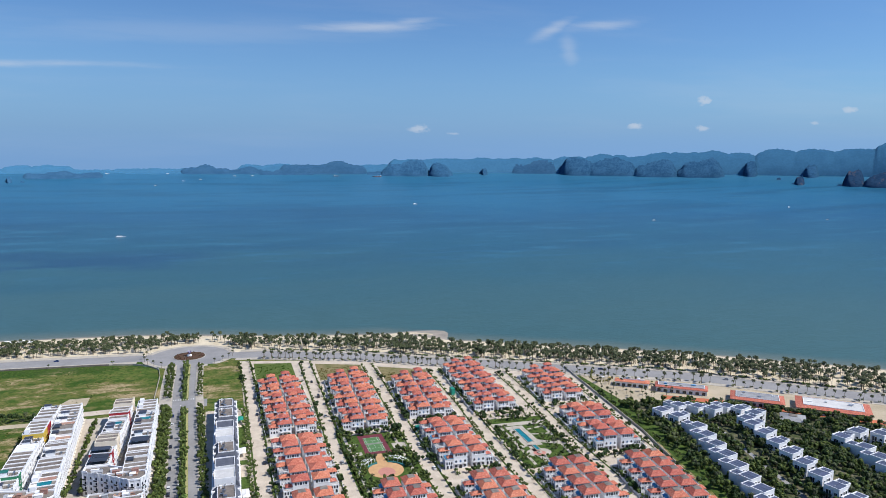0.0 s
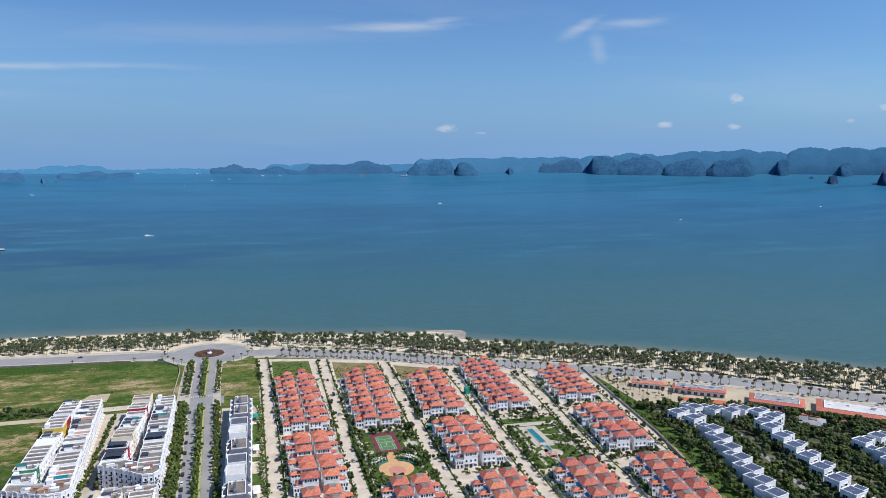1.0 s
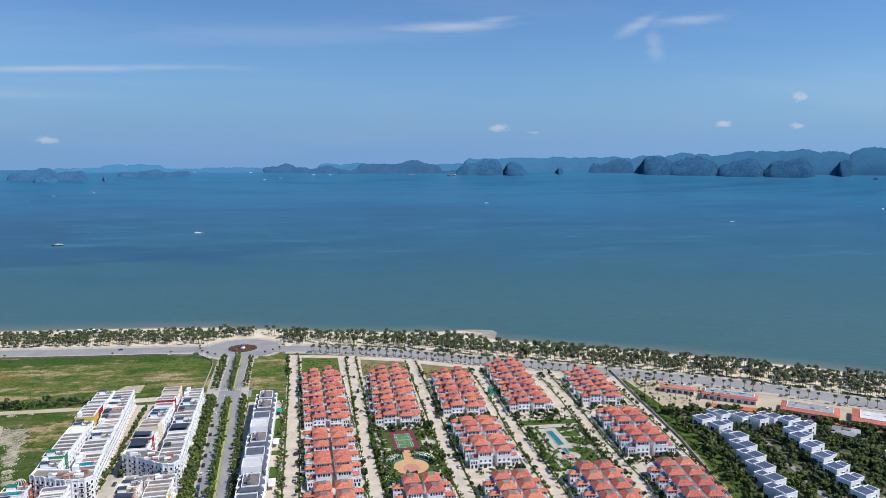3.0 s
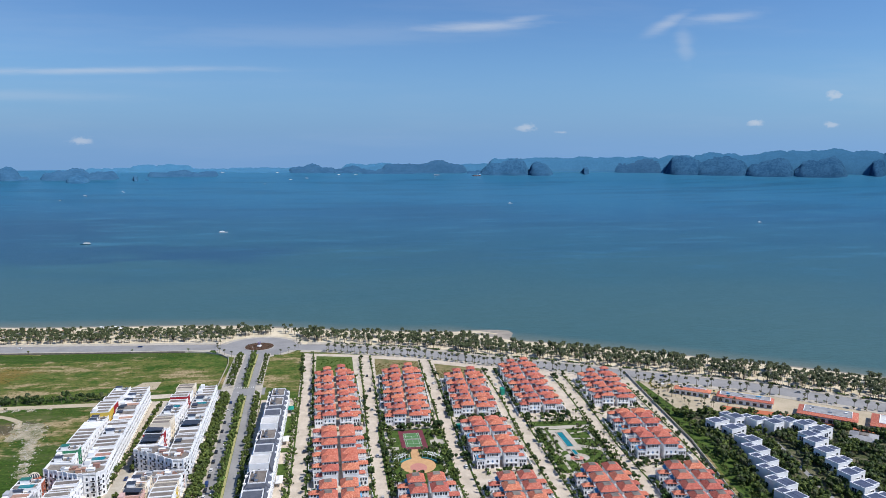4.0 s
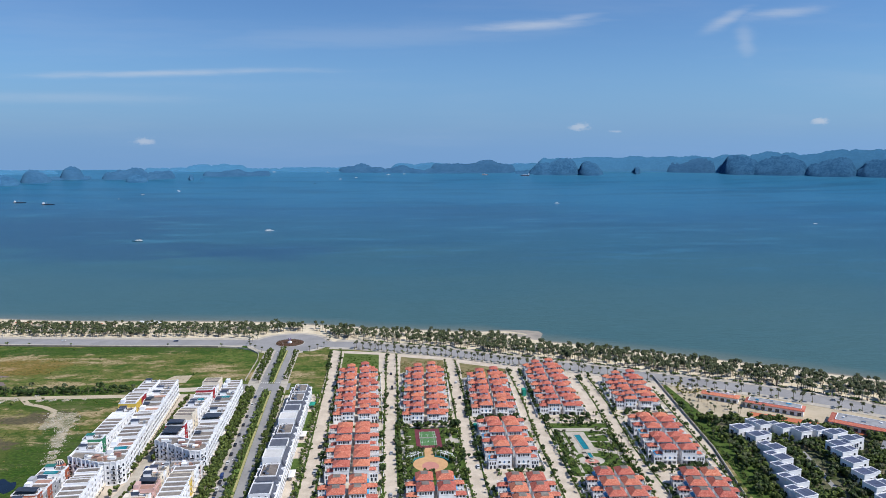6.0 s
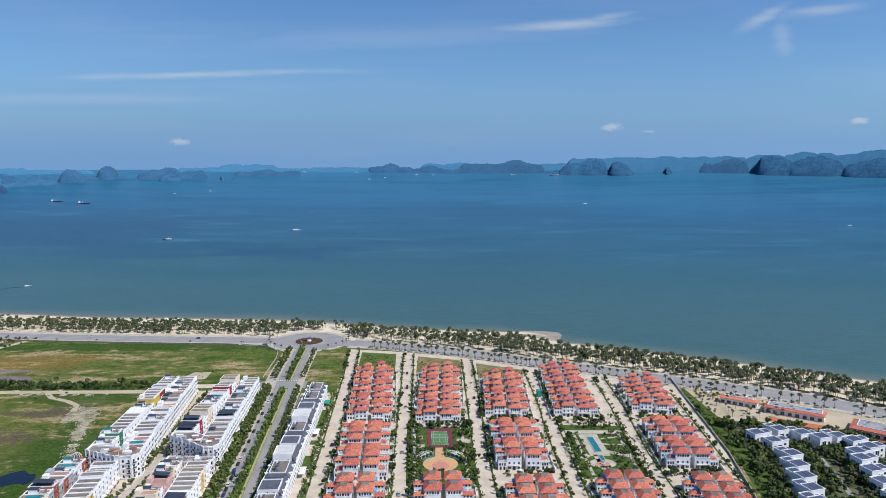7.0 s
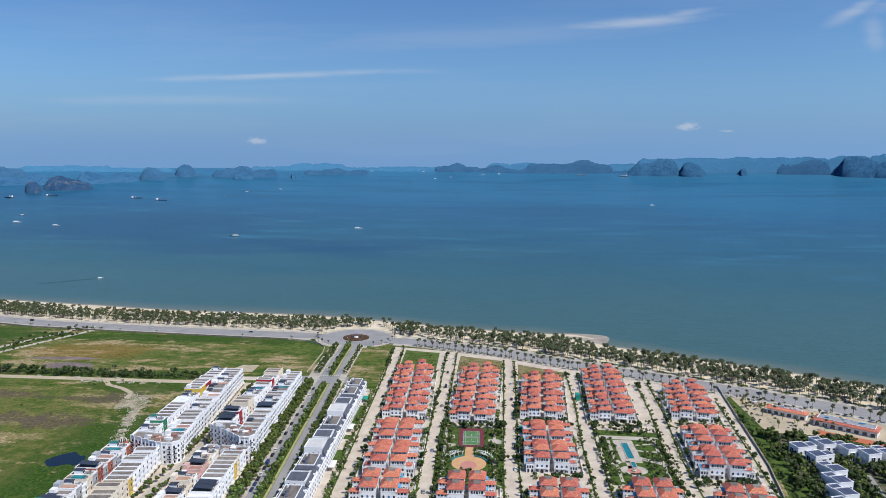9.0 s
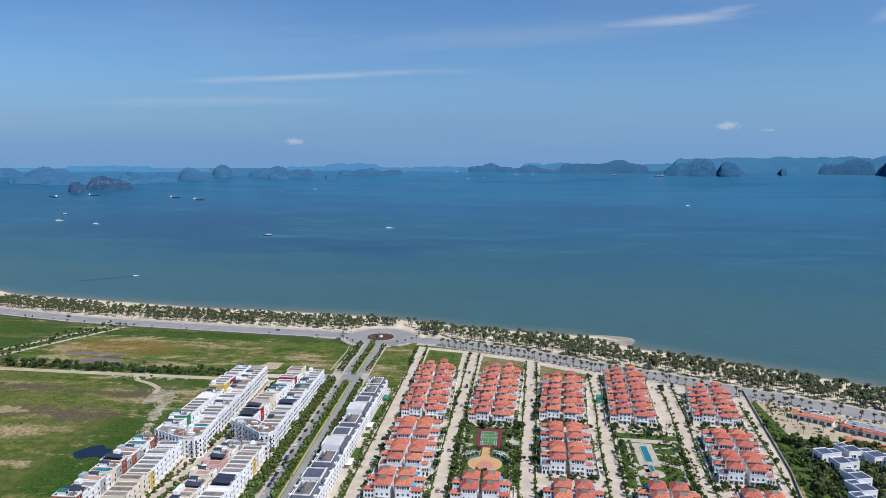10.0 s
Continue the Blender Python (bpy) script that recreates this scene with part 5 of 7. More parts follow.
# ---- the town house row with grey mansard roofs ----
def mansard_house(w, kind):
    """Between the avenue and the villas: x from 0 to 15, w along y."""
    ob = thing("mansard_house", "white town house with a grey slate mansard roof and terrace", "town house", "mansard town houses")
    D, H = 15.2, 9.2
    m = Mesh()
    m.box(0, D, -w / 2, w / 2, -0.2, H)
    part("wall", m, M_WHITE, ob)
    m = Mesh()
    m.box(-0.35, D + 0.35, -w / 2, w / 2, H, H + 0.3)
    part("cornice", m, M_WHITE, ob)
    hi = H + (5.0 if kind == 1 else 3.0)
    if kind in (0, 2):
        m = Mesh()
        a, b, e = 0.2, 2.6, 1.6
        lo, up = H + 0.3, hi
        P = [(a, -w / 2, lo), (D - a, -w / 2, lo), (D - a, w / 2, lo), (a, w / 2, lo), (b, -w / 2 + e, up), (D - b, -w / 2 + e, up), (D - b, w / 2 - e, up), (b, w / 2 - e, up)]
        for q in ((0, 1, 5, 4), (1, 2, 6, 5), (2, 3, 7, 6), (3, 0, 4, 7), (4, 5, 6, 7)):
            m.face([P[i] for i in q])
        part("mansard_roof", m, M_GREYROOF, ob)
        m = Mesh()
        parapet(m, b + 0.2, D - b - 0.2, -w / 2 + e + 0.2, w / 2 - e - 0.2, hi, 0.6, 0.32)
        part("deck_parapet", m, M_WHITE, ob)
        m = Mesh()
        m.box(b + 0.7, D - b - 0.7, -w / 2 + e + 0.7, w / 2 - e - 0.7, hi + 0.004, hi + 0.12)
        part("deck", m, M_FLATROOF, ob)
        q = random.Random(kind + 40)
        for i in range(6):
            k = Mesh()
            x, y, u = q.uniform(b + 1.2, D - b - 3.2), q.uniform(-w / 2 + e + 1.2, w / 2 - e - 3.2), q.uniform(0.6, 2.2)
            k.box(x, x + u, y, y + q.uniform(0.6, 2.0), hi + 0.12, hi + q.uniform(0.6, 1.9))
            part("roof_unit", k, q.choice((M_WHITE, M_STEEL, M_DARKMETAL, M_GREYWALL)), ob)
        for i in range(int(w // 9)):
            y = -w / 2 + 5.0 + i * 10.0
            for s, x in ((1, D - 1.1), (3, 1.1)):
                k = Mesh()
                k.prism([(-0.75, -0.9), (0.75, -0.9), (0.75, 1.0), (-0.75, 1.0)], 0.0, 1.4)
                k.tube([(0, -0.9, 1.4), (0, -0.9, 1.8)], [0.75, 0.3], 8)
                part("dormer", k, M_WHITE, ob, at=on_wall(x, y, H + 0.5, s))
    else:
        m = Mesh()
        m.box(1.2, D - 2.6, -w / 2 + 0.3, w * 0.18, H + 0.3, hi + 0.3)
        part("upper_storey", m, M_WHITE, ob)
        m = Mesh()
        parapet(m, 0.1, D - 0.1, -w / 2 + 0.05, w / 2 - 0.05, H + 0.3, 0.9, 0.3)
        part("deck_parapet", m, M_WHITE, ob)
        m = Mesh()
        m.box(0.5, D - 0.5, w * 0.18, w / 2 - 0.4, H + 0.304, H + 0.42)
        part("deck", m, M_FLATROOF, ob)
        m = Mesh()
        parapet(m, 1.2, D - 2.6, -w / 2 + 0.3, w * 0.18, hi + 0.3, 0.7, 0.35)
        part("roof_parapet", m, M_WHITE, ob)
        m = Mesh()
        m.box(1.6, D - 3.0, -w / 2 + 0.7, w * 0.18 - 0.4, hi + 0.304, hi + 0.4)
        part("roof_deck", m, M_GREYROOF if kind == 3 else M_ROOFPALE, ob)
        m = Mesh()
        for x, xt in ((D - 0.1, D - 2.2),):
            m.face([(x, -w / 2, H + 0.3), (x, w / 2, H + 0.3), (xt, w / 2, hi - 0.2), (xt, -w / 2, hi - 0.2)])
            m.face([(xt - 0.3, -w / 2, H + 0.3), (x, -w / 2, H + 0.3), (xt, -w / 2, hi - 0.2)])
        part("mansard_slope", m, M_GREYROOF, ob)
        for i in range(int(w // 9)):
            k = Mesh()
            k.prism([(-0.75, -0.9), (0.75, -0.9), (0.75, 1.0), (-0.75, 1.0)], 0.0, 1.3)
            k.tube([(0, -0.9, 1.3), (0, -0.9, 1.7)], [0.75, 0.3], 8)
            part("dormer", k, M_WHITE, ob, at=on_wall(D - 1.0, -w / 2 + 5.0 + i * 10.0, H + 0.4, 1))
        m = Mesh()
        m.face([(2.5, w * 0.2, H + 3.1), (D - 4, w * 0.2, H + 3.1), (D - 4, w * 0.44, H + 2.6), (2.5, w * 0.44, H + 2.6)])
        m.face([(2.5, w * 0.44, H + 2.52), (D - 4, w * 0.44, H + 2.52), (D - 4, w * 0.2, H + 3.02), (2.5, w * 0.2, H + 3.02)])
        part("canopy", m, M_GREENROOF if kind == 1 else M_SHEET, ob)
        for i in range(4):
            k = Mesh()
            k.box(3 + i * 2.1, 4 + i * 2.1, w * 0.24 + (i % 2) * 1.5, w * 0.24 + (i % 2) * 1.5 + 1.0, H + 0.4, H + 1.3)
            part("roof_unit", k, M_STEEL if i % 2 else M_DARKMETAL, ob)
        for i in (-1, 0, 1):
            part("window", W_ARCH, None, ob, at=on_wall(D / 2 - 0.7 + i * 3.5, -w / 2 + 0.3, H + 0.9, 0))
    for z in (0.9, 3.9, 6.6):
        for i in range(int(w // 4)):
            part("window", W_ARCH if z > 5 else W_FLAT, None, ob, at=on_wall(D, -w / 2 + 2.0 + i * 4.0, z, 1))
        for i in range(3):
            part("window", W_ARCH, None, ob, at=on_wall(2.5 + i * 5.0, -w / 2, z, 0))
    return ob


MANSARD = {}
for i, kind in enumerate((0, 3, 0, 1, 3, 0, 1, 3, 0, 0)):
    y = 343 + i * 21.0
    m = pose(-8.6 + 0.01 * (y - 343), y, 0.03)
    if kind in MANSARD:
        copy_thing(MANSARD[kind], m)
    else:
        MANSARD[kind] = mansard_house(20.0, kind)
        MANSARD[kind].matrix_basis = m

for x, y, lx, ly in ((10.3, 462, 3.6, 9), (10.0, 400, 3.6, 10), (10.6, 522, 4.0, 8)):
    ob = thing("canopy_tent", "white fabric canopy on steel posts beside the row", "canopy", "white canopies")
    ob.matrix_basis = pose(x, y, 0.03)
    m = Mesh()
    m.hip(-lx / 2, lx / 2, -ly / 2, ly / 2, 3.0, 0.9, 0.2, 0, 0.08)
    part("fabric", m, M_CANVAS if y != 522 else M_GREENNET, ob)
    for sx in (-1, 1):
        for sy in (-1, 1):
            m = Mesh()
            m.tube([(sx * lx * 0.46, sy * ly * 0.46, -0.1), (sx * lx * 0.46, sy * ly * 0.46, 2.9)], [0.06, 0.06], 6)
            part("post", m, M_DARKMETAL, ob)
for a, b in ((412, 428), (446, 453), (474, 512)):
    structure("lawn_strip", slab([(7.5, a), (13, a), (13, b), (7.5, b)], 0.12), M_LAWN, "small bright lawn behind the town house row", "lawn")


# ---- the grey resort villas ----
M_PANEL = material("dark_roof_panel", (0.085, 0.10, 0.155), (0.06, 0.072, 0.115), 4, 0.5, 0.45, vary=0.12, spec=0.4)


def grey_villa():
    ob = thing("resort_villa", "modern white box villa with flat dark panelled roofs", "villa", "modern resort villas")
    for name, x0, x1, y0, y1, h in (("main_block", -7.6, 1.2, -4.6, 4.6, 8.6), ("side_block", 1.2, 7.6, -2.4, 4.4, 7.9)):
        m = Mesh()
        m.box(x0, x1, y0, y1, -0.2, h)
        b = part(name, m, M_WHITE, ob)
        m = Mesh()
        parapet(m, x0 - 0.15, x1 + 0.15, y0 - 0.15, y1 + 0.15, h, 0.45, 0.42)
        part("roof_rim", m, M_WHITE, b)
        for i in range(2):
            yy0, yy1 = y0 + 0.4 + (y1 - y0 - 0.8) * i / 2, y0 + 0.4 + (y1 - y0 - 0.8) * (i + 1) / 2 - 0.25
            m = Mesh()
            m.box(x0 + 0.4, x1 - 0.4, yy0, yy1, h + 0.004, h + 0.2)
            part("roof_panel", m, M_PANEL, b)
    m = Mesh()
    m.box(-1.4, 1.5, -0.10, 0.02, 0, 5.8, 1)
    m.box(-0.02, 0.12, -0.16, 0.0, 0, 5.8, 0)
    m.box(-1.4, 1.5, -0.16, 0.0, 2.8, 3.1, 0)
    m.box(-1.6, -1.4, -0.3, 0.02, 0, 6.0, 0)
    m.box(1.5, 1.7, -0.3, 0.02, 0, 6.0, 0)
    m.box(-1.6, 1.7, -0.3, 0.02, 6.0, 6.2, 0)
    tall = m.data("glazing", [M_WHITE, M_GLASS])
    part("glazing", tall, None, ob, at=on_wall(-1.6, -4.6, 0.6, 0))
    part("glazing", tall, None, ob, at=on_wall(7.6, 1.0, 0.6, 1))
    part("glazing", tall, None, ob, at=on_wall(-7.6, 1.5, 0.6, 3))
    for z in (1.0, 4.6):
        part("window", W_FLAT, None, ob, at=on_wall(-5.4, -4.6, z, 0))
        part("window", W_FLAT, None, ob, at=on_wall(-7.6, -2.6, z, 3))
        part("window", W_FLAT, None, ob, at=on_wall(4.6, -2.4, z, 0))
    return ob


GREY = [(311, 436, 14), (326, 444, 104), (338, 437, 104), (316, 423, 14), (347, 430, 104), (359, 431, 104), (369, 422, 14), (373, 411, 14)]
GREY += [(313.5 - 4.4 * i, 404 - 15.3 * i, 104) for i in range(9)] + [(357 - 3.9 * i, 394 - 15.6 * i, 14) for i in range(8)] + [(360, 404, 14), (398, 357, 14), (415, 361, 14), (427, 353, 14)] + [(394 - 4.0 * i, 341 - 15 * i, 104) for i in range(4)] + [(428 - 4 * i, 336 - 15 * i, 14) for i in range(3)]
first = None
for x, y, turn in GREY:
    if first is None:
        first = grey_villa()
        first.matrix_basis = pose(x, y, 0, 0, 0, turn)
    else:
        copy_thing(first, pose(x, y, 0, 0, 0, turn))


structure("lane_resort", strip([(314.6, 300), (324, 343), (339, 411)], -1.6, 1.6, 0.16), M_ROAD, "narrow paved lane between the resort villas", "path")
structure("woodland_floor", slab([(296, 474), (345, 468), (392, 440), (470, 372), (560, 280), (560, 200), (300, 200), (262, 300), (277, 340), (292, 420)], 0.09), M_FLOOR, "dark undergrowth between the resort's trees", "undergrowth")


# ---- low resort buildings, pavilion ----
def low_hall(x, y, turn, l, w, white, label):
    ob = thing("resort_hall", label, "hall", "low resort halls")
    ob.matrix_basis = pose(x, y, 0.05, 0, 0, turn)
    m = Mesh()
    m.box(-l / 2, l / 2, -w / 2, w / 2, -0.2, 4.4)
    part("wall", m, M_WHITE, ob)
    m = Mesh()
    m.hip(-l / 2, l / 2, -w / 2, w / 2, 4.4, 1.1, 0.9, 0, cut=0.36 if w > 10 else 0.8)
    part("roof", m, M_TILE, ob)
    m = Mesh()
    e = (w / 2 + 1) * (0.36 if w > 10 else 0.8)
    parapet(m, -l / 2 + e - 1, l / 2 - e + 1, -w / 2 + e - 1, w / 2 - e + 1, 5.3, 0.6, 0.4)
    part("roof_parapet", m, M_WHITE, ob)
    m = Mesh()
    m.box(-l / 2 + e - 0.6, l / 2 - e + 0.6, -w / 2 + e - 0.6, w / 2 - e + 0.6, 5.3, 5.55)
    part("flat_roof", m, white, ob)
    n = int(l // 4.5)
    for i in range(n):
        m = Mesh()
        m.box(-1.5, 1.5, -0.08, 0.05, 0.0, 2.6, 0)
        m.box(-1.35, 1.35, -0.11, -0.05, 0.1, 2.5, 1)
        if i == 0:
            op = m.data("opening", [M_WHITE, M_GLASS])
        part("opening", op, None, ob, at=on_wall(-l / 2 + (i + 0.5) * l / n, -w / 2, 0.2, 0))
    q = random.Random(int(x))
    for i in range(int(l // 9)):
        m = Mesh()
        a, b = q.uniform(-l / 2 + 5, l / 2 - 6), q.uniform(-w * 0.2, w * 0.15)
        m.box(a, a + q.uniform(1.2, 3.5), b, b + q.uniform(1, 2), 5.55, 5.55 + q.uniform(0.5, 1.2))
        part("roof_unit", m, q.choice((M_STEEL, M_WHITE, M_BLUE)), ob)
    return ob


low_hall(332, 512, -35, 27, 8, M_TILE, "long low hall roofed in terracotta tiles with cream walls")
low_hall(363, 487, -36, 40, 12, M_ROOFGREY, "long low hall with a grey flat roof and tiled eaves")
low_hall(404, 446, -40, 38, 21, M_ROOFGREY, "broad low hall with a grey flat roof and terracotta eaves")
low_hall(446, 413, -42, 50, 28, M_ROOFPALE, "broad low hall with a pale flat roof and terracotta eaves")
low_hall(499, 362, -42, 50, 26, M_TILE, "broad low hall with tiled terracotta roof")
ob = thing("pavilion", "open pavilion under a low grey hipped roof", "pavilion")
ob.matrix_basis = pose(399.5, 404, 0.03, 0, 0, 48)
m = Mesh()
m.hip(-8, 8, -8, 8, 3.4, 1.6, 0.8, 0, cut=0.6)
part("roof", m, M_ROOFGREY, ob)
m = Mesh()
m.hip(-2.2, 2.2, -2.2, 2.2, 5.4, 0.8, 0.6)
part("roof_lantern", m, M_FLATROOF, ob)
for i in range(12):
    m = Mesh()
    a = (i % 3) / 3 * 15 - 7.5
    x, y = [(a, -7.5), (7.5, a), (-a, 7.5), (-7.5, -a)][i // 3]
    m.tube([(x, y, -0.1), (x, y, 3.3)], [0.18, 0.18], 8)
    part("column", m, M_WHITE, ob)
for line, label in (([p for p in ROAD if -700 < p[0] < -100] + [(-98, 722)], "long low grey wall between the coast road and the grassland"),):
    ob = thing("roadside_wall", label, "wall", "roadside walls")
    part("wall", strip(line, 18.2, 18.5, 1.5), M_FLATROOF, ob)
ob = thing("roadside_wall", "curved low pale wall at the corner of the grassland", "wall", "roadside walls")
part("wall", strip([(-98, 703.5), (-80, 699), (-66, 690), (-56, 676), (-53.5, 655), (-53.5, 592)], -0.15, 0.15, 1.5), M_WALK, ob)
ob = thing("boundary_wall", "long dark weathered boundary wall of the villa quarter", "wall")
m = strip(FENCE, -0.1, 0.1, 1.7)
part("wall", m, M_KERB, ob)
m = strip(FENCE, -0.16, 0.16, 1.8)
m.v = [(x, y, max(z, 1.704)) for x, y, z in m.v]
part("coping", m, M_KERB, ob)


# ---- parks: court, plaza, pool ----
M_MAROON = material("court_surround", (0.17, 0.035, 0.05), (0.13, 0.03, 0.04), 4, 0.4, 0.85, world_space=True)
M_COURT = material("court_green", (0.09, 0.21, 0.075), (0.07, 0.17, 0.06), 4, 0.4, 0.85, world_space=True)
M_PEACH = material("plaza_peach", (0.60, 0.36, 0.18), (0.50, 0.29, 0.14), 4, 0.5, 0.85, world_space=True)
M_ROSE = material("plaza_rose", (0.54, 0.24, 0.19), (0.46, 0.20, 0.16), 4, 0.5, 0.85, world_space=True)
structure("park_lawn_west", slab([(73, 383), (115, 383), (117, 475), (73, 477)], 0.12), M_LAWN, "shaded lawn of the small park round the court", "lawn")
structure("park_lawn_east", slab([(180, 388), (220, 388), (226, 470), (184, 474)], 0.12), M_LAWN, "lawn of the small park round the ornamental pool", "lawn")
for ring in ([(192, 420), (205, 420), (205, 456), (192, 456)], circle(197, 409, 8.5, 6.5), [(184, 458), (224, 456), (225, 462), (184, 464)], [(194, 385), (199, 385), (199, 422), (194, 422)], [(186, 414), (192, 420), (190, 424), (184, 418)], [(205, 424), (222, 414), (223, 418), (205, 429)]):
    structure("park_path", slab(ring, 0.16), M_WALK, "pale stone path in the park", "path")
for ring in (circle(94.5, 412.5, 11.0, 11.5), [(91.5, 423.6), (97.5, 423.6), (97, 437.5), (92, 437.5)]):
    structure("plaza", slab(ring, 0.17 + 0.004 * (len(ring) < 9)), M_PEACH, "peach-coloured paved plaza in the park", "plaza")
structure("plaza_rose", slab(circle(94.3, 409.5, 5.3, 6.4), 0.2), M_ROSE, "round rose-coloured plaza centre", "plaza")
for ring in ([(76, 452), (84, 452), (84, 458), (76, 458)], [(107, 444), (116, 444), (116, 452), (107, 452)], [(78, 438), (85, 438), (85, 443), (78, 443)]):
    structure("park_path", slab(ring, 0.15), M_WALK, "pale paved corner of the park", "path")

for ring in ([(77, 386), (79, 386), (79, 474), (77, 474)], [(109.5, 386), (111.5, 386), (112.5, 474), (110.5, 474)], [(79, 432), (91, 430), (91, 432), (79, 434)], [(98, 430), (110, 432), (110, 434), (98, 432)], [(82, 473), (112, 472.6), (112, 475.5), (82, 476)], [(186, 392), (188, 392), (190, 456), (188, 456)], [(215, 392), (217, 392), (221, 456), (219, 456)], [(205, 438), (220, 436), (220, 438), (205, 440)], [(186, 436), (192, 437), (192, 439), (186, 438)], [(199, 395), (216, 393), (216, 395), (199, 397)], [(206, 447), (220, 450), (220, 452), (206, 449)]):
    structure("park_path", slab(ring, 0.14), M_WALK, "narrow pale path winding through the park", "path")

ob = thing("tennis_court", "green tennis court with a maroon surround and white lines", "tennis court")
m = Mesh()
m.box(86.9, 104.3, 437.6, 470.6, -0.1, 0.19)
part("surround", m, M_MAROON, ob)
m = Mesh()
m.box(89.9, 101.0, 441.5, 465.4, 0.19, 0.205)
part("playing_field", m, M_COURT, ob)
m = Mesh()
for x in (89.95, 91.3, 99.45, 100.8):
    m.box(x, x + 0.14, 441.6, 465.3, 0.205, 0.215)
for y in (441.6, 447.0, 459.7, 465.16):
    m.box(89.95, 100.94, y, y + 0.14, 0.209, 0.219)
m.box(95.38, 95.52, 447.0, 459.8, 0.205, 0.215)
part("court_lines", m, M_PAINT, ob)
m = Mesh()
m.box(89.2, 101.7, 453.4, 453.46, 0.3, 1.1)
part("net", m, M_KERB, ob)
for x in (89.2, 101.7):
    m = Mesh()
    m.tube([(x, 453.43, 0.1), (x, 453.43, 1.2)], [0.06, 0.06], 6)
    part("net_post", m, M_DARKMETAL, ob)
for i in range(16):
    x, y = [(86.9 + i * 4.35, 437.6), (86.9 + (i - 5) * 4.35, 470.6), (86.9, 437.6 + (i - 10) * 5.5), (104.3, 437.6 + (i - 13) * 5.5)][0 if i < 5 else 1 if i < 10 else 2 if i < 13 else 3]
    m = Mesh()
    m.tube([(x, y, 0), (x, y, 3.2)], [0.05, 0.05], 6)
    part("fence_post", m, M_DARKMETAL, ob)

ob = thing("ornamental_pool", "long turquoise ornamental pool in a pale stone rim", "pool")
for x0, x1, y0, y1 in ((196.7, 200.8, 426.0, 450.5), (197.2, 199.6, 412.5, 420.5)):
    m = Mesh()
    parapet(m, x0 - 0.5, x1 + 0.5, y0 - 0.5, y1 + 0.5, 0.1, 0.4, 0.5)
    part("rim", m, M_WALK, ob)
    m = Mesh()
    m.box(x0, x1, y0, y1, 0.1, 0.3)
    part("water", m, M_TEAL, ob)
ob = thing("fountain", "round stone fountain on a pink paved circle", "fountain")
m = Mesh()
m.prism(circle(197, 408, 4.4, 3.4), 0.1, 0.2)
part("paving", m, M_ROSE, ob)
m = Mesh()
m.tube([(197, 408, 0.1), (197, 408, 0.8), (197, 408, 0.9)], [1.6, 1.7, 1.2], 16)
m.tube([(197, 408, 0.8), (197, 408, 1.8)], [0.3, 0.5], 10)
part("basin", m, M_WALK, ob)


def pergola(cx, cy, a0, a1):
    ob = thing("pergola", "curved white slatted pergola grown over with green", "pergola", "park pergolas")
    n = 17
    m = Mesh()
    for i in range(n):
        a = radians(a0 + (a1 - a0) * i / (n - 1))
        x, y = math.cos(a), math.sin(a)
        half = 2.6 * math.sin(math.pi * (i + 1.2) / (n + 1.4))
        dx, dy = -y * 0.2, x * 0.2
        k = Mesh()
        for q in range(4):
            r0, r1 = 15.8 + half * (q / 2 - 1), 15.8 + half * ((q + 1) / 2 - 1)
            z0, z1 = 3.0 + 0.5 * (1 - (q / 2 - 1) ** 2), 3.0 + 0.5 * (1 - ((q + 1) / 2 - 1) ** 2)
            k.face([(cx + x * r0 - dx, cy + y * r0 - dy, z0), (cx + x * r1 - dx, cy + y * r1 - dy, z1), (cx + x * r1 + dx, cy + y * r1 + dy, z1), (cx + x * r0 + dx, cy + y * r0 + dy, z0)])
            k.face([(cx + x * r0 + dx, cy + y * r0 + dy, z0 - 0.25), (cx + x * r1 + dx, cy + y * r1 + dy, z1 - 0.25), (cx + x * r1 - dx, cy + y * r1 - dy, z1 - 0.25), (cx + x * r0 - dx, cy + y * r0 - dy, z0 - 0.25)])
            k.face([(cx + x * r0 - dx, cy + y * r0 - dy, z0 - 0.25), (cx + x * r1 - dx, cy + y * r1 - dy, z1 - 0.25), (cx + x * r1 - dx, cy + y * r1 - dy, z1), (cx + x * r0 - dx, cy + y * r0 - dy, z0)])
        part("slat", k, M_CANVAS, ob)
        if i % 4 == 0:
            for r in (15.8 - half * 0.8, 15.8 + half * 0.8):
                k = Mesh()
                k.tube([(cx + x * r, cy + y * r, 0), (cx + x * r, cy + y * r, 3.0)], [0.15, 0.15], 6)
                part("post", k, M_WHITE, ob)
        for r in (14.8, 16.6):
            m.add(leaf_ball(R, 10, 0.9, 0.3, 0.4, 2), (cx + x * r, cy + y * r, 3.1))
    part("creeper", m, M_LEAF, ob)
    m = Mesh()
    ring = [(cx + math.cos(radians(a0 + (a1 - a0) * i / 9)) * r, cy + math.sin(radians(a0 + (a1 - a0) * i / 9)) * r) for r, seq in ((12.2, range(10)), (13.2, range(9, -1, -1))) for i in seq]
    m.prism(ring, 0.1, 0.8)
    part("bench", m, M_TEALWALL, ob, "teal painted curved bench wall")


M_TEALWALL = material("teal_paint", (0.03, 0.20, 0.22), (0.025, 0.15, 0.17), 2, 0.3, 0.7)
pergola(94.5, 411, 18, 74)
pergola(94.5, 411, 106, 162)

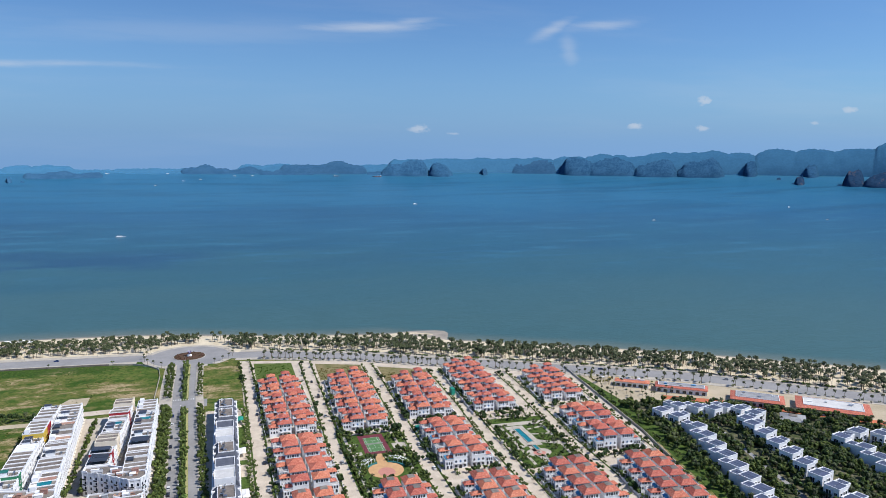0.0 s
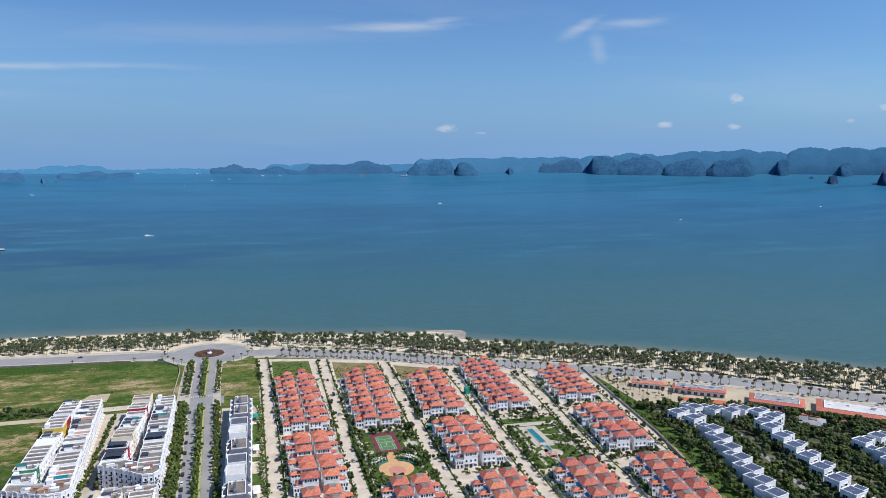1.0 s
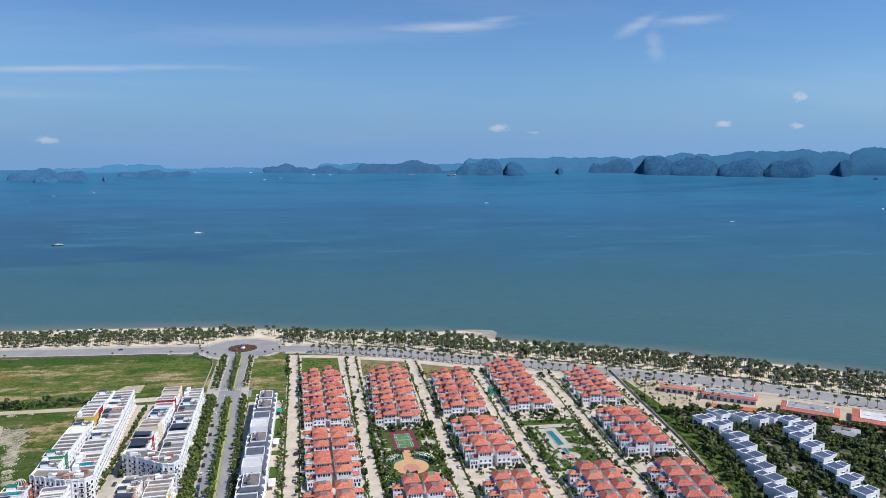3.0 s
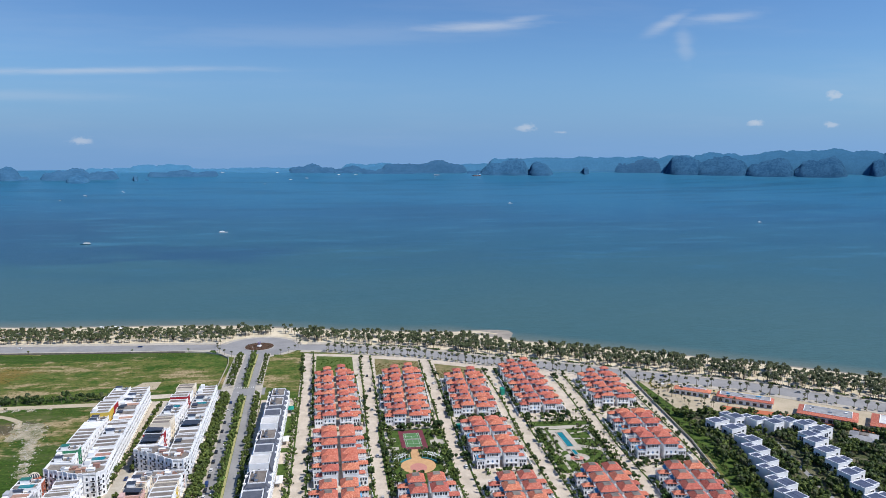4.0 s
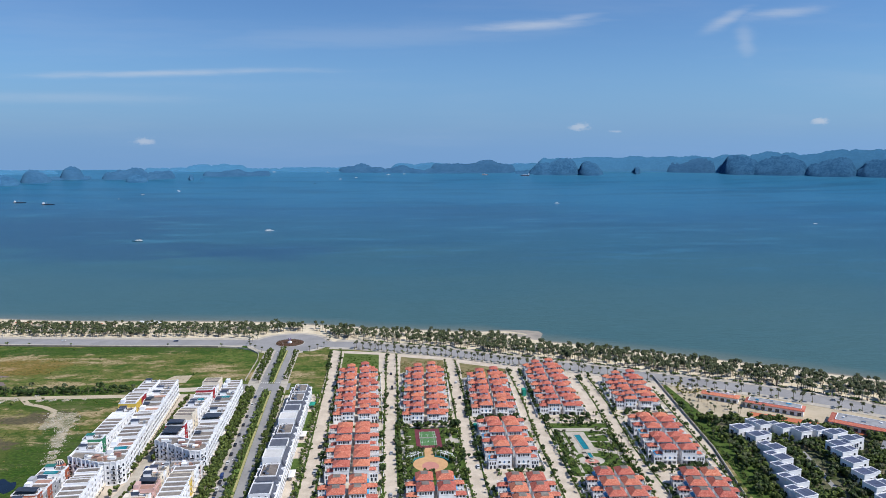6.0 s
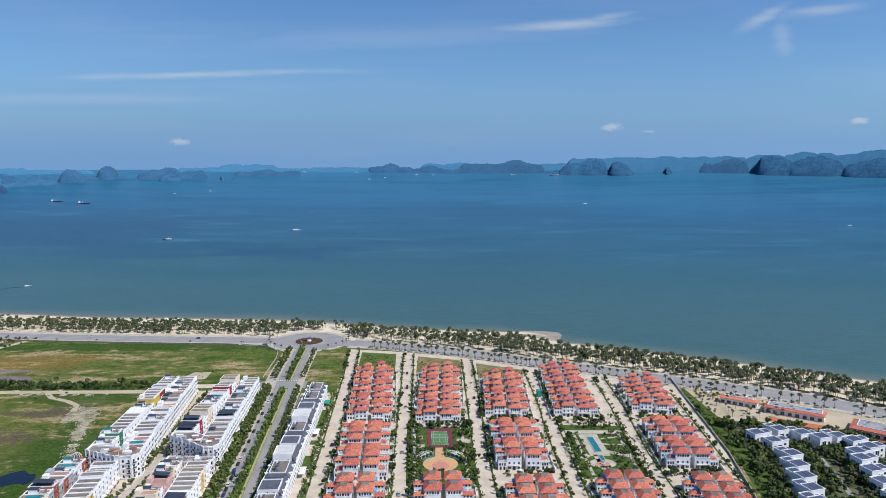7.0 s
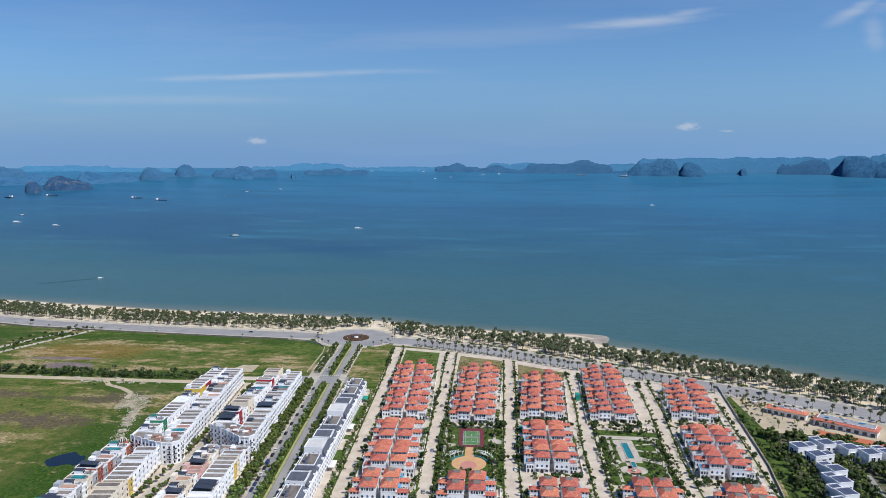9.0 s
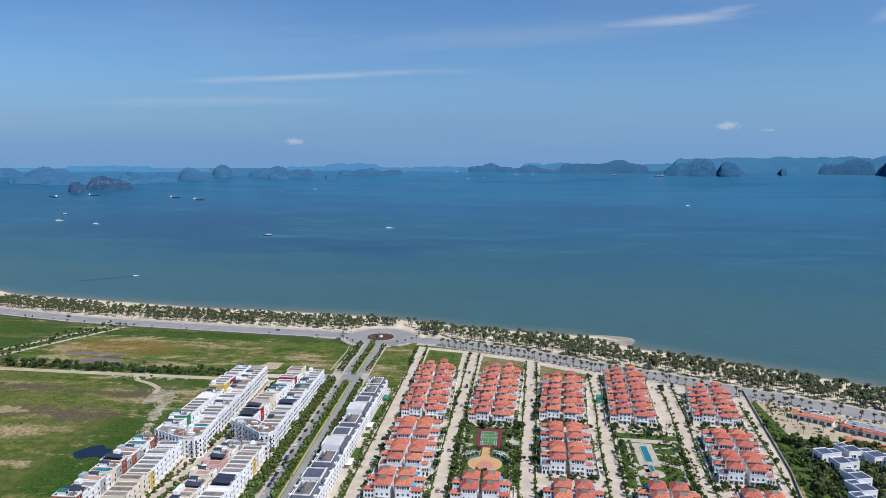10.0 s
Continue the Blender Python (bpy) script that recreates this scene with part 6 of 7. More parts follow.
for x, y, lx, ly, h in ((178.8, 537, 3, 6, 5), (130.5, 469, 3, 5, 3)):
    ob = thing("scaffold_net", "green safety netting round a scaffold", "netting", "green nets")
    m = Mesh()
    m.box(x - lx / 2, x + lx / 2, y - ly / 2, y + ly / 2, 0, h)
    part("net", m, M_GREENNET, ob)

# roundabout bed and sculpture
M_BED = material("red_brown_planting", (0.115, 0.05, 0.032), (0.06, 0.045, 0.02), 3, 0.5, 0.95, bump=0.2, world_space=True)
ob = thing("roundabout_island", "round planted bed of red-brown shrubs with a pale kerb", "planted bed")
m = Mesh()
m.prism(circle(-31, 715.5, 14.8, 14.8, 48), -0.1, 0.35)
part("kerb", m, M_KERB, ob)
m = Mesh()
m.prism(circle(-31, 715.5, 14.2, 14.2, 48), 0.1, 0.55)
part("planting", m, M_BED, ob)
m = Mesh()
for i in range(90):
    a, r = R.uniform(0, 6.28), 14 * math.sqrt(R.random())
    if abs(r - 8) > 1.2:
        m.add(leaf_ball(R, 8, 0.6, 0.6, 0.4, 1), (-31 + r * math.cos(a), 715.5 + r * math.sin(a), 0.8))
part("shrubs", m, M_BED, ob)
M_LILAC = material("lilac_paint", (0.30, 0.22, 0.38), (0.42, 0.40, 0.48), 2, 0.4, 0.6)
ob = thing("sculpture", "lilac and white petal-shaped sculpture in the roundabout", "sculpture")
m = Mesh()
m.tube([(-31, 715.5, 0.4), (-31, 715.5, 1.8), (-31, 715.5, 2.0)], [2.4, 2.2, 1.0], 16)
part("base", m, M_WHITE, ob)
for i in range(6):
    a = i * 1.047
    m = Mesh()
    d = Vector((math.cos(a), math.sin(a), 0))
    s = Vector((-d.y, d.x, 0))
    c = Vector((-31, 715.5, 1.8))
    pts = [c + s * 0.5, c + d * 1.3 + s * 0.9 + Vector((0, 0, 2.0)), c + d * 2.4 + Vector((0, 0, 4.2)), c + d * 1.3 - s * 0.9 + Vector((0, 0, 2.0)), c - s * 0.5]
    m.face(pts)
    m.face([p - d * 0.2 for p in pts[::-1]])
    part("petal", m, M_LILAC, ob)

M_RUBBLE = material("broken_concrete", (0.58, 0.55, 0.51), (0.40, 0.37, 0.33), 3, 0.4, 0.95, world_space=True)
M_SPOIL = material("pale_spoil", (0.44, 0.37, 0.27), (0.085, 0.105, 0.032), 8, 0.9, 0.95, bump=0.3, world_space=True)

# pond and rubble on the waste land
structure("water_pond", slab([(-162 + (12 + 4.0 * noise.noise(Vector((math.cos(i * 0.1047), math.sin(i * 0.1047), 3)))) * math.cos(i * 0.1047), 401 + (10.5 + 5 * noise.noise(Vector((1.6 * math.cos(i * 0.1047), 1.6 * math.sin(i * 0.1047), 9)))) * math.sin(i * 0.1047)) for i in range(60)], 0.03), material("pond_water", (0.008, 0.014, 0.024), (0.006, 0.01, 0.016), 6, 1, 0.12, world_space=True, spec=0.5), "small dark pond among the weeds", "pond")
SPOIL = [(-180, 524, 6), (-170, 518, 10), (-166, 508, 11), (-174, 500, 10), (-160, 488, 6), (-157, 474, 7), (-153, 462, 5), (-148, 442, 5), (-162, 497, 8), (-158, 481, 6), (-155, 468, 6), (-150, 451, 5), (-144, 434, 6), (-178, 512, 7), (-206, 555, 4), (-196, 556, 4), (-186, 555, 4), (-237, 557, 6), (-226, 559, 5), (-250, 566, 4), (-214, 566, 3), (-172, 557, 3), (-286, 568, 3)]
m = Mesh()
for i in range(1000):
    cx, cy, cr = R.choice(SPOIL)
    x, y = cx + R.gauss(0, cr * 0.5), cy + R.gauss(0, cr * 0.5)
    s = R.uniform(0.12, 0.4) if R.random() < 0.95 else R.uniform(0.4, 0.8)
    m.prism([(x + s * math.cos(k * 1.25 + i) * R.uniform(0.5, 1.2), y + s * math.sin(k * 1.25 + i) * R.uniform(0.5, 1.2)) for k in range(5)], -0.1, s * R.uniform(0.3, 0.8))
tagged(part("rubble", m, M_RUBBLE), "pale heap of broken rubble and spoil on the grass", "rubble", "", "stuff")
m = Mesh()
for j, (cx, cy, cr) in enumerate(SPOIL):
    cr *= 0.82
    m.prism([(cx + cr * (0.85 + 0.45 * noise.noise(Vector((math.cos(i * 0.21) * 2.2, math.sin(i * 0.21) * 2.2, j)))) * math.cos(i * 0.21), cy + cr * (0.85 + 0.45 * noise.noise(Vector((math.cos(i * 0.21) * 2.2, math.sin(i * 0.21) * 2.2, j + 5.5)))) * math.sin(i * 0.21)) for i in range(30)], -0.3, 0.03 + 0.004 * j)
structure("spoil_patch", m, M_SPOIL, "bare pale spoil scattered with rubble", "spoil")
structure("track_dirt", strip([(-222, 561), (-212, 548), (-196, 540), (-184, 530), (-180, 515)], -2.2, 2.2, 0.055), M_LOT, "worn dirt track through the weeds", "track")
M_MUD = material("dried_mud", (0.21, 0.165, 0.15), (0.13, 0.10, 0.10), 14, 1.5, 0.95, world_space=True)
for cx, cy, rx, ry in ((-279, 600, 24, 9), (-296, 622, 34, 4.5)):
    structure("mud_flat", slab([(cx + rx * math.cos(i * 0.1571) * (1 + 0.22 * noise.noise(Vector((2 * math.cos(i * 0.1571), 2 * math.sin(i * 0.1571), cy)))), cy + ry * math.sin(i * 0.1571) * (1 + 0.3 * noise.noise(Vector((3 * math.cos(i * 0.1571), 3 * math.sin(i * 0.1571), cx))))) for i in range(40)], 0.03), M_MUD, "bare grey-brown dried mud flat", "mud")
ob = structure("foundation_slab", slab([(-127, 590), (-103, 592), (-103, 612), (-118, 612)], 0.12), M_LOT, "abandoned concrete foundation in the grass", "foundation")


# ---- planting ----
def plant_everything():
    n = 0
    while n < 6600:  # the palm grove on the beach
        x = R.uniform(-660, 610)
        ya, yb = lerp_line(ROAD, x) + 20, lerp_line(SHORE, x) - (26 if 170 < x < 246 else 27 if x < -60 else 20)
        n += 1
        if yb <= ya or R.random() > (yb - ya) / 66:
            continue
        y = R.uniform(ya, yb)
        if math.hypot(x + 31, y - 716) < 48:
            continue
        if -26 < x < 10 and R.random() < 0.8 or -420 < x < -330 and R.random() < 0.4:
            continue
        if noise.noise(Vector((x * 0.06, y * 0.09, 3))) < -0.22 and R.random() < 0.5 or x > 40 and R.random() < 0.28:
            continue
        plant("palm_tree", x, y, R.uniform(0.62, 0.95) if x < -60 else R.uniform(0.75, 1.15))
    for side in (12.4, 16.6):
        for x, y in along(ROAD[8:], side, 6.8 if side < 13 else 8.5, 3):
            if x < (250 if side < 13 else 180) or x < 610 and R.random() < 0.55:
                plant("street_palm", x, y, R.uniform(0.8, 1.05))
                plant("shrub", x + R.uniform(-1, 1), y + 1.5, R.uniform(0.5, 0.8))
    for x, y in along(ROAD[1:], 15, 11, 4):
        if x > -90:
            continue
        if x > -660 and R.random() < 0.25:
            plant("street_tree", x, y, R.uniform(0.6, 0.8))
    for x, y in along(ROAD[8:], -14.5, 17, 2):
        if x < 610:
            plant("shrub", x, y, R.uniform(0.8, 1.2))
            plant("shrub", x + 2, y - 1, R.uniform(0.8, 1.2))
            plant("shrub", x - 2, y + 1, R.uniform(0.8, 1.2))
    for i in range(26):
        a = i / 26 * 6.283
        if math.sin(a) < 0.55:
            x, y = -31 + 41 * math.cos(a), 716 + 40 * math.sin(a)
            if abs(x + 31) > 17:
                plant("street_palm", x, y, 0.7)
    for side, kind, gap, s in ((-11.4, "broad_tree", 4.6, 0.82), (-14.6, "broad_tree", 5.0, 1.0), (10.4, "broad_tree", 5.0, 0.66), (12.6, "broad_tree", 5.2, 0.66)):
        for x, y in along(AVENUE, side, gap):
            if not 562 < y < 586 and y < 682:
                plant(kind, x + R.uniform(-0.6, 0.6), y + R.uniform(-1, 1), s * R.uniform(0.75, 1.15) * (0.66 if y > 586 else 0.92))
    for x, y in along(AVENUE, -0.6, 4.2):
        if not 560 < y < 588 and y < 684:
            plant("street_tree", x + R.uniform(-0.6, 0.6), y, R.uniform(0.8, 1.3))
            plant("shrub", x + R.uniform(-0.8, 0.5), y + 2, R.uniform(0.7, 1.0))
    for line in STREETS:
        for s in (-4.8, 4.8):
            for x, y in along(line, s, 4.6, R.uniform(0, 4)):
                if R.random() < 0.72:
                    plant(R.choice(("street_tree", "street_tree", "dark_tree", "shrub")), x + R.uniform(-0.6, 0.6), y + R.uniform(-1.5, 1.5), R.uniform(0.42, 0.8), R.random() < 0.5)
                if R.random() < 0.55:
                    plant("shrub", x + R.uniform(-1, 1), y + R.uniform(-3, 3), R.uniform(0.5, 0.9), False)
    for _ in range(270):
        x, y = R.choice((R.uniform(20, 290), R.uniform(170, 290))), R.choice((R.uniform(376, 392), R.uniform(466, 486), R.uniform(574, 612)))
        if any(abs(x - lerp_line([(b, a) for a, b in line], y)) < 4.2 for line in STREETS) or y > 570 and not 186 < x < 286:
            continue
        if any(fy - 1 < y < by + 1 and abs(x - fx - (bx - fx) * (y - fy) / (by - fy)) < 19.5 for fx, fy, bx, by, rows, kind in BLOCKS) or 86 < x < 105 and y > 434 or abs(y - 481) < 2.5 or abs(y - 384) < 2:
            continue
        if y > lerp_line(ROAD, x) - 22 or x > lerp_line([(285, 257), (312, 262), (420, 283), (577, 301)], y) - 4:
            continue
        plant(R.choice(("shrub", "shrub", "street_tree", "dark_tree")), x, y, R.uniform(0.5, 0.95), False)
    for fx, fy, bx, by, rows, kind in BLOCKS:
        for i in range(24):
            t = R.uniform(-18, 18)
            plant(R.choice(("shrub", "shrub", "street_tree", "dark_tree")), fx + t, fy - R.uniform(2.0, 6.5), R.uniform(0.45, 0.8), False)
        for i in range(rows * 3):
            t = R.random()
            for s in (-1, 1):
                plant(R.choice(("shrub", "shrub", "street_tree")), fx + (bx - fx) * t + s * R.uniform(17.0, 18.5), fy + (by - fy) * t + R.uniform(-1, 1), R.uniform(0.6, 1.0), False)
    for cx0, cx1, cy0, cy1, n, keep in ((74, 115, 385, 476, 300, ((85, 106, 435, 474), (82, 107, 399, 424), (91, 98, 420, 440), (75, 86, 451, 459), (106, 116, 443, 453), (77, 86, 437, 444))), (181, 223, 390, 472, 90, ((191, 206, 419, 457), (188, 206, 402, 418), (184, 225, 457, 465)))):
        for _ in range(n):
            x, y = R.uniform(cx0, cx1), R.uniform(cy0, cy1)
            if any(a < x < b and c < y < d for a, b, c, d in keep):
                continue
            edge = min(x - cx0, cx1 - x) < 7
            kind = R.choice(("broad_tree", "dark_tree", "street_tree") if edge else ("street_tree", "street_tree", "dark_tree", "street_palm", "shrub", "shrub"))
            plant(kind, x, y, R.uniform(0.36, 0.6) if kind in ("broad_tree", "dark_tree") else R.uniform(0.6, 1.0) if kind != "street_palm" else R.uniform(0.5, 0.75), R.random() < 0.5)
    for i in range(11):  # clipped rows beside the ornamental pool
        for j in range(17):
            x, y = 182 + i * 4.1 + j * 0.25 + R.uniform(-0.5, 0.5), 391 + j * 4.8 + R.uniform(-0.6, 0.6)
            if not any(a < x < b and c < y < d for a, b, c, d in ((190.5, 206.5, 419, 457), (188, 206.5, 402, 418), (184, 225, 457, 465))) and R.random() < 0.8:
                plant(R.choice(("street_tree", "street_tree", "shrub", "street_palm")), x, y, R.uniform(0.42, 0.66), False)
    wood = [(294, 476), (345, 468), (392, 440), (470, 372), (560, 280), (300, 255), (262, 300), (276, 345), (288, 420)]
    for _ in range(6400):
        x, y = R.uniform(262, 560), R.uniform(262, 478)
        if not inside(wood, x, y) or any(math.hypot(x - a, y - b) < 7.5 for a, b, _t in GREY) or math.hypot(x - 403, y - 405) < 12:
            continue
        if abs((x - 330) - (y - 370) * 0.22) < 2.2 and 300 < y < 415 or x < lerp_line([(312, 262), (420, 283), (577, 301)], y) + R.uniform(6, 11):
            continue
        if noise.noise(Vector((x * 0.07, y * 0.07, 8))) < -0.2 and R.random() < 0.8:
            continue
        kind = R.choice(("dark_tree", "dark_tree", "broad_tree", "broad_tree", "street_tree", "palm_tree"))
        plant(kind, x, y, R.uniform(0.5, 0.9) if kind != "palm_tree" else R.uniform(0.6, 0.85), R.random() < 0.1)
    for _ in range(150):
        x, y = R.uniform(296, 392), R.uniform(478, 555)
        if inside([(304, 560), (370, 498), (392, 462), (345, 474), (296, 481)], x, y):
            plant("street_palm", x, y, R.uniform(0.5, 0.75))
    for line, side, gap, s in ((DIRT_ROAD, -8, 4, 0.85), (DIRT_ROAD, -13, 4.5, 1.0), (LEFT_ROAD, -2, 5, 0.6), (LEFT_ROAD, 2.5, 6, 0.6), (LEFT_ROAD, -16, 9, 0.6), (LEFT_ROAD, 15, 9, 0.5)):
        for x, y in along(line, side, gap):
            if y > 455:
                plant(R.choice(("dark_tree", "street_tree", "palm_tree", "dark_tree")), x + R.uniform(-1.5, 1.5), y + R.uniform(-2, 2), s * R.uniform(0.6, 1.15))
    for line, side, gap in (([(-80.5, 430), (-79, 550)], 0, 4.5), ([(-92, 405), (-94, 552)], 4.5, 5), ([(-90, 335), (-84, 398)], 4.5, 6), ([(-90, 335), (-84, 398)], -4.0, 8), ([(-127, 420), (-128, 556)], -2.5, 7), ([(-127, 410), (-128, 560)], 0, 14)):
        for x, y in along(line, side, gap):
            plant("broad_tree", x, y, R.uniform(0.5, 0.75))
    for x, y in along([(13.8, 340), (13.8, 548)], 0, 5):
        plant("shrub", x + R.uniform(-0.6, 0.6), y, R.uniform(1.0, 1.6))
    for _ in range(90):
        x, y = R.uniform(-500, -60), R.uniform(380, 735)
        if x > -135 and y < 566 or y > lerp_line(ROAD, x) - 22:
            continue
        if noise.noise(Vector((x * 0.02, y * 0.03, 5))) > 0.05:
            plant("shrub", x, y, R.uniform(0.4, 1.0), False)


def weeds():
    """Tufts and low bushes over the waste land."""
    tuft = []
    for _ in range(6):
        t = Mesh()
        for i in range(9):
            a, r = R.uniform(0, 6.28), R.uniform(0.0, 0.9)
            x, y, h, w = r * math.cos(a), r * math.sin(a), R.uniform(0.4, 1.0), R.uniform(0.3, 0.6)
            b = R.uniform(0, 6.28)
            t.face([(x - w * math.cos(b), y - w * math.sin(b), 0), (x + w * math.cos(b), y + w * math.sin(b), 0), (x + 0.5 * w * math.cos(b) + 0.2, y + 0.5 * w * math.sin(b), h), (x - 0.5 * w * math.cos(b), y - 0.5 * w * math.sin(b) + 0.2, h * 0.8)])
        tuft.append(t)
    for name, mat, keep, n in (("weeds", M_WEED, 0.0, 7000), ("dry_grass", M_DRY, 0.12, 6000)):
        m = Mesh()
        for _ in range(n):
            x, y = R.uniform(-480, 12), R.uniform(370, 742)
            if x > -136 and y < 572 or y > lerp_line(ROAD, x) - 20 or x > -52 and x < -14 or math.hypot(x + 31, y - 716) < 46 or math.hypot(x + 162, y - 401) < 14 or abs(y - 562) < 6:
                continue
            v = noise.noise(Vector((x * 0.022, y * 0.035, 5 if mat is M_WEED else 11))) + 0.5 * noise.noise(Vector((x * 0.09, y * 0.12, 2)))
            if v > keep:
                m.add(R.choice(tuft), (x, y, 0), R.uniform(0, 6.28), R.uniform(0.2, 0.6))
        tagged(part(name, m, mat), "rank green weeds on the waste land" if mat is M_WEED else "dry yellow grass on the waste land", "grass", "", "stuff")
    for ring in ((27, 61, 606, 664), (80, 121, 603, 640), (134, 174, 584, 610)):
        m = Mesh()
        for _ in range(220):
            x, y = R.uniform(ring[0] + 1, ring[1] - 1), R.uniform(ring[2] + 1, ring[3] - 2)
            m.add(R.choice(tuft), (x, y, 0.1), R.uniform(0, 6.28), R.uniform(0.3, 0.8))
        tagged(part("plot_weeds", m, M_WEED if ring[0] < 50 else M_DRY), "tall weeds on a vacant building plot", "grass", "", "stuff")


M_WEED = material("rank_weeds", (0.064, 0.125, 0.016), (0.034, 0.082, 0.010), 9, 1.0, 0.9, world_space=True, spec=0.1)
M_DRY = material("dry_grass_blades", (0.25, 0.195, 0.075), (0.15, 0.115, 0.038), 9, 1.0, 0.9, world_space=True, spec=0.1)
plant_everything()
weeds()
plant_all({"palm_tree": 100, "street_palm": 60, "street_tree": 70, "broad_tree": 60, "dark_tree": 40, "shrub": 20})


# ---- islands of the bay ----
def island(az0, az1, dist, high, peak, mat):
    """A limestone island between two bearings from the quarter, dist metres off, its peak high metres above the sea at the share peak of its length."""
    seed = int(abs(az0) * 100) + dist
    q = random.Random(seed)
    far = mat is FAR
    if far:  # far ridges run on behind one another
        az0, az1, peak = az0 - 1.1, az1 + 1.1, (peak * (az1 - az0) + 1.1) / (az1 - az0 + 2.2)
    width = radians(az1 - az0) * dist
    n = max(24, min(220, int(width / 7)))
    depth = high * 3.0
    dist = min(dist, 8600)
    reach = squeeze(EYE0.x, EYE0.y + dist)[1] - EYE0.y
    deep = 230.0 if mat is FAR else 165.0
    # the ridge line: a main peak and smaller scalloped tops beside it
    lumps = [(peak, max(high * 1.0, width * 0.12), 1.0)]
    k = max(3, int(width / (high * (0.9 if far else 0.55))))
    for i in range(k):
        c = (i + q.uniform(0.1, 0.9)) / k
        tall = q.uniform(0.84, 0.98) if far else q.uniform(0.56, 0.90) * (1 - 0.25 * abs(c - peak))
        lumps.append((c, high * q.uniform(0.4, 0.85), tall))
    rows = 17
    m = Mesh()
    for j in range(rows):
        v = j / (rows - 1)
        s = (v - 0.75) / (0.75 if v < 0.75 else 0.25)
        for i in range(n + 1):
            t = i / n
            u = t * width / high
            w = min(1.0, min(t, 1 - t) * width / min(width * 0.3, high * (1.3 if far else 0.65)))
            ends = (w * (2 - w)) ** (1.0 if far else 0.75)
            plan = min(1.0, min(t, 1 - t) * width / min(width * 0.5, high * 1.0))
            plan = 1.0 if far else 0.30 + 0.70 * math.sqrt(plan * (2 - plan))  # rounded ends
            z = (0.76 if far else 0.58) + 0.14 * noise.noise(Vector((u * 0.9, seed, 0)))
            for c, r, tall in lumps:
                e = abs(t - c) * width / r
                if e < 1:
                    z = max(z, z + (tall - z) * (1 - e * e) ** 0.8)
            z *= ends * max(0.0, 1 - s * s) ** 0.95
            p = Vector((u * 1.5 + seed, s * depth / high * 0.9, seed * 0.37))
            z *= 1 + (0.35 if far else 0.9) * (0.10 * noise.noise(p) + 0.11 * noise.noise(p * 2.7) + 0.10 * noise.noise(p * 6.0))
            z *= high
            if i in (0, n) or j in (0, rows - 1):
                z = -8
            az = radians(az0 + (az1 - az0) * t)
            r = reach + deep * (0.75 + (v - 0.75) * plan)
            m.v.append((EYE0.x + r * math.sin(az), EYE0.y + r * math.cos(az), EYE0.z + (z - EYE0.z) * r / dist))
    for j in range(rows - 1):
        for i in range(n):
            a = j * (n + 1) + i
            m.f.append((a, a + 1, a + n + 2, a + n + 1))
            m.m.append(0)
    near = "dark rocky" if mat is DARK else "green" if mat is CLOSE else "blue-green" if mat is MID else "pale blue"
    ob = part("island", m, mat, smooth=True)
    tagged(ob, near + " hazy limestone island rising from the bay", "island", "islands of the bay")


# steps of haze painted into the island colour, FAR palest, DARK least
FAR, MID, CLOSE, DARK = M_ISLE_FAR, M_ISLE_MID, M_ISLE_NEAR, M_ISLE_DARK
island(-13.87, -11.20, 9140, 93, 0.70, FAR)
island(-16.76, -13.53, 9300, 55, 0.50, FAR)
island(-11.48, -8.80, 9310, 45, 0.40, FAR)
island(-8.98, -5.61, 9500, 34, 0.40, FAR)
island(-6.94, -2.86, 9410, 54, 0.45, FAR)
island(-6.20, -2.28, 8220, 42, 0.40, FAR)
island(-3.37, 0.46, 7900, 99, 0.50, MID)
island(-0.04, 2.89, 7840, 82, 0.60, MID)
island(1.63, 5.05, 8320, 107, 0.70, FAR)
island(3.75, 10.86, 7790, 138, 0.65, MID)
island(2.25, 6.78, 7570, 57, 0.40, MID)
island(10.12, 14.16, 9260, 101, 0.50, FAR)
island(10.67, 12.65, 7450, 43, 0.50, CLOSE)
island(11.74, 15.89, 7040, 157, 0.68, CLOSE)
island(15.57, 17.65, 6880, 137, 0.30, CLOSE)
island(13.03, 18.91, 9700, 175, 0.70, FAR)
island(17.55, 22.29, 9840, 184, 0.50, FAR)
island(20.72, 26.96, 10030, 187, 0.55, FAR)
island(19.84, 20.42, 7470, 75, 0.40, CLOSE)
island(18.82, 19.81, 9270, 32, 0.50, MID)
island(21.92, 26.25, 8360, 156, 0.60, MID)
island(25.97, 29.22, 7620, 195, 0.33, CLOSE)
island(28.00, 32.21, 7520, 186, 0.50, CLOSE)
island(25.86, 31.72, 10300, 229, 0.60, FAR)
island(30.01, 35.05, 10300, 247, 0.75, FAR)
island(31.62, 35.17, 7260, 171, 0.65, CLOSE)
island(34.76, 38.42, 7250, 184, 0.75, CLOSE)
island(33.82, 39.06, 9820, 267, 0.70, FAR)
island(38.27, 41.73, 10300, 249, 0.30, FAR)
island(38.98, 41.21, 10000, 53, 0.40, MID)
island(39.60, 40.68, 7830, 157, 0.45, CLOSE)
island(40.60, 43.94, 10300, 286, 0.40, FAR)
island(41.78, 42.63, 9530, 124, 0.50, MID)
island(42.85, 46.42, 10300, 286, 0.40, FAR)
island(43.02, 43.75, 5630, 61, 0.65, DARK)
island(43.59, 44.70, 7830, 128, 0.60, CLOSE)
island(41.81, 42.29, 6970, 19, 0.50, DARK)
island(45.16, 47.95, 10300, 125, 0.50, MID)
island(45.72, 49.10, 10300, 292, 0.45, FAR)
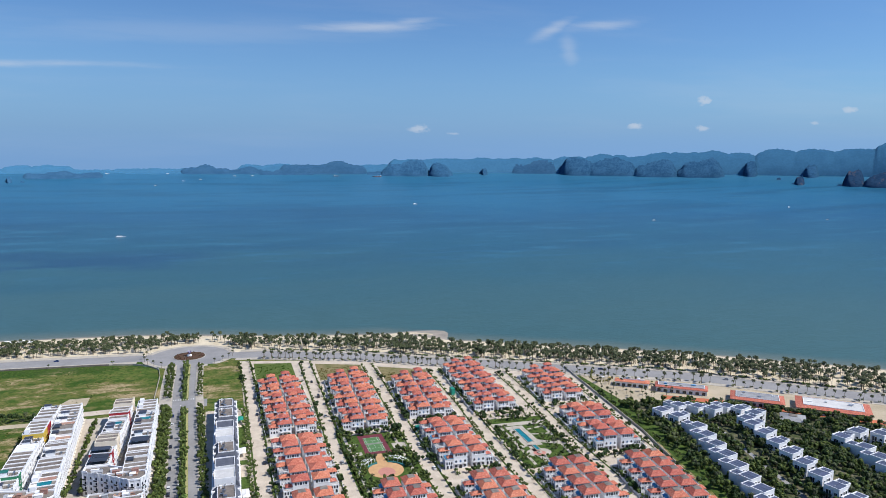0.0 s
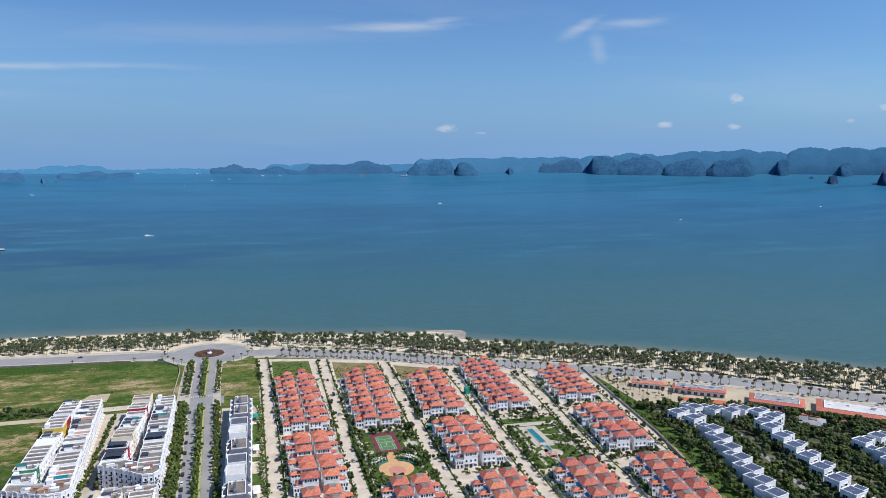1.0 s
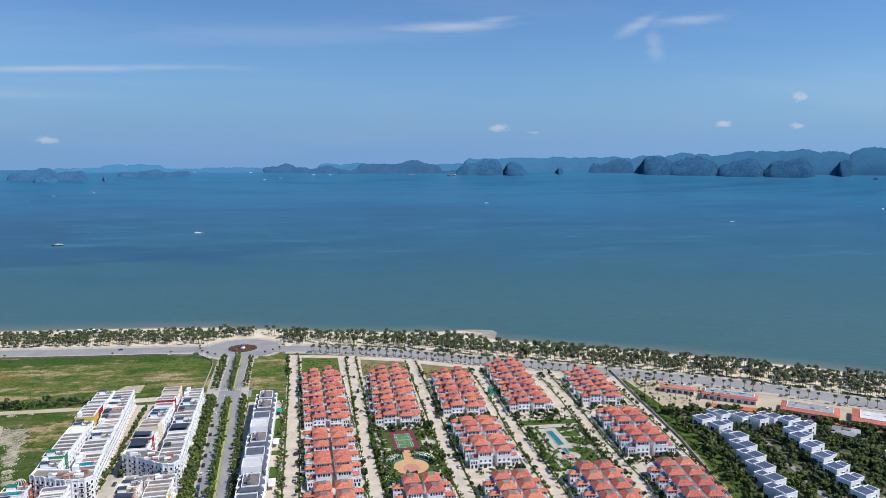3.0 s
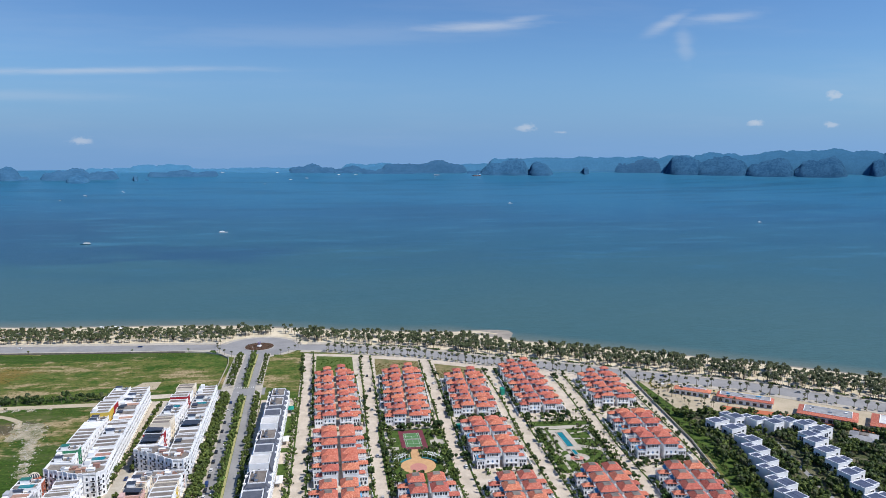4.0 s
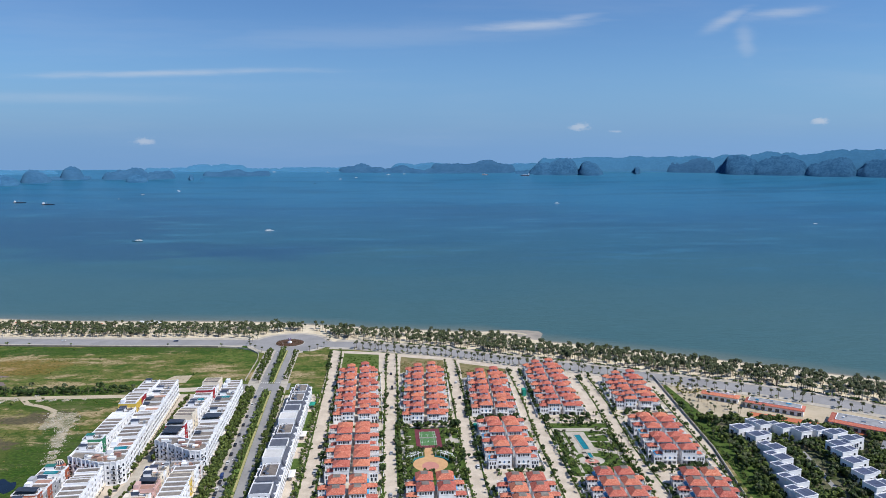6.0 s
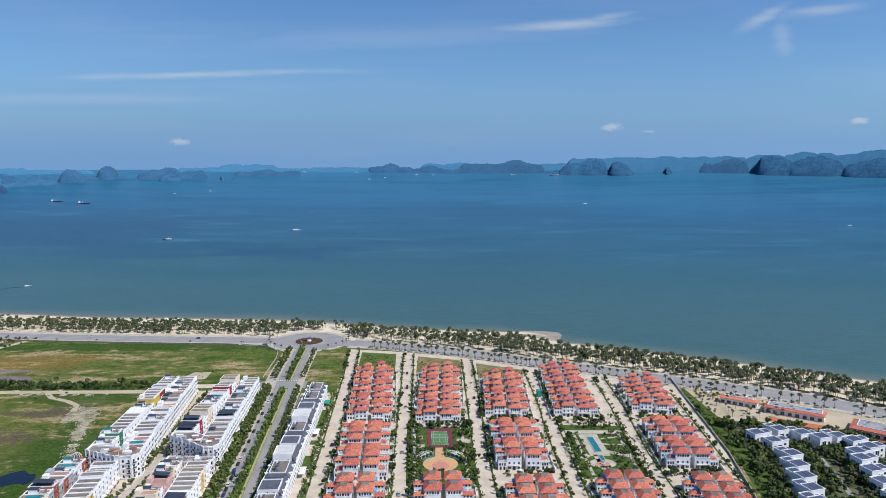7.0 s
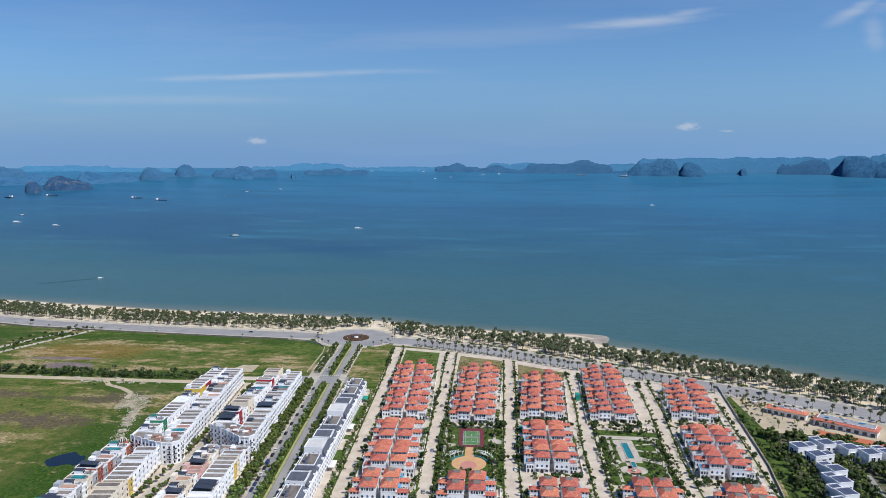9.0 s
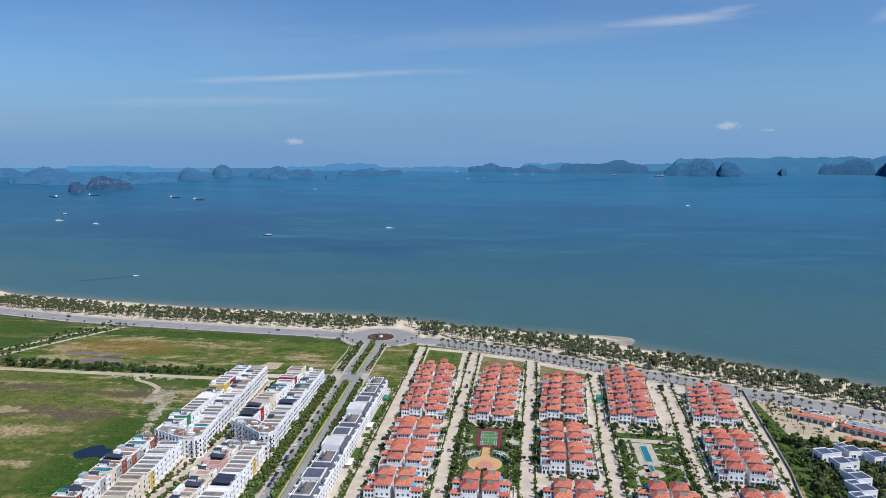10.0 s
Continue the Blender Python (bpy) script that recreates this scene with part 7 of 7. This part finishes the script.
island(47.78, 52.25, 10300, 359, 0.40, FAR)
island(46.06, 47.50, 5510, 108, 0.55, DARK)
island(47.24, 52.26, 5410, 124, 0.50, DARK)
island(-40.09, -35.70, 6800, 79, 0.75, MID)
island(-35.73, -32.79, 6590, 86, 0.42, MID)
island(-32.36, -28.44, 8650, 67, 0.60, FAR)
island(-28.63, -24.27, 8210, 48, 0.40, FAR)
island(-39.15, -32.00, 8690, 46, 0.50, FAR)
island(-36.46, -32.63, 5250, 53, 0.60, MID)
island(-36.76, -36.43, 5160, 27, 0.50, CLOSE)
island(-34.89, -31.23, 4960, 66, 0.70, CLOSE)
island(-33.04, -31.92, 3980, 55, 0.45, DARK)
island(-31.97, -28.66, 4190, 73, 0.35, DARK)
island(-29.88, -27.57, 4990, 77, 0.35, CLOSE)
island(-27.89, -25.60, 5220, 70, 0.50, CLOSE)
island(-25.69, -23.66, 5610, 89, 0.38, MID)
island(-23.26, -21.60, 6230, 100, 0.45, MID)
island(-24.04, -21.14, 6310, 37, 0.50, MID)
island(-20.58, -15.48, 6140, 91, 0.45, MID)
island(-19.03, -17.38, 5480, 56, 0.50, CLOSE)
island(-14.63, -14.23, 5750, 42, 0.50, CLOSE)
island(-13.88, -13.43, 5880, 13, 0.50, CLOSE)
island(-13.64, -8.51, 6740, 65, 0.50, MID)


# ---- boats ----
M_HULLDARK = material("dark_hull", (0.028, 0.035, 0.065), (0.020, 0.024, 0.042), 4, 0.6, 0.5)
M_HULLRED = material("red_hull", (0.35, 0.05, 0.035), (0.25, 0.04, 0.03), 6, 0.8, 0.5)
M_HULLWHITE = material("white_hull", (0.60, 0.62, 0.64), (0.48, 0.50, 0.52), 4, 0.6, 0.4)


def boat(kind, label):
    ob = thing("boat", label, "boat", "boats on the bay")
    hull, deck = {"white": (M_HULLWHITE, M_WHITE), "cargo": (M_HULLDARK, M_STEEL), "red": (M_HULLRED, M_WHITE), "wood": (M_HULLDARK, M_CREAM)}[kind]
    m = Mesh()
    lo = [(-0.48, -0.07), (0.3, -0.08), (0.5, 0), (0.3, 0.08), (-0.48, 0.07)]
    up = [(-0.5, -0.1), (0.32, -0.1), (0.58, 0), (0.32, 0.1), (-0.5, 0.1)]
    n = len(lo)
    P = [(x, y, -0.03) for x, y in lo] + [(x, y, 0.07) for x, y in up]
    for i in range(n):
        m.face([P[i], P[(i + 1) % n], P[n + (i + 1) % n], P[n + i]])
    m.face(P[n:])
    part("hull", m, hull, ob)
    m = Mesh()
    if kind in ("white", "wood"):
        m.box(-0.42, 0.22, -0.085, 0.085, 0.07, 0.13)
        part("cabin", m, M_WHITE, ob)
        m = Mesh()
        m.box(-0.38, 0.12, -0.08, 0.08, 0.13, 0.18)
        part("upper_deck", m, deck, ob)
    else:
        m.box(-0.46, -0.32, -0.09, 0.09, 0.07, 0.24)
        part("bridge", m, M_WHITE, ob)
        for i in range(3):
            m = Mesh()
            m.box(-0.26 + i * 0.19, -0.1 + i * 0.19, -0.08, 0.08, 0.07, 0.11)
            part("hatch", m, deck, ob)
    m = Mesh()
    m.tube([(-0.1, 0, 0.1), (-0.1, 0, 0.3)], [0.008, 0.006], 5)
    part("mast", m, M_WHITE, ob)
    return ob


BOATS = {k: None for k in ("white", "cargo", "red", "wood")}
LABELS = {"white": "white tour boat under way on the bay", "cargo": "dark cargo ship at anchor in the bay", "red": "large red-hulled ship far out in the bay", "wood": "dark wooden boat with a pale cabin on the water"}
for x, y, l, kind, turn in [(-225, 1845, 30, "white", 8), (770, 2820, 28, "white", 10), (1290, 1905, 20, "white", 0), (2150, 2273, 26, "white", 20), (1838, 1778, 16, "wood", -10), (1086, 7013, 80, "red", 0), (1436, 6751, 115, "red", 170), (-487, 1640, 32, "wood", 175),
                            (-1241, 2900, 62, "cargo", 0), (-1410, 3030, 60, "cargo", 10), (-1964, 2993, 70, "cargo", 160), (-1864, 3144, 62, "cargo", 20), (-1214, 1924, 34, "white", 10), (-1050, 1842, 30, "white", 0), (-496, 1055, 13, "white", 30), (-1345, 2147, 26, "wood", 0), (-1116, 3628, 36, "white", 0), (-1098, 3260, 24, "wood", 0),
                            (-1010, 3894, 30, "white", 0), (-1040, 3986, 36, "white", 0), (-1103, 3610, 30, "wood", 0), (-266, 5810, 60, "white", 0), (-394, 4969, 44, "wood", 0), (-153, 6199, 60, "white", 0), (133, 7180, 90, "white", 0), (300, 7300, 80, "white", 0), (-1150, 8287, 100, "white", 0), (-542, 8192, 90, "white", 0), (-1500, 1990, 40, "wood", 3)]:
    px, py, pz = squeeze(x, y, -0.6)
    k = math.hypot(px - EYE0.x, py - EYE0.y) / math.hypot(x - EYE0.x, y - EYE0.y)
    if y > 3000 and kind in ("white", "wood"):
        k *= 0.6
    if BOATS[kind] is None:
        BOATS[kind] = ob = boat(kind, LABELS[kind])
    else:
        ob = copy_thing(BOATS[kind], Matrix())
    ob.matrix_basis = Matrix.LocRotScale((px, py, pz), Euler((0, 0, radians(turn))), (l * k * 0.72, l * k * 0.62, l * k * 0.62))

# a floating boom of net buoys off the beach
ob = thing("net_boom", "long line of dark net buoys floating off the beach", "net boom")
for i in range(26):
    m = Mesh()
    x, y = -560 + i * 2.4, 1000 + i * 2.0 + 2 * math.sin(i * 0.7)
    m.box(x - 0.9, x + 0.9, y - 0.5, y + 0.5, -0.8, -0.2)
    part("buoy", m, M_HULLDARK, ob)


# ---- cars and street lamps ----
def car(colour, van=False):
    ob = thing("car", ("white minibus" if van else "parked passenger car") + " at the kerb of the street", "car", "parked cars")
    h = 2.3 if van else 1.0
    m = Mesh()
    P = [(-0.9, -2.2), (0.9, -2.2), (0.95, 0), (0.9, 2.2), (-0.9, 2.2), (-0.95, 0)]
    m.prism(P, 0.3, h)
    part("body", m, colour, ob)
    m = Mesh()
    if van:
        m.box(-0.92, 0.92, -1.9, 1.95, 1.35, 1.9)
    else:
        m.v = [(-0.8, -1.6, 1.0), (0.8, -1.6, 1.0), (0.8, 1.1, 1.0), (-0.8, 1.1, 1.0), (-0.65, -1.1, 1.5), (0.65, -1.1, 1.5), (0.65, 0.5, 1.5), (-0.65, 0.5, 1.5)]
        m.f = [(4, 5, 6, 7), (0, 1, 5, 4), (1, 2, 6, 5), (2, 3, 7, 6), (3, 0, 4, 7)]
        m.m = [0] * 5
    part("windows", m, M_GLASS, ob)
    m = Mesh()
    m.box(-0.66, 0.66, -1.1, 0.5, h if van else 1.505, (h if van else 1.505) + 0.04)
    part("roof", m, colour, ob)
    for x in (-0.85, 0.85):
        for y in (-1.4, 1.4):
            m = Mesh()
            m.v = [(x + s * 0.1, y + 0.33 * math.cos(i * 0.785), 0.33 + 0.33 * math.sin(i * 0.785)) for s in (-1, 1) for i in range(8)]
            m.f = [(i, (i + 1) % 8, 8 + (i + 1) % 8, 8 + i) for i in range(8)] + [tuple(range(7, -1, -1)), tuple(range(8, 16))]
            m.m = [0] * 10
            part("wheel", m, M_DARKMETAL, ob)
    return ob


PAINTS = [material("car_paint_" + n, c, tuple(v * 0.9 for v in c), 3, 1, 0.25, spec=0.6) for n, c in (("white", (0.75, 0.75, 0.75)), ("dark", (0.03, 0.03, 0.035)), ("silver", (0.42, 0.43, 0.45)), ("red", (0.35, 0.02, 0.02)), ("blue", (0.03, 0.06, 0.18)))]
CARS = {}
places = []
for y in (368, 375, 382, 388, 397, 404, 416, 424, 437, 452, 470, 488, 505, 530, 548):
    places.append((avenue_x(y) - 8.2, y, 2))
for y in (395, 420, 433, 447, 452, 470, 500, 520):
    places.append((-80.8 - (y - 395) * 0.02, y, 0))
for y in (340, 372, 430, 515, 560, 600):
    places += [(68.5 + (y - 340) * 0.018, y, 2), (179.0, y, -3)] if y < 590 else [(72, y, 2)]
for y in (352, 405, 444, 533, 571):
    places += [(122.6 + (y - 352) * 0.02, y, 0), (23.0, y, 0)]
for x in (-420, -335, -268, -150, 90, 160, 215, 330, 420):
    places.append((x, lerp_line(ROAD, x) + 4 * (-1) ** x, 90 + math.degrees(math.atan((lerp_line(ROAD, x + 9) - lerp_line(ROAD, x - 9)) / 18))))
places.append((-36, 640, 0))
for i, (x, y, turn) in enumerate(places):
    k = (R.choice((0, 0, 0, 1, 1, 1, 2, 2, 2, 3 if i % 4 == 0 else 1, 4)), i % 13 == 5)
    if k in CARS:
        copy_thing(CARS[k], pose(x, y, 0.1, 0, 0, turn))
    else:
        CARS[k] = car(PAINTS[k[0]], k[1])
        CARS[k].matrix_basis = pose(x, y, 0.1, 0, 0, turn)


def lamp():
    ob = thing("street_lamp", "tall grey steel street lamp with a curved arm", "street lamp", "street lamps")
    m = Mesh()
    m.tube([(0, 0, -0.1), (0, 0, 8.5)], [0.13, 0.08], 6)
    part("pole", m, M_STEEL, ob)
    m = Mesh()
    m.tube([(0, 0, 8.4), (0, -0.5, 9.2), (0, -1.8, 9.5)], [0.07, 0.06, 0.05], 5)
    part("arm", m, M_STEEL, ob)
    m = Mesh()
    m.box(-0.2, 0.2, -2.6, -1.7, 9.42, 9.6)
    part("lamp_head", m, M_WHITE, ob)
    return ob


first = None
for x, y in [p for p in along(ROAD[1:], -12.5, 32) if -600 < p[0] < 560 and not -85 < p[0] < 25] + along(AVENUE, -1.4, 34, 12):
    m = pose(x, y, 0.1, 0, 0, -20)
    if first is None:
        first = lamp()
        first.matrix_basis = m
    else:
        copy_thing(first, m)


# ---- clipped hedges on the sea walk, parasols by the low hall ----
q = random.Random(21)
for x, y in along(ROAD[8:], -16.5, 24, 6):
    if x < 600:
        turn = math.degrees(math.atan((lerp_line(ROAD, x + 9) - lerp_line(ROAD, x - 9)) / 18))
        ob = thing("clipped_hedge", "long dark clipped hedge on the sea walk", "hedge", "hedges on the sea walk")
        ob.matrix_basis = pose(x, y, 0.17, 0, 0, turn)
        m = Mesh()
        for i in range(14):
            m.add(leaf_ball(q, 9, 0.9, 0.6, 0.45, 1), (-6.5 + i, q.uniform(-0.3, 0.3), 0.55))
        part("leaves", m, M_LEAF_DARK, ob)
        m = Mesh()
        m.box(-7.2, 7.2, -1.0, 1.0, -0.2, 0.2)
        part("planter", m, M_KERB, ob)
M_YELLOWCLOTH = material("yellow_canvas", (0.70, 0.50, 0.16), (0.58, 0.40, 0.12), 1, 0.2, 0.8)
for i in range(14):
    ob = thing("parasol", "round yellow canvas parasol on a pole", "parasol", "parasols by the hall")
    ob.matrix_basis = pose(318 + i * 4.6 + q.uniform(-1, 1), 536 - i * 3.6 + q.uniform(-2, 2), 0.1)
    m = Mesh()
    m.tube([(0, 0, 2.2), (0, 0, 2.9)], [1.7, 0.1], 8)
    part("canopy", m, M_YELLOWCLOTH if i % 3 else M_CANVAS, ob)
    m = Mesh()
    m.tube([(0, 0, -0.1), (0, 0, 2.3)], [0.05, 0.05], 5)
    part("pole", m, M_WHITE, ob)

# ---- tents and parasols on the beach ----
for x, y, lx, ly in ((-206, 808, 9, 6), (-197, 814, 7, 6), (-189, 809, 8, 5), (-212, 815, 6, 5), (-474, 846, 10, 6), (-462, 849, 7, 6), (-450, 846, 8, 5)):
    ob = thing("beach_tent", "white canvas tent on posts on the sand", "tent", "beach tents")
    ob.matrix_basis = pose(x, y, 0, 0, 0, q.uniform(-20, 20))
    m = Mesh()
    m.hip(-lx / 2, lx / 2, -ly / 2, ly / 2, 2.6, 1.5, 0.2, 0, 0.1)
    part("canvas", m, M_CANVAS, ob)
    for sx in (-1, 1):
        for sy in (-1, 1):
            m = Mesh()
            m.tube([(sx * lx * 0.46, sy * ly * 0.46, -0.2), (sx * lx * 0.46, sy * ly * 0.46, 2.55)], [0.07, 0.07], 5)
            part("post", m, M_WHITE, ob)
M_REDCLOTH = material("red_canvas", (0.48, 0.10, 0.05), (0.36, 0.08, 0.04), 1, 0.2, 0.8)
for i in range(26):
    ob = thing("beach_parasol", "red-orange canvas parasol on the beach", "parasol", "beach parasols")
    x = -365 + i * 4.6 + q.uniform(-1, 1)
    ob.matrix_basis = pose(x, lerp_line(SHORE, x) - 22 + q.uniform(-2, 2), 0)
    m = Mesh()
    m.tube([(0, 0, 2.0), (0, 0, 2.7)], [1.8, 0.1], 8)
    part("canopy", m, M_REDCLOTH, ob)
    m = Mesh()
    m.tube([(0, 0, -0.2), (0, 0, 2.1)], [0.05, 0.05], 5)
    part("pole", m, M_WHITE, ob)

# ---- yellow-green hedge in the sandy lot ----
M_LIME = material("yellow_green_leaves", (0.26, 0.25, 0.05), (0.13, 0.15, 0.03), 1.2, 0.3, 0.8, clusters=0.4)
ob = thing("lot_hedge", "curved yellow-green hedge round the corner of the sandy lot", "hedge")
m = Mesh()
for x, y in along([(321, 561), (313, 549), (308, 538), (308, 530), (316, 529), (326, 534)], 0, 1.3):
    m.add(leaf_ball(q, 12, 1.1, 0.7, 0.5, 1), (x + q.uniform(-0.4, 0.4), y + q.uniform(-0.4, 0.4), 0.75))
part("leaves", m, M_LIME, ob)
